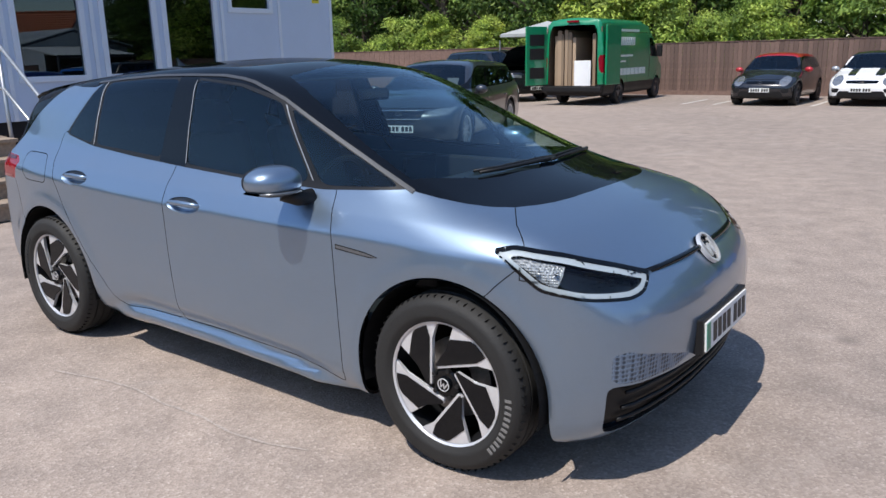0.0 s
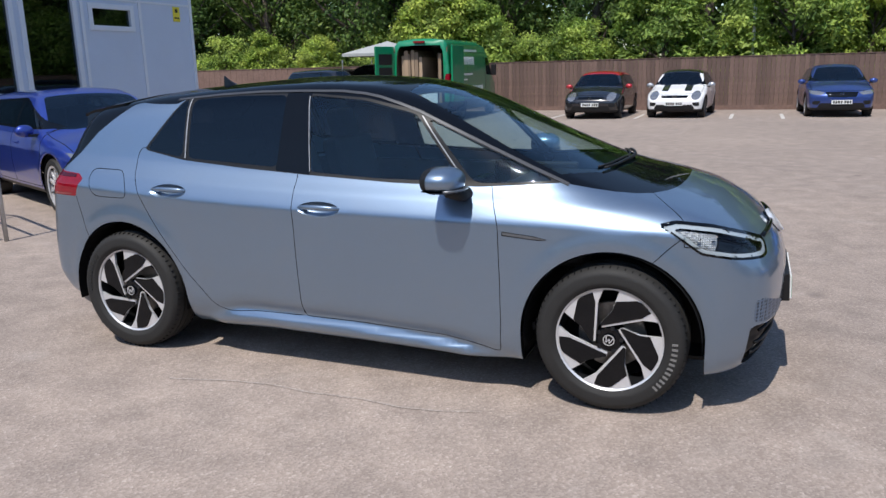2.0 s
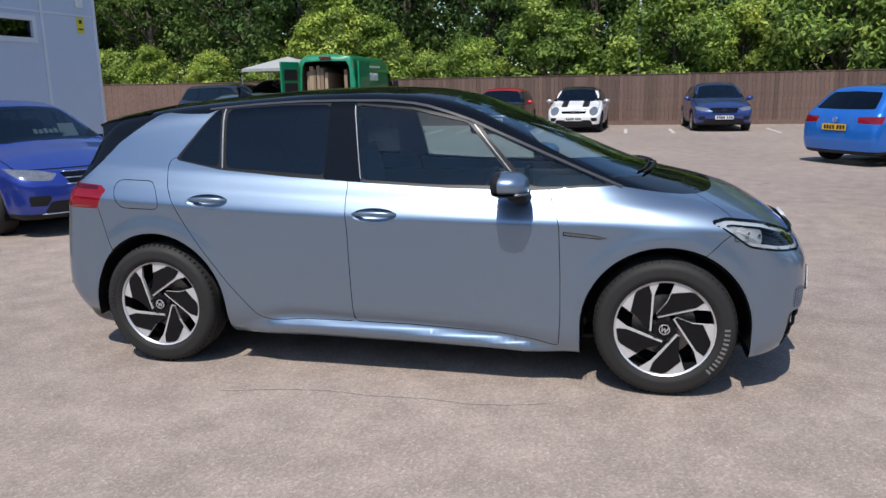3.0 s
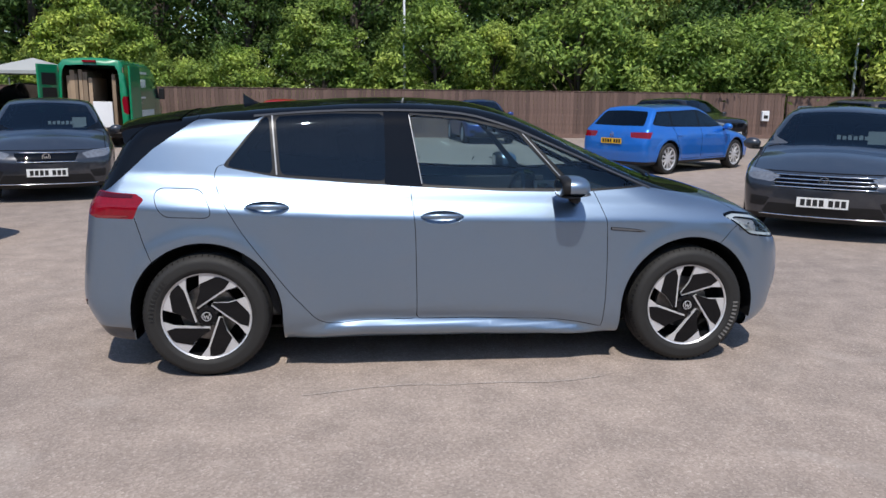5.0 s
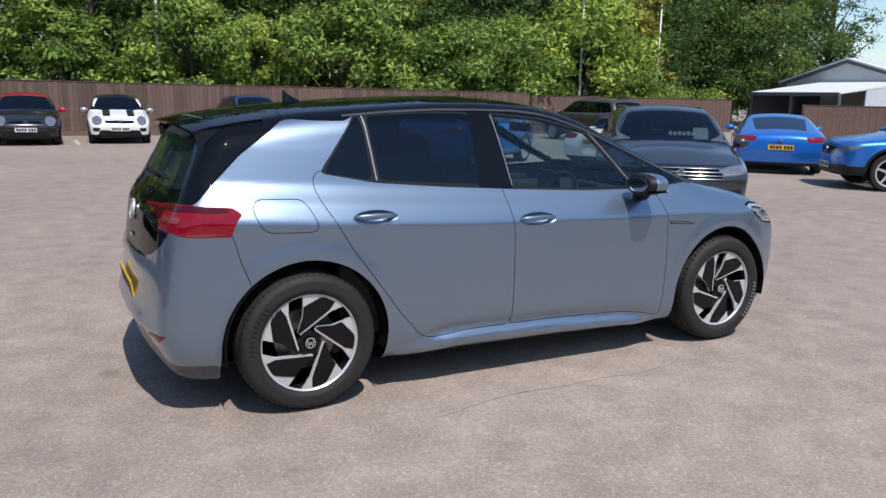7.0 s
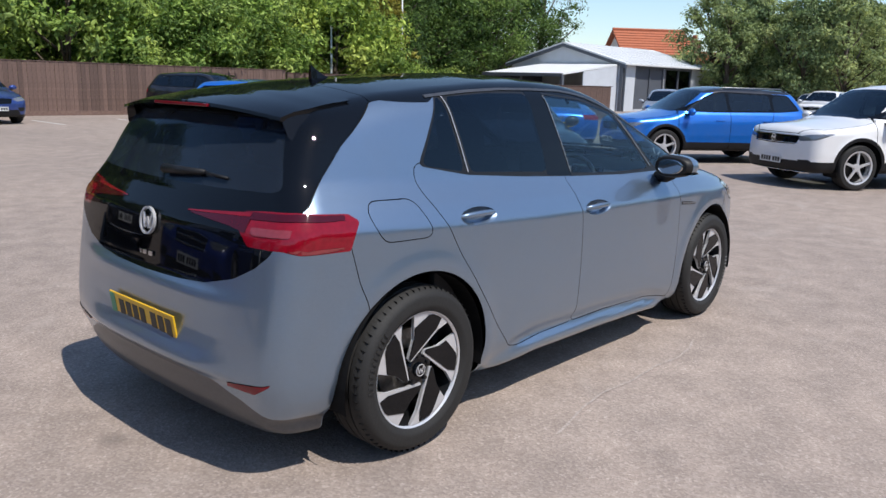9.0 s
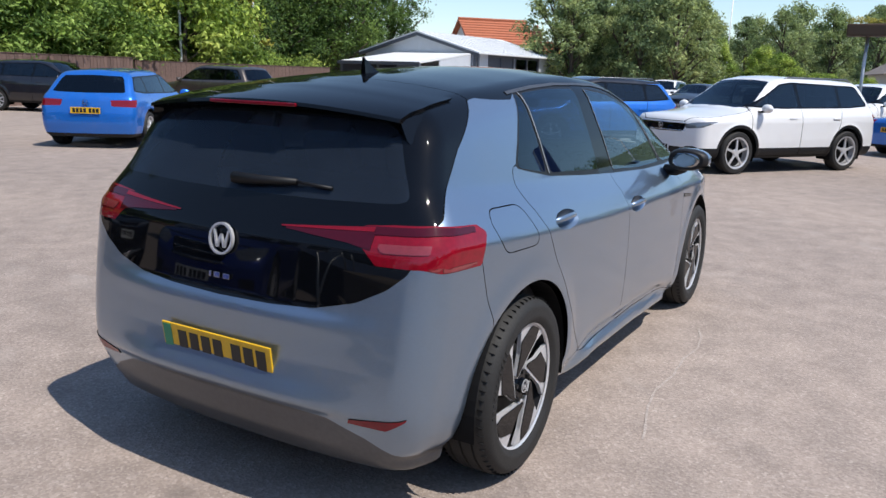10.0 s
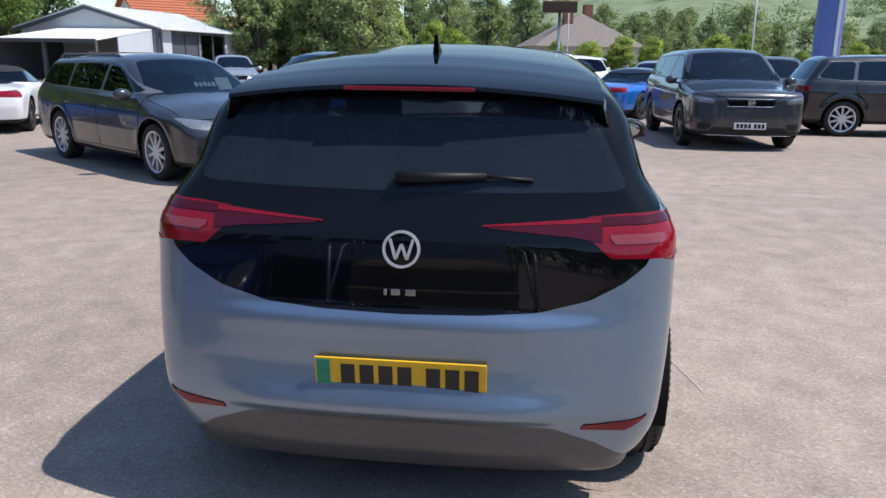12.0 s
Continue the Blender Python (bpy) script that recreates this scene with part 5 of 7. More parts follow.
# white workshop with a lean-to, and the tiled house beyond
SHEET = surface("white_metal_sheet", (0.72, 0.73, 0.73), 0.5, vary=0.12, grain=0.1)
SHEET_WALL = surface("pale_grey_sheet_wall", (0.55, 0.58, 0.62), 0.55, vary=0.12)
SLATE_EDGE = surface("dark_grey_edge", (0.09, 0.10, 0.12), 0.5)
ROOF_TILE = surface("orange_clay_tiles", (0.40, 0.125, 0.06), 0.75, vary=0.25, vary_scale=1.5, grain=0.35, grain_scale=9, bump=0.5, bump_scale=20)
RENDER = surface("pale_render", (0.62, 0.60, 0.56), 0.85, vary=0.12)
BRICK = surface("red_brown_brick", (0.22, 0.09, 0.06), 0.85, vary=0.25, grain=0.4, grain_scale=12)
shop = thing("workshop", "white metal-sheet workshop with a shallow gable and open lean-to", "building")
WM = pose(40.4, 21.6, 0, 0, 0, -3) @ Matrix.Scale(1.22, 4)
EV, RG, WD, LN = 2.45, 3.36, 7.2, 8.8
part("gable_wall", plate_of([(0, 0), (WD, 0), (WD, EV), (WD / 2, RG), (0, EV)], 0, 0.15, m=WM @ pose(0, 0, 0, 0, 0, 90)), SHEET_WALL, shop)
side = bmesh.new()
for a, b, c, d in ((0.16, LN, 0, 0.1), (0.16, 1.3, 0.1, EV), (1.3, 4.3, 2.2, EV), (4.3, 7.2, 2.2, EV), (7.2, LN, 0.1, EV), (4.1, 4.3, 0.1, 2.2)):
    box(a, 0, c, b, 0.15, d, bm=side, m=WM)
part("side_wall", side, SHEET_WALL, shop)
part("back_wall", box(0.16, WD - 0.15, 0, LN, WD, EV, m=WM), SHEET_WALL, shop)
part("far_wall", box(LN - 0.15, 0.16, 0, LN, WD - 0.16, EV, m=WM), SHEET_WALL, shop)
for a, b, n in ((1.3, 4.1, "door"), (4.3, 7.2, "window")):
    part(n, box(a, 0.05, 0.1, b, 0.09, 2.2, m=WM), OFFICE_GLASS if n == "window" else SLATE_EDGE, shop)
    for q in (a, (a + b) / 2, b):
        part("frame", box(q - 0.06, -0.02, 0.1, q + 0.06, 0.04, 2.25, m=WM), SLATE_EDGE, shop)
    part("frame", box(a - 0.06, -0.03, 2.2, b + 0.06, 0.03, 2.32, m=WM), SLATE_EDGE, shop)
for s, (ya, za, yb, zb) in enumerate(((-0.35, EV - 0.12, WD / 2, RG + 0.06), (WD + 0.35, EV - 0.12, WD / 2, RG + 0.06))):
    part("roof_slope", plate_of([(ya, za), (yb, zb), (yb, zb + 0.08), (ya, za + 0.08)], -LN - 0.3, 0.3, m=WM @ pose(0, 0, 0, 0, 0, 90)), SHEET, shop, "white sheet roof")
    part("verge", plate_of([(ya, za - 0.16), (yb, zb - 0.16), (yb, zb + 0.0), (ya, za + 0.0)], 0.18, 0.32, m=WM @ pose(0, 0, 0, 0, 0, 90)), SLATE_EDGE, shop)
part("corner_post", box(-0.18, -0.12, 0, 0.02, 0.06, EV, m=WM), SLATE_EDGE, shop)
part("downpipe", tube([WM @ Vector((-0.05, -0.2, 0)), WM @ Vector((-0.05, -0.2, EV))], 0.05), SLATE_EDGE, shop)
for k in range(16):
    part("roof_rib", plate_of([(-0.36, EV - 0.04), (WD / 2, RG + 0.14), (WD / 2, RG + 0.17), (-0.36, EV - 0.01)], -0.02, 0.02, m=WM @ pose(0.2 + k * 0.52, 0, 0, 0, 0, 90)), SHEET, shop)
LM = WM @ pose(-0.2, 0.15, 0)
part("lean_to_roof", plate_of([(0, 2.28), (-4.7, 1.70), (-4.7, 1.78), (0, 2.36)], 0, 4.9, m=LM), SHEET, shop, "white lean-to roof")
part("fascia", box(-4.8, -0.05, 1.62, -4.7, 4.95, 1.78, m=LM), SLATE_EDGE, shop)
for y in (0.1, 2.5, 4.8):
    part("lean_to_post", box(-4.65, y - 0.07, 0, -4.5, y + 0.07, 1.68, m=LM), SLATE_EDGE, shop)
part("lean_to_wall", plate_of([(-3.0, 0), (-0.05, 0), (-0.05, 2.26), (-3.0, 1.89)], 0.0, 0.06, m=LM), SHEET_WALL, shop, "pale sheet side wall")
part("lean_to_side", box(-4.6, 4.8, 0, 0.0, 4.9, 1.68, m=LM), SLATE_EDGE, shop)
bin_t = thing("wheelie_bin", "dark grey wheelie bin under the lean-to", "bin")
part("bin_body", box(34.2, 22.3, 0.08, 35.1, 23.3, 1.30, 0.05), DARK_TRIM, bin_t)
part("bin_lid", box(34.15, 22.25, 1.302, 35.15, 23.35, 1.40, 0.03), BLACK_SATIN, bin_t)
part("bin_wheel", tube([(34.3, 22.26, 0.09), (34.3, 23.34, 0.09)], 0.09, sides=14), RUBBER, bin_t)

house = thing("tiled_house", "pale rendered house with an orange tiled roof and chimney", "house")
HM = pose(69.0, 37.0, -0.37, 0, 0, 45) @ Matrix.Scale(1.25, 4)
part("wall", box(0, -5.6, 0, 8, 0, 3.7, m=HM), RENDER, house)
for y in (0.0, -5.35):
    part("gable", plate_of([(0, 3.7), (8, 3.7), (4, 6.1)], y - 0.25, y, m=HM), RENDER, house)
part("wing_wall", box(1.6, -9.6, 0, 6.4, -5.602, 2.7, m=HM), RENDER, house)
part("wing_gable", plate_of([(1.6, 2.7), (6.4, 2.7), (4, 4.3)], -9.6, -9.4, m=HM), RENDER, house)
for a, b, c, ze, zr, y0, y1 in ((-0.5, 4, 8.5, 3.42, 6.15, -5.9, 0.4), (1.2, 4, 6.8, 2.46, 4.35, -9.9, -5.95)):
    for e in (a, c):
        part("roof_slope", plate_of([(e, ze), (b, zr), (b, zr + 0.18), (e, ze + 0.18)], y0, y1, m=HM), ROOF_TILE, house, "orange clay tile roof")
        n_rows = 12
        for k in range(n_rows):
            u = (k + 0.5) / n_rows
            part("tile_course", box(-0.05, y0, 0.0, 0.05, y1, 0.06, m=HM @ pose(e + (b - e) * u, 0, ze + (zr - ze) * u + 0.17)), ROOF_TILE, house)
    part("ridge_tile", tube([HM @ Vector((b, y0, zr + 0.2)), HM @ Vector((b, y1, zr + 0.2))], 0.14), ROOF_TILE, house)
ch = part("chimney", box(3.5, -7.3, 3.9, 4.5, -6.4, 5.6, 0.03, m=HM), BRICK, house, "red brick chimney")
for k in (3.75, 4.2):
    part("chimney_pot", lathe([(0.0, 0), (0.15, 0), (0.12, 0.45), (0.0, 0.45)], 12, m=HM @ pose(k, -6.85, 5.6, 90)), ROOF_TILE, ch)
for y in (-1.6, -4.2):
    wn_ = part("window", box(-0.05, y - 0.6, 1.2, -0.01, y + 0.6, 2.6, m=HM), OFFICE_GLASS, house)
    part("window_frame", box(-0.08, y - 0.68, 1.1, -0.052, y + 0.68, 1.2, m=HM), WHITE_PLASTIC, wn_)

bung = thing("bungalow", "grey-roofed bungalow with two chimneys among shrubs", "house")
BM = pose(74, -5.6, 0, 0, 0, 12)
part("wall", box(0, -5, 0, 9, 5, 2.8, m=BM), RENDER, bung)
hip = bmesh.new()
hv = [hip.verts.new(BM @ Vector(p)) for p in ((-0.6, -5.6, 2.7), (9.6, -5.6, 2.7), (9.6, 5.6, 2.7), (-0.6, 5.6, 2.7), (3.6, 0, 6.0), (5.4, 0, 6.0))]
for f in ((0, 1, 5, 4), (1, 2, 5), (2, 3, 4, 5), (3, 0, 4), (3, 2, 1, 0)):
    hip.faces.new([hv[k] for k in f])
part("roof", hip, surface("grey_brown_tiles", (0.19, 0.165, 0.15), 0.85, vary=0.2, grain=0.3, grain_scale=6), bung, "grey-brown hipped roof")
for x, y in ((2.6, 1.6), (6.3, -1.4)):
    part("chimney", box(x - 0.45, y - 0.45, 4.0, x + 0.45, y + 0.45, 7.0, 0.03, m=BM), BRICK, bung)
for y in (-3, 0, 3):
    part("window", box(-0.05, y - 0.8, 1.0, -0.01, y + 0.8, 2.2, m=BM), OFFICE_GLASS, bung)

# basket post, blue totem, far yard wall
post = thing("basket_post", "tall post with a hanging flower trough", "post")
part("pole", tube([(18.5, -1.02, 0), (18.5, -1.02, 2.75)], 0.04, sides=10), GALV, post, smooth="all")
part("trough", box(18.26, -1.50, 2.74, 18.74, -0.54, 3.04, 0.04), surface("brown_trough", (0.08, 0.05, 0.03), 0.8), post, "brown flower trough")
totem = thing("blue_totem", "round blue advertising column on a steel base", "totem")
TOTEM_BLUE = surface("blue_totem_skin", (0.13, 0.19, 0.47), 0.45, vary=0.1)
part("column", lathe([(0.0, 0.0), (0.54, 0.0), (0.54, 7.0), (0.0, 7.0)], 32, m=pose(31.5, -12.75, 0.3, 90)), TOTEM_BLUE, totem, smooth=True)
part("base", lathe([(0.0, -0.1), (0.66, -0.1), (0.66, 0.2), (0.0, 0.2)], 32, m=pose(31.5, -12.75, 0.1, 90)), GALV, totem, smooth=True)
part("edge_strip", box(30.94, -13.0, 0.3, 31.0, -12.87, 7.3), WHITE_PLASTIC, totem)


# ---------------------------------------------------------------- trees, scrub, hill
def leaf_material(name, dark, light, warm):
    """Leaves: each its own green, lit through from behind, with whole sprays lighter or yellower than others."""
    m, t, b, link = nodes_of(name)
    g = t.nodes.new("ShaderNodeNewGeometry")
    spray = tex(t, "ShaderNodeTexNoise", 0.55, Detail=3.0)
    c = ramp(t, g.outputs["Random Per Island"], [(0.0, dark), (0.55, tuple((a + b_) / 2 for a, b_ in zip(dark, light))), (1.0, light)]).outputs[0]
    c = mix(t, ramp(t, spray.outputs[0], [(0.45, (0, 0, 0)), (0.70, (0.75,) * 3)]).outputs[0], c, warm)
    # shade and sun among the boughs, put into the leaf colour by noise
    bough_shade = tex(t, "ShaderNodeTexNoise", 1.3, Detail=2.0)
    c = mix(t, 1.0, c, ramp(t, bough_shade.outputs[0], [(0.36, (0.52, 0.58, 0.60)), (0.62, (1.25, 1.22, 1.12))]).outputs[0], "MULTIPLY")
    o = t.nodes.new("ShaderNodeObjectInfo")
    c = mix(t, 1.0, c, ramp(t, o.outputs["Random"], [(0.0, (0.72, 0.78, 0.75)), (0.5, (1.0, 1.0, 0.9)), (1.0, (1.25, 1.15, 0.95))]).outputs[0], "MULTIPLY")
    link(c, b.inputs["Base Color"])
    b.inputs["Roughness"].default_value = 0.55
    b.inputs["Specular IOR Level"].default_value = 0.25
    tl, mx = t.nodes.new("ShaderNodeBsdfTranslucent"), t.nodes.new("ShaderNodeMixShader")
    link(c, tl.inputs["Color"])
    mx.inputs[0].default_value = 0.35
    link(b.outputs[0], mx.inputs[1]), link(tl.outputs[0], mx.inputs[2])
    link(mx.outputs[0], t.nodes["Material Output"].inputs[0])
    return m


BARK = surface("bark", (0.085, 0.065, 0.050), 0.9, vary=0.3, grain=0.4, grain_scale=20, bump=0.6, bump_scale=30)
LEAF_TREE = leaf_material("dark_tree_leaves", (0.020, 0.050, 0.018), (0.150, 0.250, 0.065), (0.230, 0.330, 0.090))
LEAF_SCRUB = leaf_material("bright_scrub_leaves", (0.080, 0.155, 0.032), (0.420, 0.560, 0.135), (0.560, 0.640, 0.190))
LEAF_SHADE = leaf_material("shaded_wood_leaves", (0.010, 0.026, 0.012), (0.045, 0.085, 0.028), (0.070, 0.115, 0.035))
# paler copy of the tree leaves, with distance haze in the colour
LEAF_FAR = leaf_material("hazed_far_leaves", (0.130, 0.190, 0.090), (0.340, 0.430, 0.210), (0.400, 0.460, 0.240))
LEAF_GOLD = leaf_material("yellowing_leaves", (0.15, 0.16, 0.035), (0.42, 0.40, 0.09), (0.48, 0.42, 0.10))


def foliage(rng, clumps, per, leaf, spread):
    """Leaf blades gathered in sprays round the given centres (x, y, z, radius)."""
    V, F = [], []
    for cx, cy, cz, cr in clumps:
        n = int(per * (cr / spread) ** 2) + 8
        d = rng.normal(size=(n, 3))
        d /= np.linalg.norm(d, axis=1, keepdims=True)
        d[:, 2] = np.where(rng.random(n) < 0.7, np.abs(d[:, 2]), d[:, 2])
        p = np.array([cx, cy, cz]) + d * cr * (0.28 + 0.95 * rng.random((n, 1))) * np.array([1, 1, 0.9])
        out_ = d + 0.8 * rng.normal(size=(n, 3)) + np.array([0, -0.30, 0.35])
        out_ /= np.linalg.norm(out_, axis=1, keepdims=True)
        u = np.cross(out_, rng.normal(size=(n, 3)))
        u /= np.linalg.norm(u, axis=1, keepdims=True)
        w = np.cross(out_, u)
        s = leaf * (0.6 + 0.8 * rng.random((n, 1)))
        k0 = sum(len(v) for v in V)
        quad = np.stack([p - u * s, p + w * s * 0.45 - out_ * s * 0.15, p + u * s, p - w * s * 0.45 - out_ * s * 0.15], 1).reshape(-1, 3)
        V.append(quad)
        i = k0 + 4 * np.arange(n)
        F.append(np.stack([i, i + 1, i + 2, i + 3], 1))
    return np.concatenate(V), np.concatenate(F)


def crown_mesh(name, rng, clumps, per, leaf, spread, material):
    V, F = foliage(rng, clumps, per, leaf, spread)
    me = bpy.data.meshes.new(name)
    me.from_pydata(V.tolist(), [], F.tolist())
    me.materials.append(material)
    return me


def build_tree(name, seed, height, width, material, leaf, per, label, category, bare=0.25, n=34):
    """A trunk with limbs that carry sprays of leaves, uneven and open in places."""
    rng = np.random.default_rng(seed)
    tree = thing(name, label, category)
    trunk = bmesh.new()
    lean = rng.normal(size=2) * 0.04 * height
    tube([(0, 0, -0.1), (lean[0] * 0.3, lean[1] * 0.3, height * 0.3), (lean[0], lean[1], height * 0.75)], [0.035 * height ** 0.9, 0.026 * height ** 0.9, 0.006 * height], trunk, 8)
    clumps = []
    for k in range(n):
        z = height * (bare + (1 - bare) * ((k + rng.random()) / n) ** 0.95)
        f = math.sin(math.pi * min(0.97, (z / height - bare * 0.6) / (1 - bare * 0.6)) ** 0.8) ** 0.6
        a, r = rng.random() * math.tau, width * 0.5 * f * (0.35 + 0.65 * rng.random() ** 0.5)
        c = (lean[0] * z / height + r * math.cos(a), lean[1] * z / height + r * math.sin(a), z, width * (0.08 + 0.11 * rng.random()))
        clumps.append(c)
        if k % 3 == 0:
            z0 = max(0.15 * height, z - 0.22 * height)
            tube([(lean[0] * z0 / height, lean[1] * z0 / height, z0), (c[0] * 0.55, c[1] * 0.55, (z0 + z) / 2), c[:3]], [0.010 * height, 0.007 * height, 0.003 * height], trunk, 5)
    part("trunk", trunk, BARK, tree, smooth="all")
    o = new("crown", crown_mesh("crown", rng, clumps, per, leaf, width * 0.14, material))
    o.parent = tree
    return tree


rngp = np.random.default_rng(5)
KINDS = [
    build_tree("tree", 11, 9.5, 6.0, LEAF_TREE, 0.105, 150, "tall dark green broadleaf tree behind the fence", "tree", 0.10, 84),
    build_tree("tree", 12, 10.5, 5.2, LEAF_TREE, 0.10, 150, "tall dark green broadleaf tree behind the fence", "tree", 0.14, 84),
    build_tree("tree", 13, 8.5, 6.5, LEAF_TREE, 0.11, 150, "tall dark green broadleaf tree behind the fence", "tree", 0.06, 84),
    build_tree("shrub", 21, 4.3, 4.2, LEAF_SCRUB, 0.095, 260, "bright green overgrown shrub above the fence", "shrub", 0.12, 52),
    build_tree("shrub", 22, 3.6, 4.6, LEAF_SCRUB, 0.085, 260, "bright green overgrown shrub above the fence", "shrub", 0.10, 52),
    build_tree("shrub", 23, 5.2, 3.8, LEAF_SCRUB, 0.10, 260, "bright green overgrown shrub above the fence", "shrub", 0.12, 52),
    build_tree("tree", 31, 8.0, 4.5, LEAF_GOLD, 0.12, 220, "tree with yellowing leaves behind the fence", "tree", 0.12, 40),
    build_tree("tree", 41, 9.0, 6.2, LEAF_FAR, 0.15, 90, "green tree beyond the yard, leaves paled for haze", "tree", 0.10, 70),
    build_tree("tree", 42, 10.0, 5.0, LEAF_FAR, 0.15, 90, "green tree beyond the yard, leaves paled for haze", "tree", 0.12, 70),
]
FAR_KINDS = (7, 8, 8, 7, 7)
spots = []
x = -34.0
while x < 28:
    spots.append((int(rngp.integers(3, 6)), x, 27.2 + 1.2 * rngp.random(), (0.62 + 0.62 * rngp.random() ** 1.6) * (1.35 if x > 7 else 1.0)))
    x += 1.9 + 1.6 * rngp.random()
x = -36.0
while x < 33:
    spots.append((int(rngp.integers(0, 3)), x, 31.2 + 2.0 * rngp.random(), 0.85 + 0.35 * rngp.random()))
    x += 3.1 + 2.4 * rngp.random()
x = -40.0
while x < 44:
    spots.append((int(rngp.integers(0, 3)), x, 36.0 + 2.5 * rngp.random(), 1.1 + 0.4 * rngp.random()))
    x += 3.4 + 1.5 * rngp.random()
for k in range(8):
    spots.append((int(rngp.integers(0, 3)), 29.5 + 3.2 * k, 34.0 + 2.5 * rngp.random(), 1.0 + 0.3 * rngp.random()))
spots += [(6, 27.3, 29.8, 0.95), (0, 30.0, 31.5, 0.95), (2, 35.5, 34.5, 0.9), (1, 42.5, 36.5, 0.8), (6, 13.5, 33.0, 1.0)]
# the far belt beyond the yard
for k in range(64):
    a = radians(-38 + 62 * k / 63 + 2 * rngp.random())
    if 20 < math.degrees(a) < 27:
        continue
    d = 84 + 30 * rngp.random()
    spots.append((FAR_KINDS[int(rngp.integers(0, 5))], d * math.cos(a), d * math.sin(a), (0.75 + 0.4 * rngp.random()) * (0.66 if math.degrees(a) < -1 else 1.0)))
for k in range(34):
    a = radians(-40 + 66 * k / 33 + 3 * rngp.random())
    d = 66 + 8 * rngp.random()
    spots.append((int(rngp.integers(3, 6)), d * math.cos(a), d * math.sin(a), (0.7 + 0.5 * rngp.random()) * (0.66 if math.degrees(a) < 4 else 1.0)))
for k in range(13):
    a = radians(12.5 + 10 * k / 12 + 0.6 * rngp.random())
    d = 57 + 8 * rngp.random()
    spots.append((FAR_KINDS[int(rngp.integers(0, 5))], d * math.cos(a) - 3.5, d * math.sin(a) - 2.5, 0.72 + 0.2 * rngp.random()))
# the side of the yard that the car's windows mirror
for k in range(24):
    spots.append((int(rngp.integers(0, 3)), -50 + 4.6 * k + 2 * rngp.random(), -34 - 5 * rngp.random(), 0.9 + 0.4 * rngp.random()))
for k in range(9):
    spots.append((int(rngp.integers(0, 3)), -42 - 4 * rngp.random(), -28 + 7 * k, 0.9 + 0.4 * rngp.random()))
used = set()
for kind, x, y, s in spots:
    m = pose(x, y, 0, 0, 0, float(rngp.random() * 360)) @ Matrix.Scale(s, 4)
    if kind in used:
        o = copy_thing(KINDS[kind], m)
        o.scale = (s, s, s * (0.9 + 0.2 * rngp.random()))
    else:
        KINDS[kind].matrix_basis = m
        used.add(kind)
# banks behind the trees, their deep shade put into the leaf colour
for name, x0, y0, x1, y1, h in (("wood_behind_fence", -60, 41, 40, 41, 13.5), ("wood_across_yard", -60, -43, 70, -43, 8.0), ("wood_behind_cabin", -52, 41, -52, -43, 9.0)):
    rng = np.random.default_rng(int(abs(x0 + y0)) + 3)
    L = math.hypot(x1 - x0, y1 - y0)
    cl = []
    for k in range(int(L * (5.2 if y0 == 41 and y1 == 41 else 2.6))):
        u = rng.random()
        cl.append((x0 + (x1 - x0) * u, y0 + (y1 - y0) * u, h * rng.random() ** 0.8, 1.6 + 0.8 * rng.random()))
    o = new(name, crown_mesh(name, rng, cl, 60, 0.42, 1.6, LEAF_SHADE))
    tagged(o, "dense woodland edge, shade put into its dark green", "woodland", kind="stuff")
# rank growth just behind the fence
rng = np.random.default_rng(77)
o = new("bank_growth", crown_mesh("bank_growth", rng, [(-32 + 64 * rng.random(), 27.5 + 1.2 * rng.random(), 0.6 + 1.5 * rng.random() ** 1.5, 0.5 + 0.3 * rng.random()) for _ in range(260)], 90, 0.075, 0.6, LEAF_SCRUB))
tagged(o, "bramble and weeds growing over the bank", "undergrowth", kind="stuff")

# far hill with woods, distance haze put into their pale greens
HILL = surface("hazed_hill_grass", (0.15, 0.19, 0.10), 0.95, vary=0.35, vary_scale=0.02, grain=0.4, grain_scale=0.12)
hb = bmesh.new()
cols = []
for i in range(60):
    y = -620 + 1000 * i / 59
    col = []
    for j in range(14):
        u = j / 13
        x = 210 + 420 * u
        z = (62 * math.exp(-((y + 230) / 260) ** 2) + 14) * (0.5 - 0.5 * math.cos(math.pi * u)) + 2.5 * noise.noise(Vector((x * 0.012, y * 0.012, 0))) * u
        col.append(hb.verts.new((x, y, z - 0.5)))
    cols.append(col)
for a, b in zip(cols, cols[1:]):
    for k in range(13):
        hb.faces.new((a[k], a[k + 1], b[k + 1], b[k]))
hill = part("hill", hb, HILL, None, smooth="all")
tagged(hill, "green far hill with fields and woods", "hill", kind="structure")
rng = np.random.default_rng(9)
cl = []
for k in range(420):
    y = -520 + 720 * rng.random()
    u = rng.random() ** 0.7
    x = 205 + 330 * u
    z = (62 * math.exp(-((y + 230) / 260) ** 2) + 14) * (0.5 - 0.5 * math.cos(math.pi * (x - 210) / 420)) if x > 210 else 0
    if noise.noise(Vector((x * 0.011, y * 0.011, 3.0))) > -0.05 or x < 235:
        cl.append((x, y, z + 3.0, 5 + 3 * rng.random()))
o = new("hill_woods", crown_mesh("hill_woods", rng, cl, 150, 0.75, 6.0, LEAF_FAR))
tagged(o, "patches of woodland over the far hill", "woodland", kind="stuff")
fl = thing("trough_flowers", "orange and green flowers in the hanging trough", "flowers", kind="stuff")
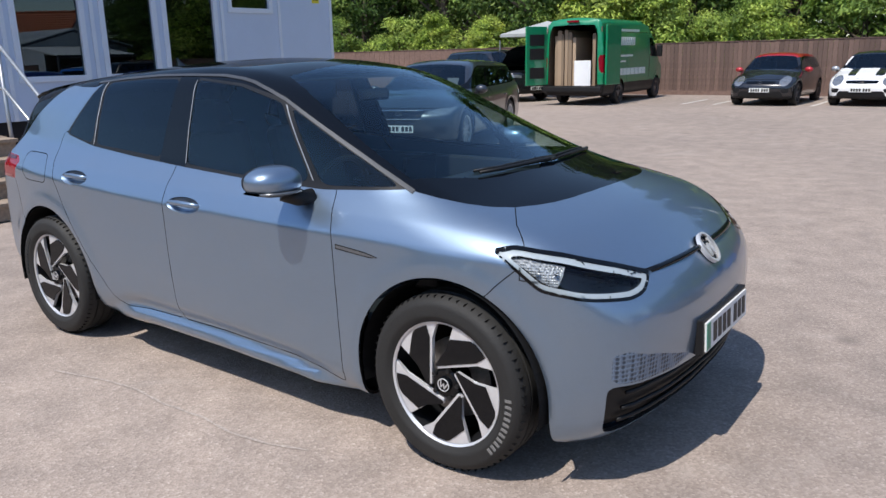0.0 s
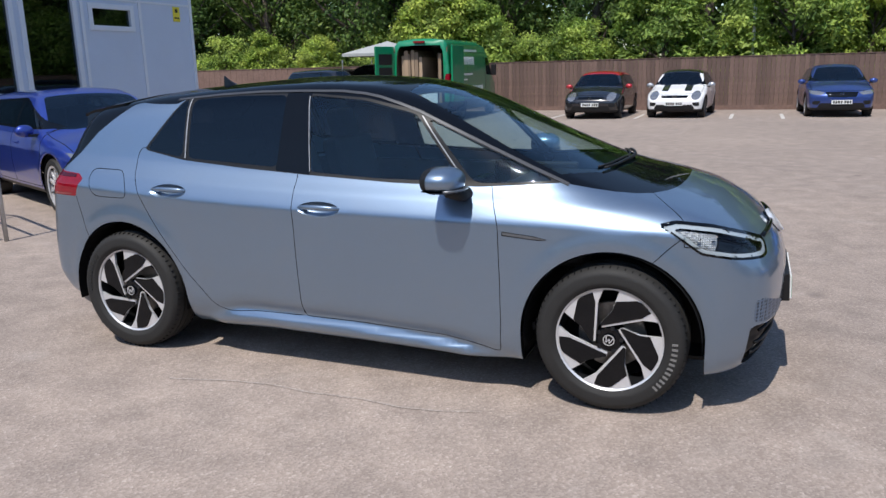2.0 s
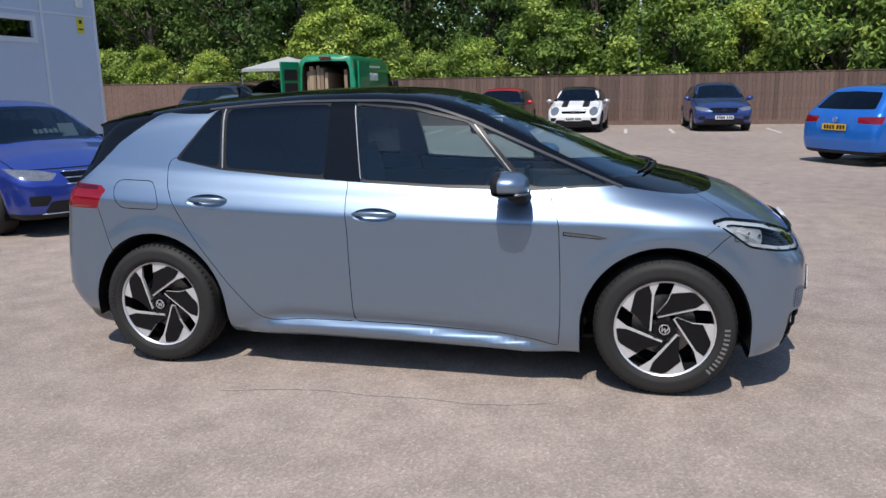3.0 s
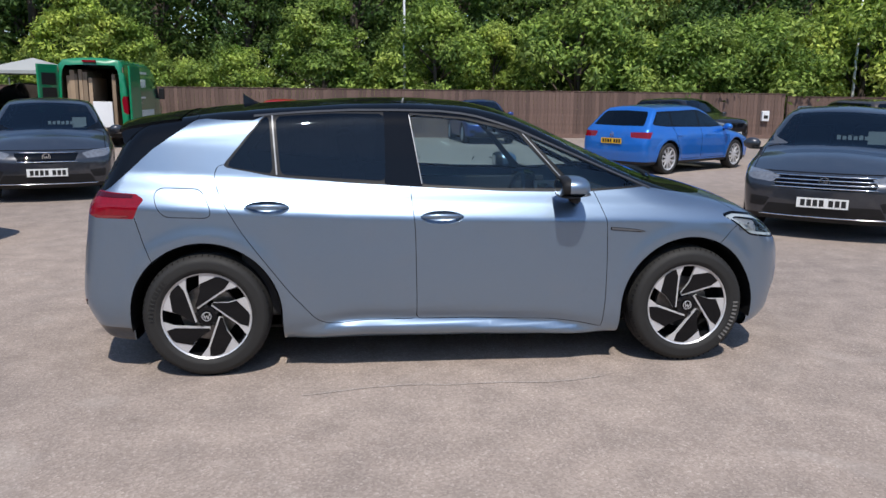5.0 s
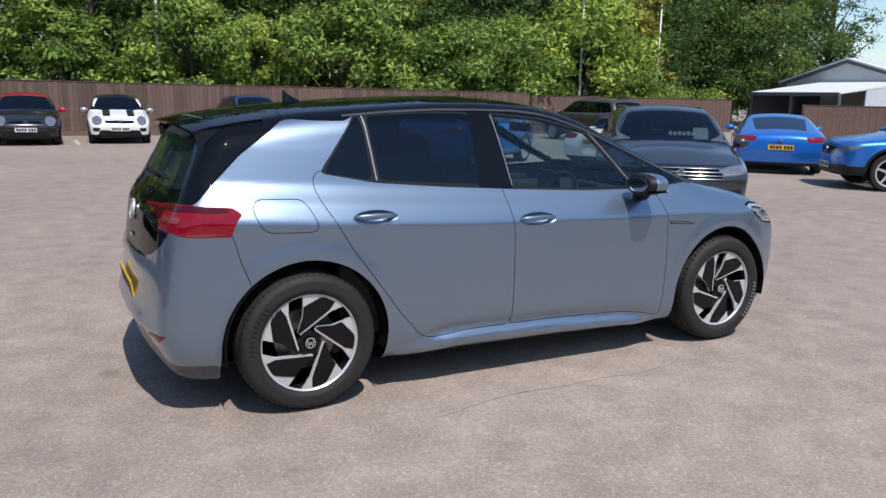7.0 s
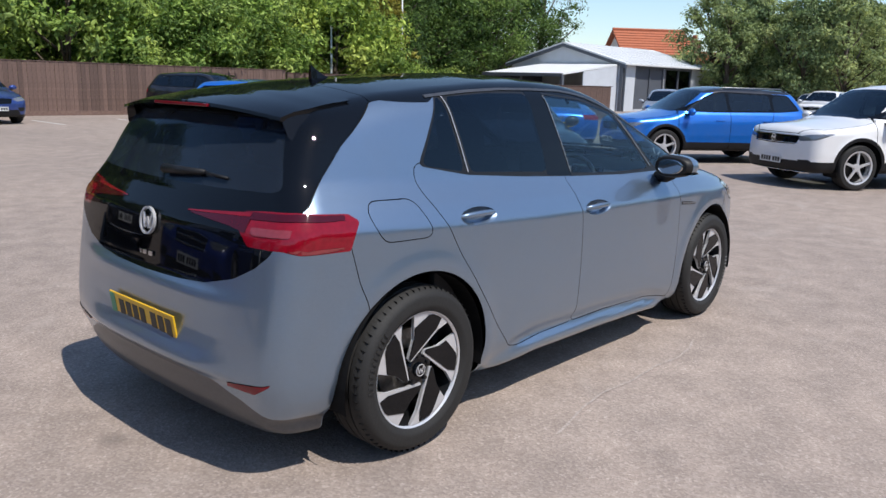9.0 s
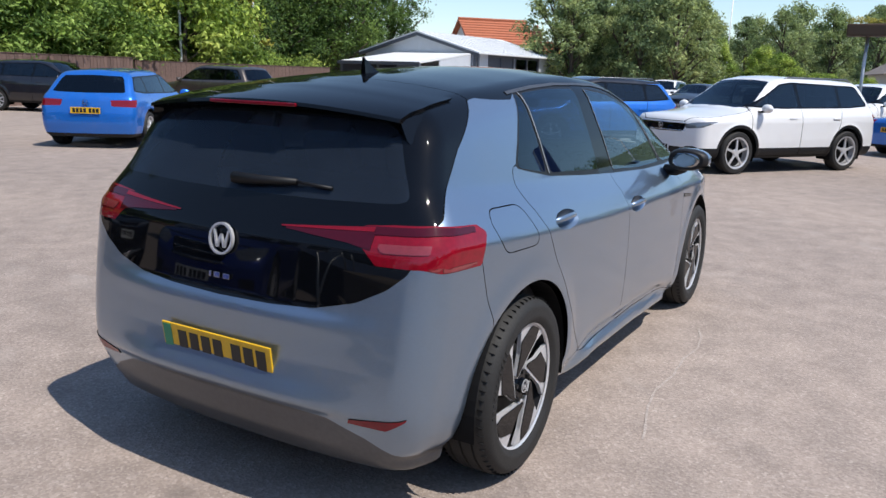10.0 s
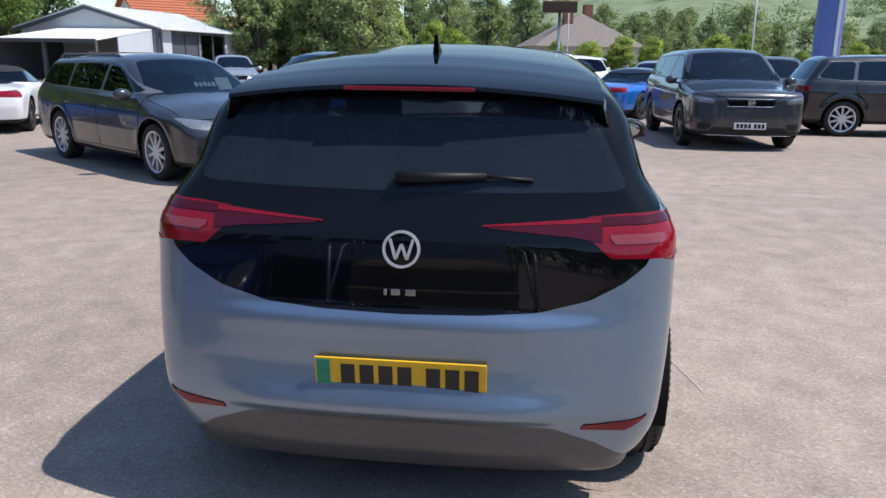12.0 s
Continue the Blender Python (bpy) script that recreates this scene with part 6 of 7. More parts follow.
o = new("blooms", crown_mesh("blooms", np.random.default_rng(4), [(18.45 + 0.05 * math.sin(k * 3.3), -1.44 + 0.168 * k, 3.08, 0.12 + 0.03 * math.sin(k * 5.0)) for k in range(6)], 70, 0.025, 0.1, LEAF_GOLD))
o.parent = fl


# ---------------------------------------------------------------- the other cars
def car_spec(kind, L, W, H, wb, fo, r, belt=None):
    """A body for a car of that length, width, height, wheelbase, front overhang and tyre radius; x forward from mid-wheelbase."""
    xf, half = wb / 2 + fo, W / 2
    xr, b = xf - L, belt or 0.64 * H
    hood = b - 0.02
    cx, sx = wb / 2 - 0.32, wb / 2 - 1.05
    if kind == "suv":
        cx, sx, hood = wb / 2 - 0.26, wb / 2 - 0.92, b - 0.01
    if kind == "compact":
        cx, sx, hood = wb / 2 - 0.42, wb / 2 - 0.90, b - 0.06
    nose_z = hood - (0.17 if kind != "suv" else 0.07)
    front = [(sx - 0.25, H - 0.012), (sx, H - 0.06), (cx, b + 0.07), (cx + 0.12, b + 0.035), (cx + 0.55, hood - 0.02), (xf - 0.18, nose_z), (xf + 0.2, nose_z - 0.16)]
    tail_tall = [(0.1, xr + 0.14), (0.25, xr + 0.04), (0.45, xr), (0.62, xr + 0.01), (b - 0.02, xr + 0.06), (H - 0.12, xr + {"estate": 0.36, "hatch": 0.50}.get(kind, 0.42)), (H + 0.1, xr + 0.62)]
    if kind in ("hatch", "suv", "estate", "compact"):
        top = [(xr - 0.3, H - 0.16), (xr + 0.4, H - 0.055), (-wb / 2 + 0.4, H - 0.01), (0.0, H)] + front
        tail_l = tail_tall
    elif kind == "coupe":
        top = [(xr - 0.3, b - 0.12), (xr + 0.05, b + 0.0), (xr + 0.35, b + 0.08), (-0.55, H - 0.05), (-0.2, H), (sx - 0.35, H - 0.005)] + front[1:]
        tail_l = [(0.1, xr + 0.14), (0.25, xr + 0.05), (0.5, xr), (b - 0.1, xr + 0.02), (b + 0.1, xr + 0.10), (H + 0.2, xr + 0.2)]
    else:  # roadster
        top = [(xr - 0.3, b - 0.10), (xr + 0.1, b - 0.01), (xr + 0.55, b + 0.05), (-wb / 2 + 0.42, b + 0.10), (-0.42, H - 0.03), (0.0, H), (sx - 0.1, H - 0.03)] + front[2:]
        tail_l = [(0.1, xr + 0.14), (0.25, xr + 0.05), (0.5, xr), (b - 0.1, xr + 0.02), (b + 0.1, xr + 0.10), (H + 0.2, xr + 0.2)]
    lift = 0.06 if kind == "suv" else 0.0
    return dict(kind=kind, L=L, W=W, H=H, wb=wb, b=b, cx=cx, sx=sx, xf=xf, xr=xr, half=half, zc=0.45 * H, nose_x=xf, tail_x=xr, axles=(wb / 2, -wb / 2), wheel_r=r, arch_r=r + 0.055, floor=0.20 + lift, flare=0.014,
                top=top, crown=[(xr, 0.09), (0, 0.11), (cx, 0.10), (xf, 0.07)],
                flank=[(0.12, 0.86 * half), (0.24 + lift, 0.955 * half), (0.36, 0.985 * half), (0.55, half), (b - 0.20, half), (b - 0.12, 0.985 * half), (b - 0.02, 0.945 * half), (b + 0.03, 0.90 * half), (H - 0.08, 0.70 * half), (H, 0.64 * half)],
                plan=[(xr - 0.1, 0.90), (xr + 0.35, 0.975), (-0.4, 1.0), (wb / 2 - 0.2, 1.0), (xf - 0.3, 0.955), (xf + 0.1, 0.86)],
                rise=[(xr, 0.04), (0, 0.01), (xf, -0.01)],
                nose=[(0.1, xf - 0.12), (0.25, xf - 0.03), (0.42, xf), (0.6, xf - 0.005), (hood - 0.12, xf - (0.03 if kind == "suv" else 0.05)), (hood + 0.1, xf - (0.16 if kind == "suv" else 0.22))],
                tail=tail_l, nose_bow=0.20 if kind != "compact" else 0.16, tail_bow=0.10, k_top=0.10, k_nose=0.12, k_tail=0.10)


WHEEL_CACHE = {}


def spoke_wheel(parent, x, y, z, side, r, rim_r, spokes, material):
    """A plain spoked wheel; alike wheels share their meshes."""
    key = (round(r, 3), rim_r, spokes, material.name)
    M = pose(x, y, z, 0, 0, 0 if side < 0 else 180)
    if key not in WHEEL_CACHE:
        h = 0.11
        bits = [("wheel", lathe([(rim_r * 0.90, -h + 0.012), (rim_r, -h + 0.004), (rim_r, -h + 0.016), (rim_r * 0.94, -h + 0.03), (rim_r * 0.9, h - 0.03)], 32), material, "alloy rim"),
                ("tyre", lathe([(rim_r * 0.97, -h + 0.012), (rim_r * 1.06, -h - 0.004), (r * 0.93, -h), (r * 0.985, -h + 0.025), (r, -h + 0.05), (r, h - 0.05), (r * 0.98, h - 0.02), (rim_r, h)], 40), RUBBER, "black road tyre"),
                ("inner_well", lathe([(0.0, 0.0), (rim_r * 0.92, 0.01), (rim_r * 0.92, 0.02), (0.0, 0.01)], 24), GAP, ""),
                ("hub", lathe([(0.0, -h + 0.018), (0.055, -h + 0.02), (0.07, -h + 0.05)], 16), material, "")]
        tmp = []
        for n, bm, mt, lb in bits:
            tmp.append((n, part(n, bm, mt, None, smooth=True).data, lb))
        sp = part("spoke", plate_of([(-0.024, 0.04), (0.024, 0.04), (0.017, rim_r * 0.95), (-0.017, rim_r * 0.95)], -h + 0.022, -h + 0.045, bevel=0.004), material, None).data
        for n in ("wheel", "tyre", "inner_well", "hub", "spoke"):
            for o in [o for o in scene.objects if o.data in [q[1] for q in tmp] + [sp]]:
                bpy.data.objects.remove(o)
        WHEEL_CACHE[key] = (tmp, sp)
    tmp, sp = WHEEL_CACHE[key]
    root = None
    for n, me, lb in tmp:
        o = new(n, me)
        o.parent = root or parent
        if root is None:
            root = o
            o.matrix_basis = M
        if lb:
            tagged(o, lb)
    for k in range(spokes):
        o = new("spoke", sp)
        o.parent = root
        o.matrix_basis = pose(0, 0, 0, 0, 360 * k / spokes, 0)
    return root


GLASS_CAR = pane("parked_car_glass", (0.11, 0.14, 0.15))
GLASS_CAR_SCREEN = pane("parked_car_screen", (0.26, 0.31, 0.32))
LAMP_CLEAR = surface("clear_headlamp", (0.24, 0.25, 0.27), 0.12, metal=0.5, coat=1.0, vary=0.55, vary_scale=22)


def parked_car(name, label, p, paint, m, roof=None, trim=BLACK_SATIN, rim=ALLOY, spokes=10, grille=BLACK_GLOSS, lower=True, chrome_bars=0, plate=True, card=False, rails=False, stripes=None, round_lamps=False, mirror=None, badge=True, step=0.05, bonnet_up=False, chrome_line=False, grille_w=0.42, arches=False):
    car = thing(name, label, "car", "parked cars")
    f = body_field(p)
    b, H, cx, sx, xr, xf, half, wb, kind = p["b"], p["H"], p["cx"], p["sx"], p["xr"], p["xf"], p["half"], p["wb"], p["kind"]
    r_end = xr + (0.62 if kind in ("hatch", "suv", "compact") else 0.50)
    d_top = H - 0.13
    if kind in ("coupe", "roadster"):
        dlo = [(-wb / 2 + 0.30, b + 0.075), (-0.62, d_top - 0.02), (-0.2, d_top + 0.03), (sx - 0.15, d_top), (cx - 0.05, b + 0.06), (0.2, b + 0.035)]
        splits = (-0.35,)
    else:
        dlo = [(r_end - 0.30, b + 0.10), (r_end - 0.02, d_top - 0.02), (0.0, d_top + 0.02), (sx - 0.12, d_top - 0.02), (cx - 0.02, b + 0.055), (0.3, b + 0.035), (r_end + 0.2, b + 0.06)]
        splits = (-0.12, -wb / 2 + 0.18)
    dlo_f = polygon(dlo, (0, 2))
    glass_f = lambda V: dlo_f(V) + (0.016 if chrome_line else 0.028)
    posts = lambda V: 0.035 - np.min([np.abs(V[:, 0] - s_ - 0.10 * (V[:, 2] - b)) for s_ in splits], axis=0)
    panes = both(glass_f, posts)
    yw = 0.70 * half
    scr = polygon([(sx + 0.02, -0.05), (sx, 0.60 * half), (cx - 0.10, 0.80 * half), (cx + 0.03, 0.55 * half), (cx + 0.06, -0.05)], (0, 1), False, over(b))
    if kind in ("coupe", "roadster"):
        back = polygon([(xr + 0.45, -0.05), (xr + 0.45, 0.55 * half), (-0.72, 0.60 * half), (-0.68, -0.05)], (0, 1), False, over(b + 0.05))
    else:
        back = polygon([(-0.05, b + 0.07), (0.72 * half, b + 0.08), (0.60 * half, H - 0.15), (-0.05, H - 0.13)], (1, 2), True, behind(xr + 0.55))
    hz = b - 0.26
    if kind == "compact":
        head = lambda V: (np.hypot((np.abs(V[:, 1]) - 0.60) / 0.13, (V[:, 2] - hz - 0.02) / 0.13) - 1) * 0.13 + 9.0 * (V[:, 0] < xf - 0.7)
    else:
        head = polygon([(xf - half - 0.46, hz + 0.085), (xf - half + 0.08, hz + 0.055), (xf - half + 0.34, hz + 0.015), (xf - half + 0.31, hz - 0.055), (xf - half - 0.06, hz - 0.03)], ("d", 2), False, ahead(wb / 2))
    grl = polygon([(-0.05, hz + 0.04), (grille_w, hz + 0.03), (grille_w - 0.07, hz - 0.11), (-0.05, hz - 0.12)] if kind != "compact" else [(-0.05, hz + 0.03), (0.40, hz + 0.02), (0.36, hz - 0.05), (-0.05, hz - 0.06)], (1, 2), False, ahead(wb / 2 + 0.25))
    intake = polygon([(-0.05, 0.40), (0.62 * half, 0.40), (0.70 * half, 0.27), (-0.05, 0.26)], (1, 2), False, ahead(wb / 2 + 0.3))
    vents = polygon([(0.60 * half, 0.46), (0.84 * half, 0.47), (0.84 * half, 0.36), (0.66 * half, 0.35)], (1, 2), False, ahead(wb / 2 + 0.2))
    tz = b - 0.10
    tail_lamp = polygon([(xr + half + 0.20, tz + 0.06), (xr + half - 0.40, tz + 0.05), (xr + half - 0.40, tz - 0.06), (xr + half + 0.12, tz - 0.07)], ("e", 2), False, behind(-wb / 2))
    sill = lambda V: V[:, 2] - (0.44 if arches else 0.34 if kind == "suv" else 0.27)
    hood_line = both(polygon([(cx + 0.07, -0.05), (cx - 0.05, 0.86 * half), (xf - 0.30, 0.86 * half), (xf - 0.02, 0.45 * half), (xf + 0.1, -0.05)], (0, 1), False), over(b - 0.20))
    door1 = polygon([(-0.12, b + 0.1), (-0.12, 0.40), (-0.10, 0.30), (cx - 0.10, 0.30), (cx + 0.0, 0.45), (cx - 0.0, b), (cx - 0.1, b + 0.1)], (0, 2))
    gaps = [door1, hood_line]
    if kind in ("hatch", "suv", "estate"):
        gaps.append(polygon([(-0.12, b + 0.1), (-0.12, 0.40), (-0.12, 0.30), (-wb / 2 + p["arch_r"] + 0.08, 0.30), (-wb / 2 + 0.30, 0.62), (-wb / 2 + 0.16, b + 0.1)], (0, 2)))
    regions = [("window", panes), ("window_surround", dlo_f), ("windscreen", scr), ("rear_window", back), ("headlamp", head), ("tail_lamp", tail_lamp), ("grille", grl), ("lower_intake", intake), ("side_intake", vents)]
    after = len(regions)
    if stripes:
        regions.append(("bonnet_stripe", both(both(lambda V: np.abs(np.abs(V[:, 1]) - 0.33) - 0.10, hood_line), over(b - 0.12))))
    regions += [("bonnet", hood_line)]
    if roof:
        regions.append(("roof", both(over(H - 0.14), both(behind(sx + 0.1), ahead(r_end - 0.35)))))
    if arches:
        regions.append(("arch_trim", lambda V: np.min([np.hypot(V[:, 0] - a, V[:, 2] - p["wheel_r"]) for a in p["axles"]], axis=0) - p["arch_r"] - 0.055))
    regions += [("lower_trim", sill if lower else (lambda V: V[:, 2] - 0.24)), ("body", lambda V: V[:, 2] - 9)]
    V, T, Lb = divide(p, f, step, wheel_hole(p), regions, gaps, after, 0.005)
    N = gradient(f, V)
    looks = {"window": GLASS_CAR, "window_surround": BLACK_GLOSS if not chrome_line else SILVER_TRIM, "windscreen": GLASS_CAR_SCREEN, "rear_window": GLASS_DARK, "headlamp": LAMP_CLEAR, "tail_lamp": RED_LENS, "grille": grille, "lower_intake": BLACK_SATIN, "side_intake": BLACK_SATIN,
             "arch_trim": trim, "bonnet_stripe": stripes, "roof": roof, "lower_trim": trim if lower else paint}
    captions = {"window": "dark side glass", "windscreen": "windscreen", "rear_window": "dark rear glass", "headlamp": "clear headlamp", "tail_lamp": "red tail lamp", "grille": "dark grille", "lower_trim": "dark lower trim" if lower else ""}
    cy, ccx = V[T].mean(1)[:, 1], V[T].mean(1)[:, 0]
    bodies = {}
    for k, (n, _) in enumerate(regions):
        two = n in ("window", "window_surround", "headlamp", "tail_lamp", "bonnet_stripe", "side_intake")
        cells = [None]
        if n == "window":
            edges = [9.0, *splits, -9.0]
            cells = [(lo_, hi_) for hi_, lo_ in zip(edges, edges[1:])]
        for cell in cells:
            for s in (-1, 1) if two else (0,):
                sel = (Lb == k) & ((cy * s > 0) if s else True)
                if cell:
                    sel = sel & (ccx > cell[0]) & (ccx < cell[1])
                if sel.any():
                    bodies[n] = mesh_object(n, V, T[sel], N, looks.get(n) or paint, car, captions.get(n, ""), skirt=0.02)
    if (Lb == 99).any():
        mesh_object("shut_line", V - N * 0.006, T[Lb == 99], N, GAP, car, skirt=0)
    if bonnet_up:
        o = bodies["bonnet"]
        hinge = Vector((cx + 0.05, 0, b + 0.05))
        o.matrix_basis = Matrix.Translation(hinge) @ Matrix.Rotation(radians(-52), 4, "Y") @ Matrix.Translation(-hinge)
        part("engine_bay", box(cx + 0.1, -0.6 * half, 0.35, xf - 0.3, 0.6 * half, b - 0.22, 0.04), BLACK_SATIN, car)
    for x in p["axles"]:
        for s in (-1, 1):
            spoke_wheel(car, x, s * (half - 0.125), p["wheel_r"], s, p["wheel_r"], round(p["wheel_r"] * 0.735, 3), spokes, rim)
            well = bmesh.new()
            arc = [(p["arch_r"] * 0.985 * math.cos(a), p["arch_r"] * 0.985 * math.sin(a)) for a in np.linspace(-0.4, math.pi + 0.4, 16)]
            for q in (s * (half - 0.03), s * (half - 0.32)):
                for u, v in arc:
                    well.verts.new((x + u, q, p["wheel_r"] + v))
            well.verts.ensure_lookup_table()
            for k in range(15):
                well.faces.new([well.verts[j] for j in (k, k + 1, k + 17, k + 16)])
            well.faces.new([well.verts[16 + k] for k in range(16)])
            part("wheel_liner", well, GAP, car)
    part("underbody", box(-wb / 2 + 0.3, -half * 0.8, p["floor"] + 0.005, wb / 2 - 0.3, half * 0.8, p["floor"] + 0.06), BLACK_SATIN, car)
    part("cabin", box(-wb / 2 + 0.1, -half * 0.78, 0.4, cx - 0.3, half * 0.78, b - 0.12, 0.05), DASH, car)
    if kind != "roadster":
        for sy in (-0.36, 0.36):
            for x0 in (-0.25, -1.05) if kind not in ("coupe", "compact") else (-0.25,):
                part("seat", box(x0 - 0.07, sy - 0.22, b - 0.2, x0 + 0.07, sy + 0.22, b + 0.26, 0.06, m=pose(0, 0, 0)), SEAT, car, smooth=True)
    for s in (-1, 1):
        mm = part("door_mirror", ball(cx - 0.22, s * (half + 0.07), b + 0.04, 0.07, 0.11, 0.075, seg=14), mirror or paint, car, smooth="all")
        part("mirror_arm", box(cx - 0.20, s * (half - 0.02) - 0.06, b - 0.03, cx - 0.14, s * (half - 0.02) + 0.06, b + 0.0), BLACK_SATIN, mm)
        for x in (0.05, -wb / 2 + 0.28) if kind in ("hatch", "suv", "estate") else (0.05,):
            part("handle", box(x - 0.02, s * half * 0.985 - 0.012, b - 0.14, x + 0.16, s * half * 0.985 + 0.016, b - 0.11, 0.008), paint, car)
        if rails:
            part("roof_rail", tube([(r_end - 0.05, s * 0.60 * half, H - 0.085), (r_end + 0.08, s * 0.61 * half, H - 0.035), (sx - 0.45, s * 0.61 * half, H - 0.030), (sx - 0.28, s * 0.60 * half, H - 0.085)], 0.015), SILVER_TRIM, car, smooth="all")
    def front_x(y, z):
        xs_ = np.linspace(xf - 0.7, xf + 0.05, 160)
        inside = xs_[f(np.stack([xs_, np.full(160, y), np.full(160, z)], 1)) < 0]
        return float(inside[-1]) if len(inside) else xf - 0.1

    for k in range(chrome_bars):
        z = hz - 0.095 + 0.125 * k / max(1, chrome_bars - 1)
        part("grille_bar", tube([(front_x(y, z) + 0.002, y, z) for y in np.linspace(0.03 - grille_w, grille_w - 0.03, 11)], 0.007, sides=6), CHROME, car, smooth="all")
    if chrome_bars:
        lip = [(front_x(y, 0.265) + 0.002, y, 0.265) for y in np.linspace(-0.72 * half, 0.72 * half, 21)]
        part("bumper_strip", tube(lip, 0.008, sides=6), CHROME, car, "thin chrome bumper strip", smooth="all")
    if badge:
        roundel("front_badge", 0, 0, 0, 0.055, pose(front_x(0.0, hz - 0.03) + 0.002, 0, hz - 0.03, 0, 0, 90), car, 0.012)
        roundel("rear_badge", 0, 0, 0, 0.05, pose(xr - 0.005 + (0.02 if kind != "coupe" else 0), 0, tz + 0.0, 0, 0, -90), car, 0.02)
    if plate:
        number_plate(car, pose(xf + 0.012, 0, 0.43, 0, 0, 90), 0.52, 0.11, WHITE_PLATE, False, "white number plate")
        number_plate(car, pose(xr - 0.012, 0, 0.60 if kind in ("coupe", "roadster") else 0.68, 0, 0, -90), 0.52, 0.11, YELLOW_PLATE, False, "yellow number plate")
    if card:
        part("price_card", box(-0.005, -0.10, 0, 0.005, 0.10, 0.20, m=pose(cx - 0.24, 0.44, b + 0.07, 0, -40, 0)), WHITE_PLASTIC, car, "white price card behind the screen")
        for k in range(6):
            part("price_bar", box(-0.006, -0.022, 0.03, -0.001, 0.022, 0.10 - 0.012 * (k % 2), m=pose(cx - 0.22, 0.02 + 0.062 * k, b + 0.10, 0, -40, 0)), WHITE_PLASTIC, car, "pale windscreen price bar")
    car.matrix_basis = m
    return car


BLUE = car_paint("bright_blue_paint", (0.012, 0.16, 0.60), 0.45, 0.3)
DEEP_BLUE = car_paint("deep_blue_paint", (0.018, 0.045, 0.30), 0.45, 0.3)
DUSK_BLUE = car_paint("dark_blue_paint", (0.025, 0.055, 0.22), 0.5, 0.3)
GREY = car_paint("dark_grey_paint", (0.036, 0.040, 0.050), 0.5, 0.3)
NEAR_BLACK = car_paint("black_paint", (0.014, 0.014, 0.018), 0.3, 0.25)
BROWN = car_paint("brown_grey_paint", (0.075, 0.062, 0.052), 0.5, 0.3)
WHITE = car_paint("white_paint", (0.78, 0.78, 0.78), 0.0, 0.3, 0.02)
SILVER = car_paint("silver_paint", (0.45, 0.46, 0.48), 0.6, 0.3)
RED = car_paint("red_paint", (0.42, 0.012, 0.018), 0.2, 0.3)
DARK_ALLOY = surface("dark_alloy", (0.16, 0.16, 0.17), 0.35, metal=0.8)

parked_car("small_hatchback", "black three-door hatchback with a red roof and red mirrors", car_spec("compact", 3.84, 1.73, 1.41, 2.50, 0.66, 0.31), NEAR_BLACK, pose(-2.65, 21.2, 0, 0, 0, -91), roof=RED, mirror=RED, spokes=5, rim=DARK_ALLOY)
parked_car("small_hatchback", "white three-door hatchback with black bonnet stripes", car_spec("compact", 3.73, 1.69, 1.41, 2.47, 0.62, 0.31), WHITE, pose(-0.2, 21.6, 0, 0, 0, -93), roof=NEAR_BLACK, stripes=NEAR_BLACK, mirror=SILVER, spokes=5, rim=DARK_ALLOY)
parked_car("blue_hatchback", "dark blue five-door hatchback parked facing out by the fence", car_spec("hatch", 4.05, 1.75, 1.46, 2.55, 0.80, 0.32), DUSK_BLUE, pose(4.1, 22.2, 0, 0, 0, -88))
parked_car("sport_hatchback", "bright blue sporty hatchback with grey multi-spoke wheels", car_spec("hatch", 4.25, 1.78, 1.43, 2.60, 0.84, 0.325), BLUE, pose(6.65, 11.7, 0, 0, 0, 33), rim=ALLOY, spokes=10)
parked_car("estate_car", "dark grey estate car with chrome grille bars and a price card", car_spec("estate", 4.77, 1.83, 1.48, 2.79, 0.90, 0.34), GREY, pose(5.98, 4.62, 0, 0, 0, -127), chrome_bars=4, card=True, rails=True, spokes=10, chrome_line=True, step=0.042, grille_w=0.56)
parked_car("white_suv", "white sport utility car with dark lower trim and silver roof rails", car_spec("suv", 4.49, 1.84, 1.66, 2.68, 0.92, 0.36), WHITE, pose(11.4, 0.3, 0, 0, 0, 146), arches=True, chrome_bars=2, grille_w=0.56, rails=True, spokes=5, step=0.042)
parked_car("blue_crossover", "bright blue crossover with a dark roof and pale roof rails", car_spec("suv", 4.23, 1.82, 1.57, 2.59, 0.86, 0.345), BLUE, pose(12.7, 4.15, 0, 0, 0, 143), roof=NEAR_BLACK, arches=True, rails=True, spokes=5)
parked_car("grey_suv", "dark grey large sport utility car with a pale front plate", car_spec("suv", 4.88, 1.98, 1.72, 2.90, 0.92, 0.38), GREY, pose(11.6, -3.9, 0, 0, 0, -178), chrome_bars=2, spokes=5, rim=DARK_ALLOY, step=0.042)
parked_car("black_suv", "near-black sport utility car with bright multi-spoke wheels", car_spec("suv", 4.49, 1.84, 1.66, 2.68, 0.92, 0.36), NEAR_BLACK, pose(13.4, -8.05, 0, 0, 0, -92), spokes=10, chrome_line=True)
parked_car("brown_suv", "brown-grey sport utility car parked in the second row", car_spec("suv", 4.6, 1.88, 1.62, 2.75, 0.90, 0.36), BROWN, pose(17.5, -6.6, 0, 0, 0, 165))
parked_car("blue_roadster", "bright blue two-seat roadster with its dark roof closed", car_spec("roadster", 4.32, 1.86, 1.29, 2.47, 0.90, 0.34, 0.86), BLUE, pose(17.6, -3.2, 0, 0, 0, -38), roof=NEAR_BLACK, spokes=10, rim=DARK_ALLOY)
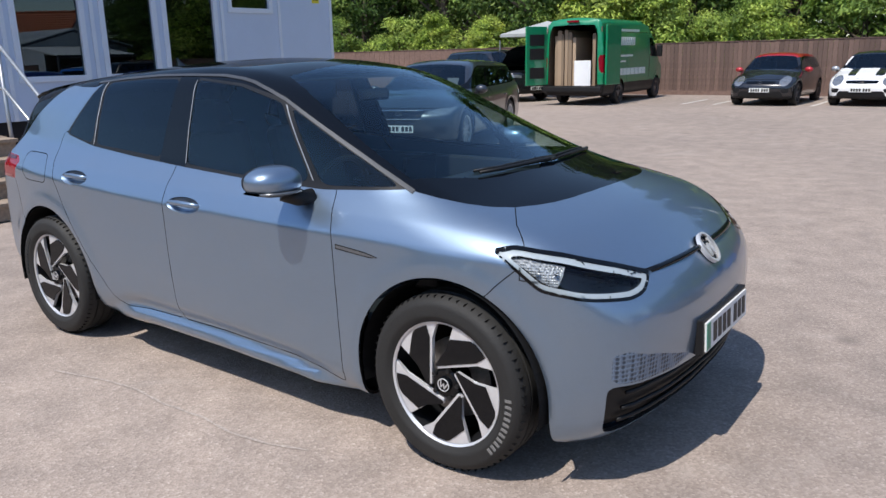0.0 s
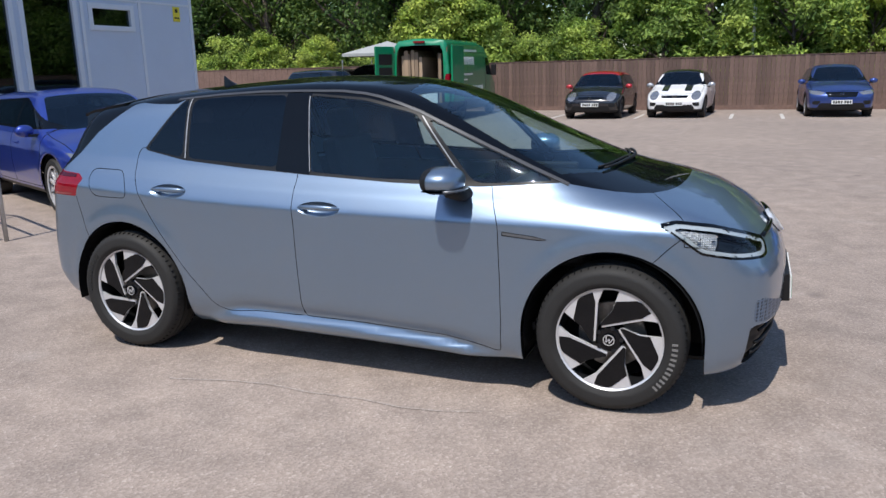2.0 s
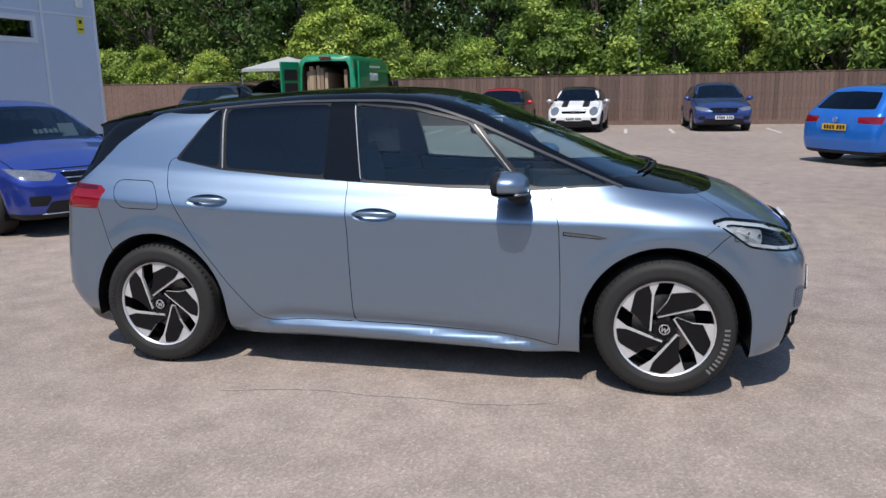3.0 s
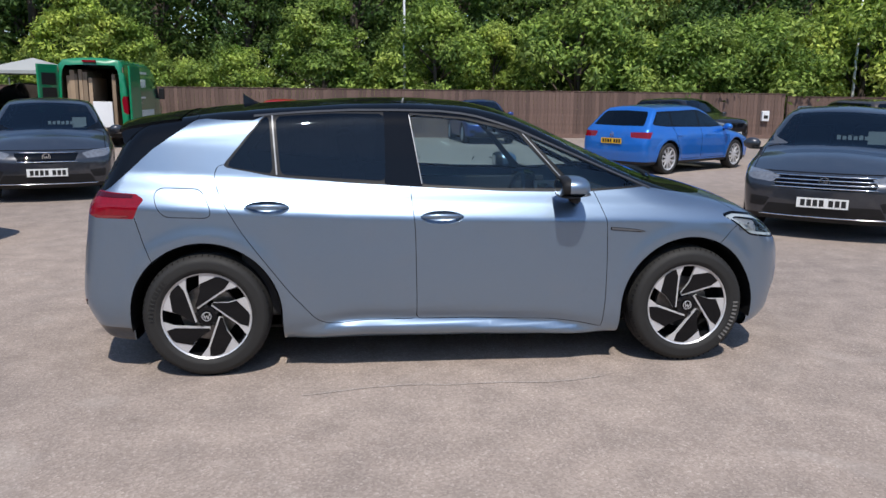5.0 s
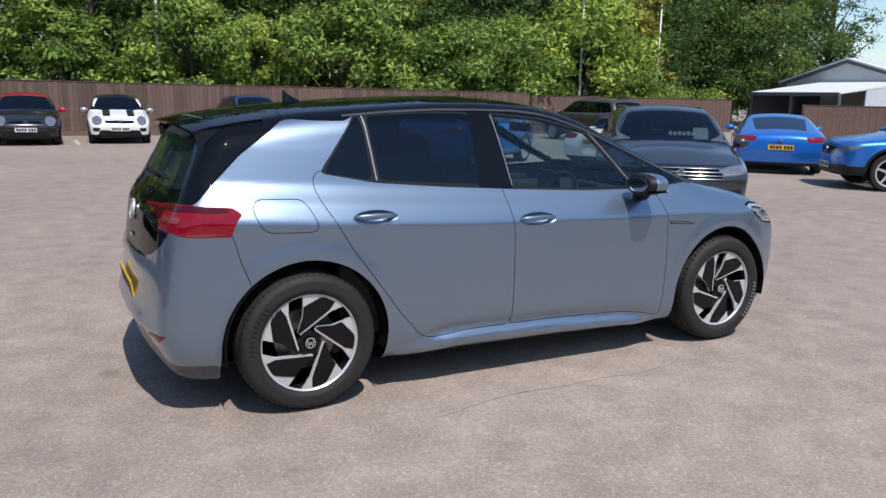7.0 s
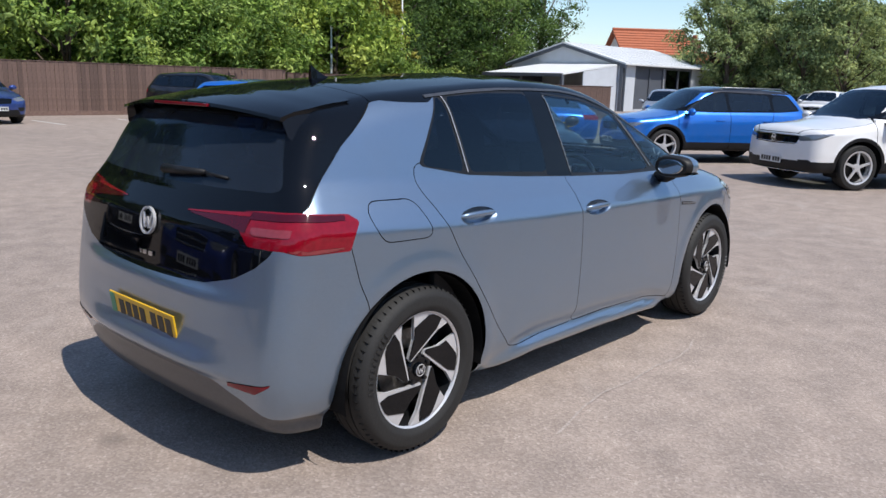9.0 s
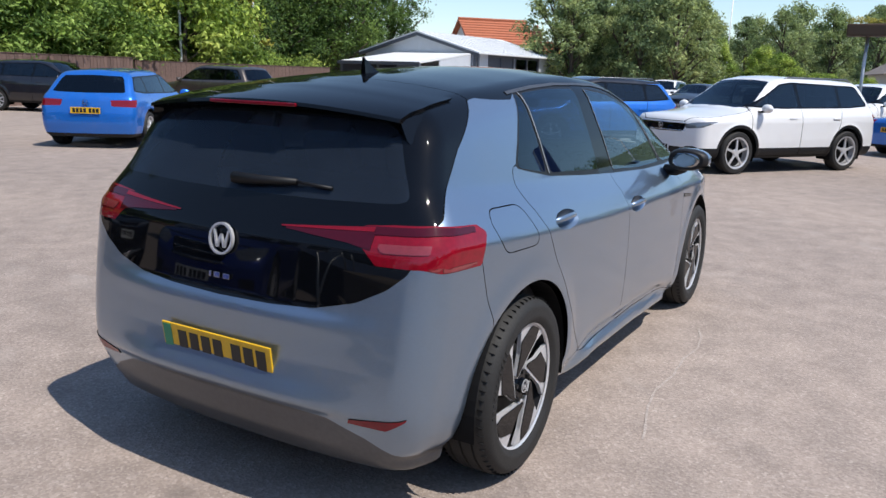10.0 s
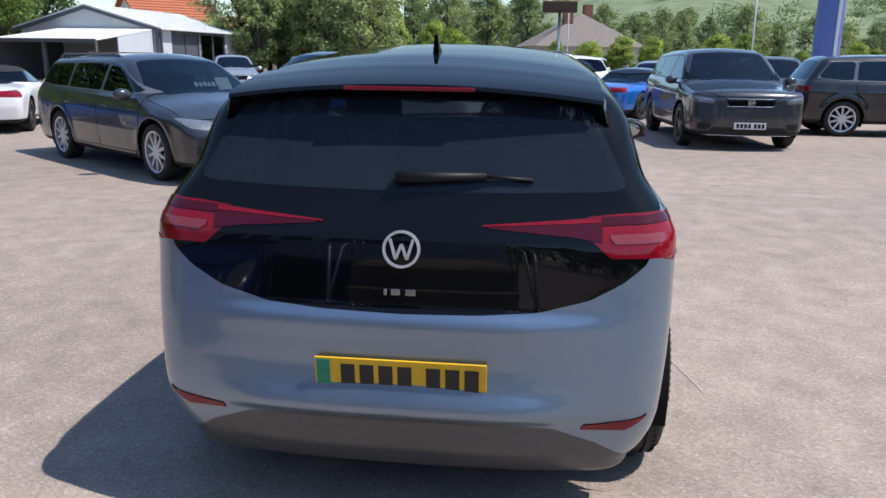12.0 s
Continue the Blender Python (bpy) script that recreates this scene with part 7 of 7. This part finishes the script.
parked_car("white_roadster", "white two-seat roadster with a black fabric roof", car_spec("roadster", 3.92, 1.74, 1.23, 2.31, 0.80, 0.31, 0.83), WHITE, pose(10.4, 10.4, 0, 0, 0, 25), roof=surface("black_canvas", (0.02, 0.02, 0.02), 0.9), spokes=5, rim=DARK_ALLOY)
parked_car("blue_coupe", "bright blue low coupe with twin central exhausts", car_spec("coupe", 4.47, 1.92, 1.31, 2.62, 0.85, 0.345, 0.88), BLUE, pose(13.6, 8.8, 0, 0, 0, 43), rim=DARK_ALLOY)
parked_car("grey_estate", "dark grey estate with chrome grille and a price card", car_spec("estate", 4.70, 1.81, 1.46, 2.84, 0.80, 0.34), GREY, pose(-5.45, 8.55, 0, 0, 0, -73), chrome_bars=2, card=True)
parked_car("blue_saloon", "deep blue hatchback with clear headlamps by the cabin steps", car_spec("hatch", 4.36, 1.80, 1.45, 2.64, 0.86, 0.335), DEEP_BLUE, pose(-6.45, 3.75, 0, 0, 0, -24), chrome_bars=3, card=True, rim=ALLOY, spokes=10, step=0.042)
parked_car("black_suv", "black sport utility car with its bonnet raised", car_spec("suv", 4.7, 1.92, 1.70, 2.84, 0.86, 0.37), NEAR_BLACK, pose(-11.8, 20.4, 0, 0, 0, -22), bonnet_up=True)
parked_car("brown_suv", "brown-grey sport utility car parked by the fence", car_spec("suv", 4.4, 1.84, 1.60, 2.65, 0.88, 0.35), BROWN, pose(16.3, 19.2, 0, 0, 0, 92))
far_black = parked_car("dark_hatchback", "black five-door hatchback parked against the fence", car_spec("suv", 4.3, 1.82, 1.58, 2.62, 0.86, 0.345), NEAR_BLACK, pose(11.3, 21.2, 0, 0, 0, -66))

# rows of cars at the far side of the yard
far_kinds = [parked_car("far_car", "silver hatchback in the far row", car_spec("hatch", 4.2, 1.78, 1.47, 2.58, 0.84, 0.32), SILVER, pose(24, -4.6, 0, 0, 0, 160), step=0.07),
             parked_car("far_car", "white sport utility car in the far row", car_spec("suv", 4.4, 1.84, 1.62, 2.65, 0.9, 0.35), WHITE, pose(21.5, -1.2, 0, 0, 0, 150), step=0.07),
             parked_car("far_car", "dark grey hatchback in the far row", car_spec("hatch", 4.3, 1.8, 1.47, 2.62, 0.86, 0.325), GREY, pose(29, 9.4, 0, 0, 0, 200), step=0.07)]
FAR = [(0, 33, 4.6, 165), (2, 36, 6.8, 170), (1, 39, 9.2, 180), (0, 43, 11.0, 185), (2, 31, 1.5, 160), (0, 45, 6.0, 175), (1, 26.5, -8.5, 150), (2, 24.5, -11.0, 165), (0, 29.5, -11.5, 160), (1, 36, -3.0, 165), (2, 40, 0.5, 170), (0, 33, -7.0, 150), (2, 22.0, -9.6, 170), (1, 48, 3.0, 175), (0, 26.0, 11.5, 205), (2, 38, -10.0, 160), (0, 20.5, -12.5, 165)]
for k, x, y, a in FAR:
    copy_thing(far_kinds[k], pose(x, y, 0, 0, 0, a))

# ---------------------------------------------------------------- the green panel van
VAN_GREEN = car_paint("green_van_paint", (0.0, 0.20, 0.085), 0.0, 0.35, 0.02)
PLY = surface("ply_lining", (0.16, 0.105, 0.065), 0.8, vary=0.2, grain=0.3, grain_scale=20)
BOARD = surface("stacked_board", (0.30, 0.22, 0.15), 0.8, vary=0.2, spread=0.3)
VAN = dict(half=1.0, zc=1.1, nose_x=2.62, tail_x=-2.9, axles=(1.65, -1.65), wheel_r=0.34, arch_r=0.41, floor=0.28, flare=0.01,
           top=[(-3.2, 2.50), (-2.2, 2.53), (0.6, 2.53), (1.1, 2.40), (1.35, 2.10), (1.85, 1.42), (2.0, 1.30), (2.45, 1.15), (2.8, 0.9)], crown=[(-3, 0.10), (1, 0.12), (2.6, 0.1)],
           flank=[(0.2, 0.90), (0.4, 0.97), (0.7, 0.995), (1.1, 1.0), (1.4, 0.985), (2.0, 0.93), (2.4, 0.86), (2.6, 0.80)], plan=[(-3, 0.97), (-2.4, 1.0), (1.4, 1.0), (2.2, 0.94), (2.7, 0.84)], rise=[(-3, 0), (3, 0)],
           nose=[(0.2, 2.45), (0.4, 2.6), (0.7, 2.62), (1.0, 2.56), (1.3, 2.4)], tail=[(0.2, -2.85), (0.5, -2.9), (1.5, -2.9), (2.2, -2.86), (2.6, -2.80)], nose_bow=0.25, tail_bow=0.02, k_top=0.10, k_nose=0.15, k_tail=0.06)
van = thing("panel_van", "bright green panel van with its rear doors open, loaded with boards", "van")
vf = body_field(VAN)
opening = polygon([(-0.1, 0.58), (0.80, 0.58), (0.76, 2.05), (0.70, 2.30), (-0.1, 2.32)], (1, 2), True, behind(-2.6))
vregs = [("opening", opening), ("cab_window", polygon([(0.95, 1.38), (0.95, 1.95), (1.25, 1.95), (1.72, 1.42), (1.6, 1.36)], (0, 2))), ("windscreen", polygon([(1.22, -0.05), (1.20, 0.74), (1.85, 0.82), (1.95, -0.05)], (0, 1), False, over(1.4))),
         ("tail_lamp", polygon([(0.84, 0.95), (1.1, 0.95), (1.1, 1.45), (0.80, 1.45)], (1, 2), False, behind(-2.72))), ("headlamp", polygon([(1.35, 1.12), (1.75, 0.98), (1.75, 0.86), (1.45, 0.90)], ("d", 2), False, ahead(2.0))),
         ("lower_trim", lambda V: V[:, 2] - 0.62), ("body", lambda V: V[:, 2] - 9)]
vV, vT, vL = divide(VAN, vf, 0.06, wheel_hole(VAN), vregs, [polygon([(0.88, 2.1), (0.88, 0.65), (1.22, 0.65), (1.78, 0.95), (1.85, 1.4), (1.3, 2.1)], (0, 2)), polygon([(-1.1, 2.1), (-1.1, 0.62), (0.8, 0.62), (0.8, 2.1)], (0, 2))], 5, 0.006)
vN = gradient(vf, vV)
vy = vV[vT].mean(1)[:, 1]
for k, (n, _) in enumerate(vregs):
    if n == "opening":
        continue
    mt = {"cab_window": GLASS_CAR, "windscreen": GLASS_CAR_SCREEN, "tail_lamp": RED_LENS, "headlamp": LAMP_CLEAR, "lower_trim": BLACK_SATIN}.get(n, VAN_GREEN)
    for s in (-1, 1) if n in ("cab_window", "tail_lamp", "headlamp") else (0,):
        sel = (vL == k) & ((vy * s > 0) if s else True)
        if sel.any():
            mesh_object(n, vV, vT[sel], vN, mt, van, skirt=0.03)
mesh_object("shut_line", vV - vN * 0.008, vT[vL == 99], vN, GAP, van, skirt=0)
for x in VAN["axles"]:
    for s in (-1, 1):
        spoke_wheel(van, x, s * 0.87, 0.34, s, 0.34, 0.215, 5, DARK_ALLOY)
part("load_floor", box(-2.86, -0.88, 0.50, 0.7, 0.88, 0.56, 0.005), PLY, van)
for s in (-1, 1):
    part("side_lining", box(-2.8, s * 0.86 - 0.015, 0.562, 0.7, s * 0.86 + 0.015, 2.25), PLY, van)
part("bulkhead", box(0.66, -0.84, 0.562, 0.70, 0.84, 2.3), PLY, van)
part("rear_bumper", box(-3.02, -0.95, 0.40, -2.86, 0.95, 0.56, 0.03), BLACK_SATIN, van)
part("underbody", box(-2.6, -0.8, 0.30, 2.2, 0.8, 0.48), BLACK_SATIN, van)
part("roof_lamp", box(-2.93, -0.18, 2.38, -2.85, 0.18, 2.44, 0.01), RED_LENS, van)
for s, turn in ((1, 172), (-1, -176)):
    dm = pose(-2.88, s * (0.86 if s > 0 else 1.04), 0, 0, 0, 0) @ pose(0, 0, 0, 0, 0, -s * (110 if s > 0 else 263))
    dr = part("rear_door", box(-0.03, -s * 0.82 if s > 0 else 0, 0.60, 0.03, 0 if s > 0 else 0.82, 2.30, 0.02, m=dm), VAN_GREEN, van, "open green rear door")
    for z in (0.8, 1.35, 1.75):
        part("door_lining", box(0.032 if s > 0 else -0.045, (-s * 0.70 if s > 0 else 0.12), z, 0.045 if s > 0 else -0.032, (-0.12 if s > 0 else 0.70), z + 0.32, 0.01, m=dm), BLACK_SATIN, dr)
for s in (-1, 1):
    mm = part("door_mirror", box(1.55, s * 1.06 - 0.09, 1.35, 1.68, s * 1.06 + 0.09, 1.72, 0.03), BLACK_SATIN, van)
for k, (z, a, b_, h) in enumerate(((2.12, -1.9, 0.1, 0.07), (1.62, -1.75, -0.35, 0.34), (1.38, -1.7, -0.6, 0.06), (1.22, -2.2, -1.2, 0.05), (0.84, -2.1, 0.5, 0.20))):
    xs_ = np.linspace(a, b_, 9 if h > 0.1 else 2)
    yy = -(np.interp(z + h / 2, [0.7, 1.1, 1.4, 2.0, 2.4], [0.995, 1.0, 0.985, 0.93, 0.86])) - 0.001
    for u0, u1 in zip(xs_, xs_[1:]):
        part("livery_bar", box(u0 + 0.02, yy - 0.006, z, u1 - 0.02, yy + 0.02, z + h, m=None), surface("pale_livery", (0.62, 0.70, 0.66), 0.5) if k == 0 and u0 == xs_[0] else bpy.data.materials["pale_livery"], van)
VM = pose(-7.8, 21.0, 0, 0, 0, 92)
van.matrix_basis = VM
for k, (y, w, h) in enumerate(((0.66, 0.05, 1.45), (0.56, 0.06, 1.6), (0.46, 0.04, 1.5), (0.34, 0.05, 1.62), (0.22, 0.06, 1.55), (0.08, 0.05, 1.4), (-0.55, 0.05, 1.5))):
    bd = thing("board_stack", "brown timber board standing in the van", "board", "boards in the van")
    part("board", box(-2.6, y - w, 0.565, -1.0, y + w, 0.565 + h, 0.004, m=pose(0, 0, 0, 0, 0, 0)), BOARD, bd)
    bd.matrix_basis = VM
pb = thing("melamine_sheet", "white melamine sheet leaning at the van's rear opening", "sheet")
part("panel_sheet", box(-2.72, -0.50, 0.565, -2.66, 0.02, 1.30, 0.004, m=pose(0, 0, 0, 0, 0, 0)), WHITE_PLASTIC, pb)
pb.matrix_basis = VM

# grey canopy beside the van
can = thing("canopy", "pale grey fabric canopy on thin poles by the fence", "canopy")
CLOTH = surface("pale_grey_canvas", (0.34, 0.35, 0.34), 0.8, vary=0.1)
cb = bmesh.new()
cv = [cb.verts.new(p) for p in ((-11.75, 20.6, 2.20), (-9.25, 20.6, 2.20), (-9.25, 22.9, 2.20), (-11.75, 22.9, 2.20), (-10.5, 21.75, 2.62), (-11.75, 20.6, 2.10), (-9.25, 20.6, 2.10), (-9.25, 22.9, 2.10), (-11.75, 22.9, 2.10))]
for f_ in ((0, 1, 4), (1, 2, 4), (2, 3, 4), (3, 0, 4), (0, 5, 6, 1), (1, 6, 7, 2), (2, 7, 8, 3), (3, 8, 5, 0)):
    cb.faces.new([cv[k] for k in f_])
part("cloth", cb, CLOTH, can)
for x, y in ((-11.75, 20.6), (-9.25, 20.6), (-9.25, 22.9), (-11.75, 22.9)):
    part("pole", tube([(x, y, 0), (x, y, 2.0)], 0.025), GALV, can)
# white charge box on the fence
cbx = thing("wall_box", "small white box fixed to the fence", "box")
part("box_case", box(15.88, 24.25, 0.70, 16.18, 24.385, 1.10, 0.03), WHITE_PLASTIC, cbx)
part("box_face", box(15.94, 24.242, 0.80, 16.12, 24.249, 0.93, 0.004), BLACK_SATIN, cbx)
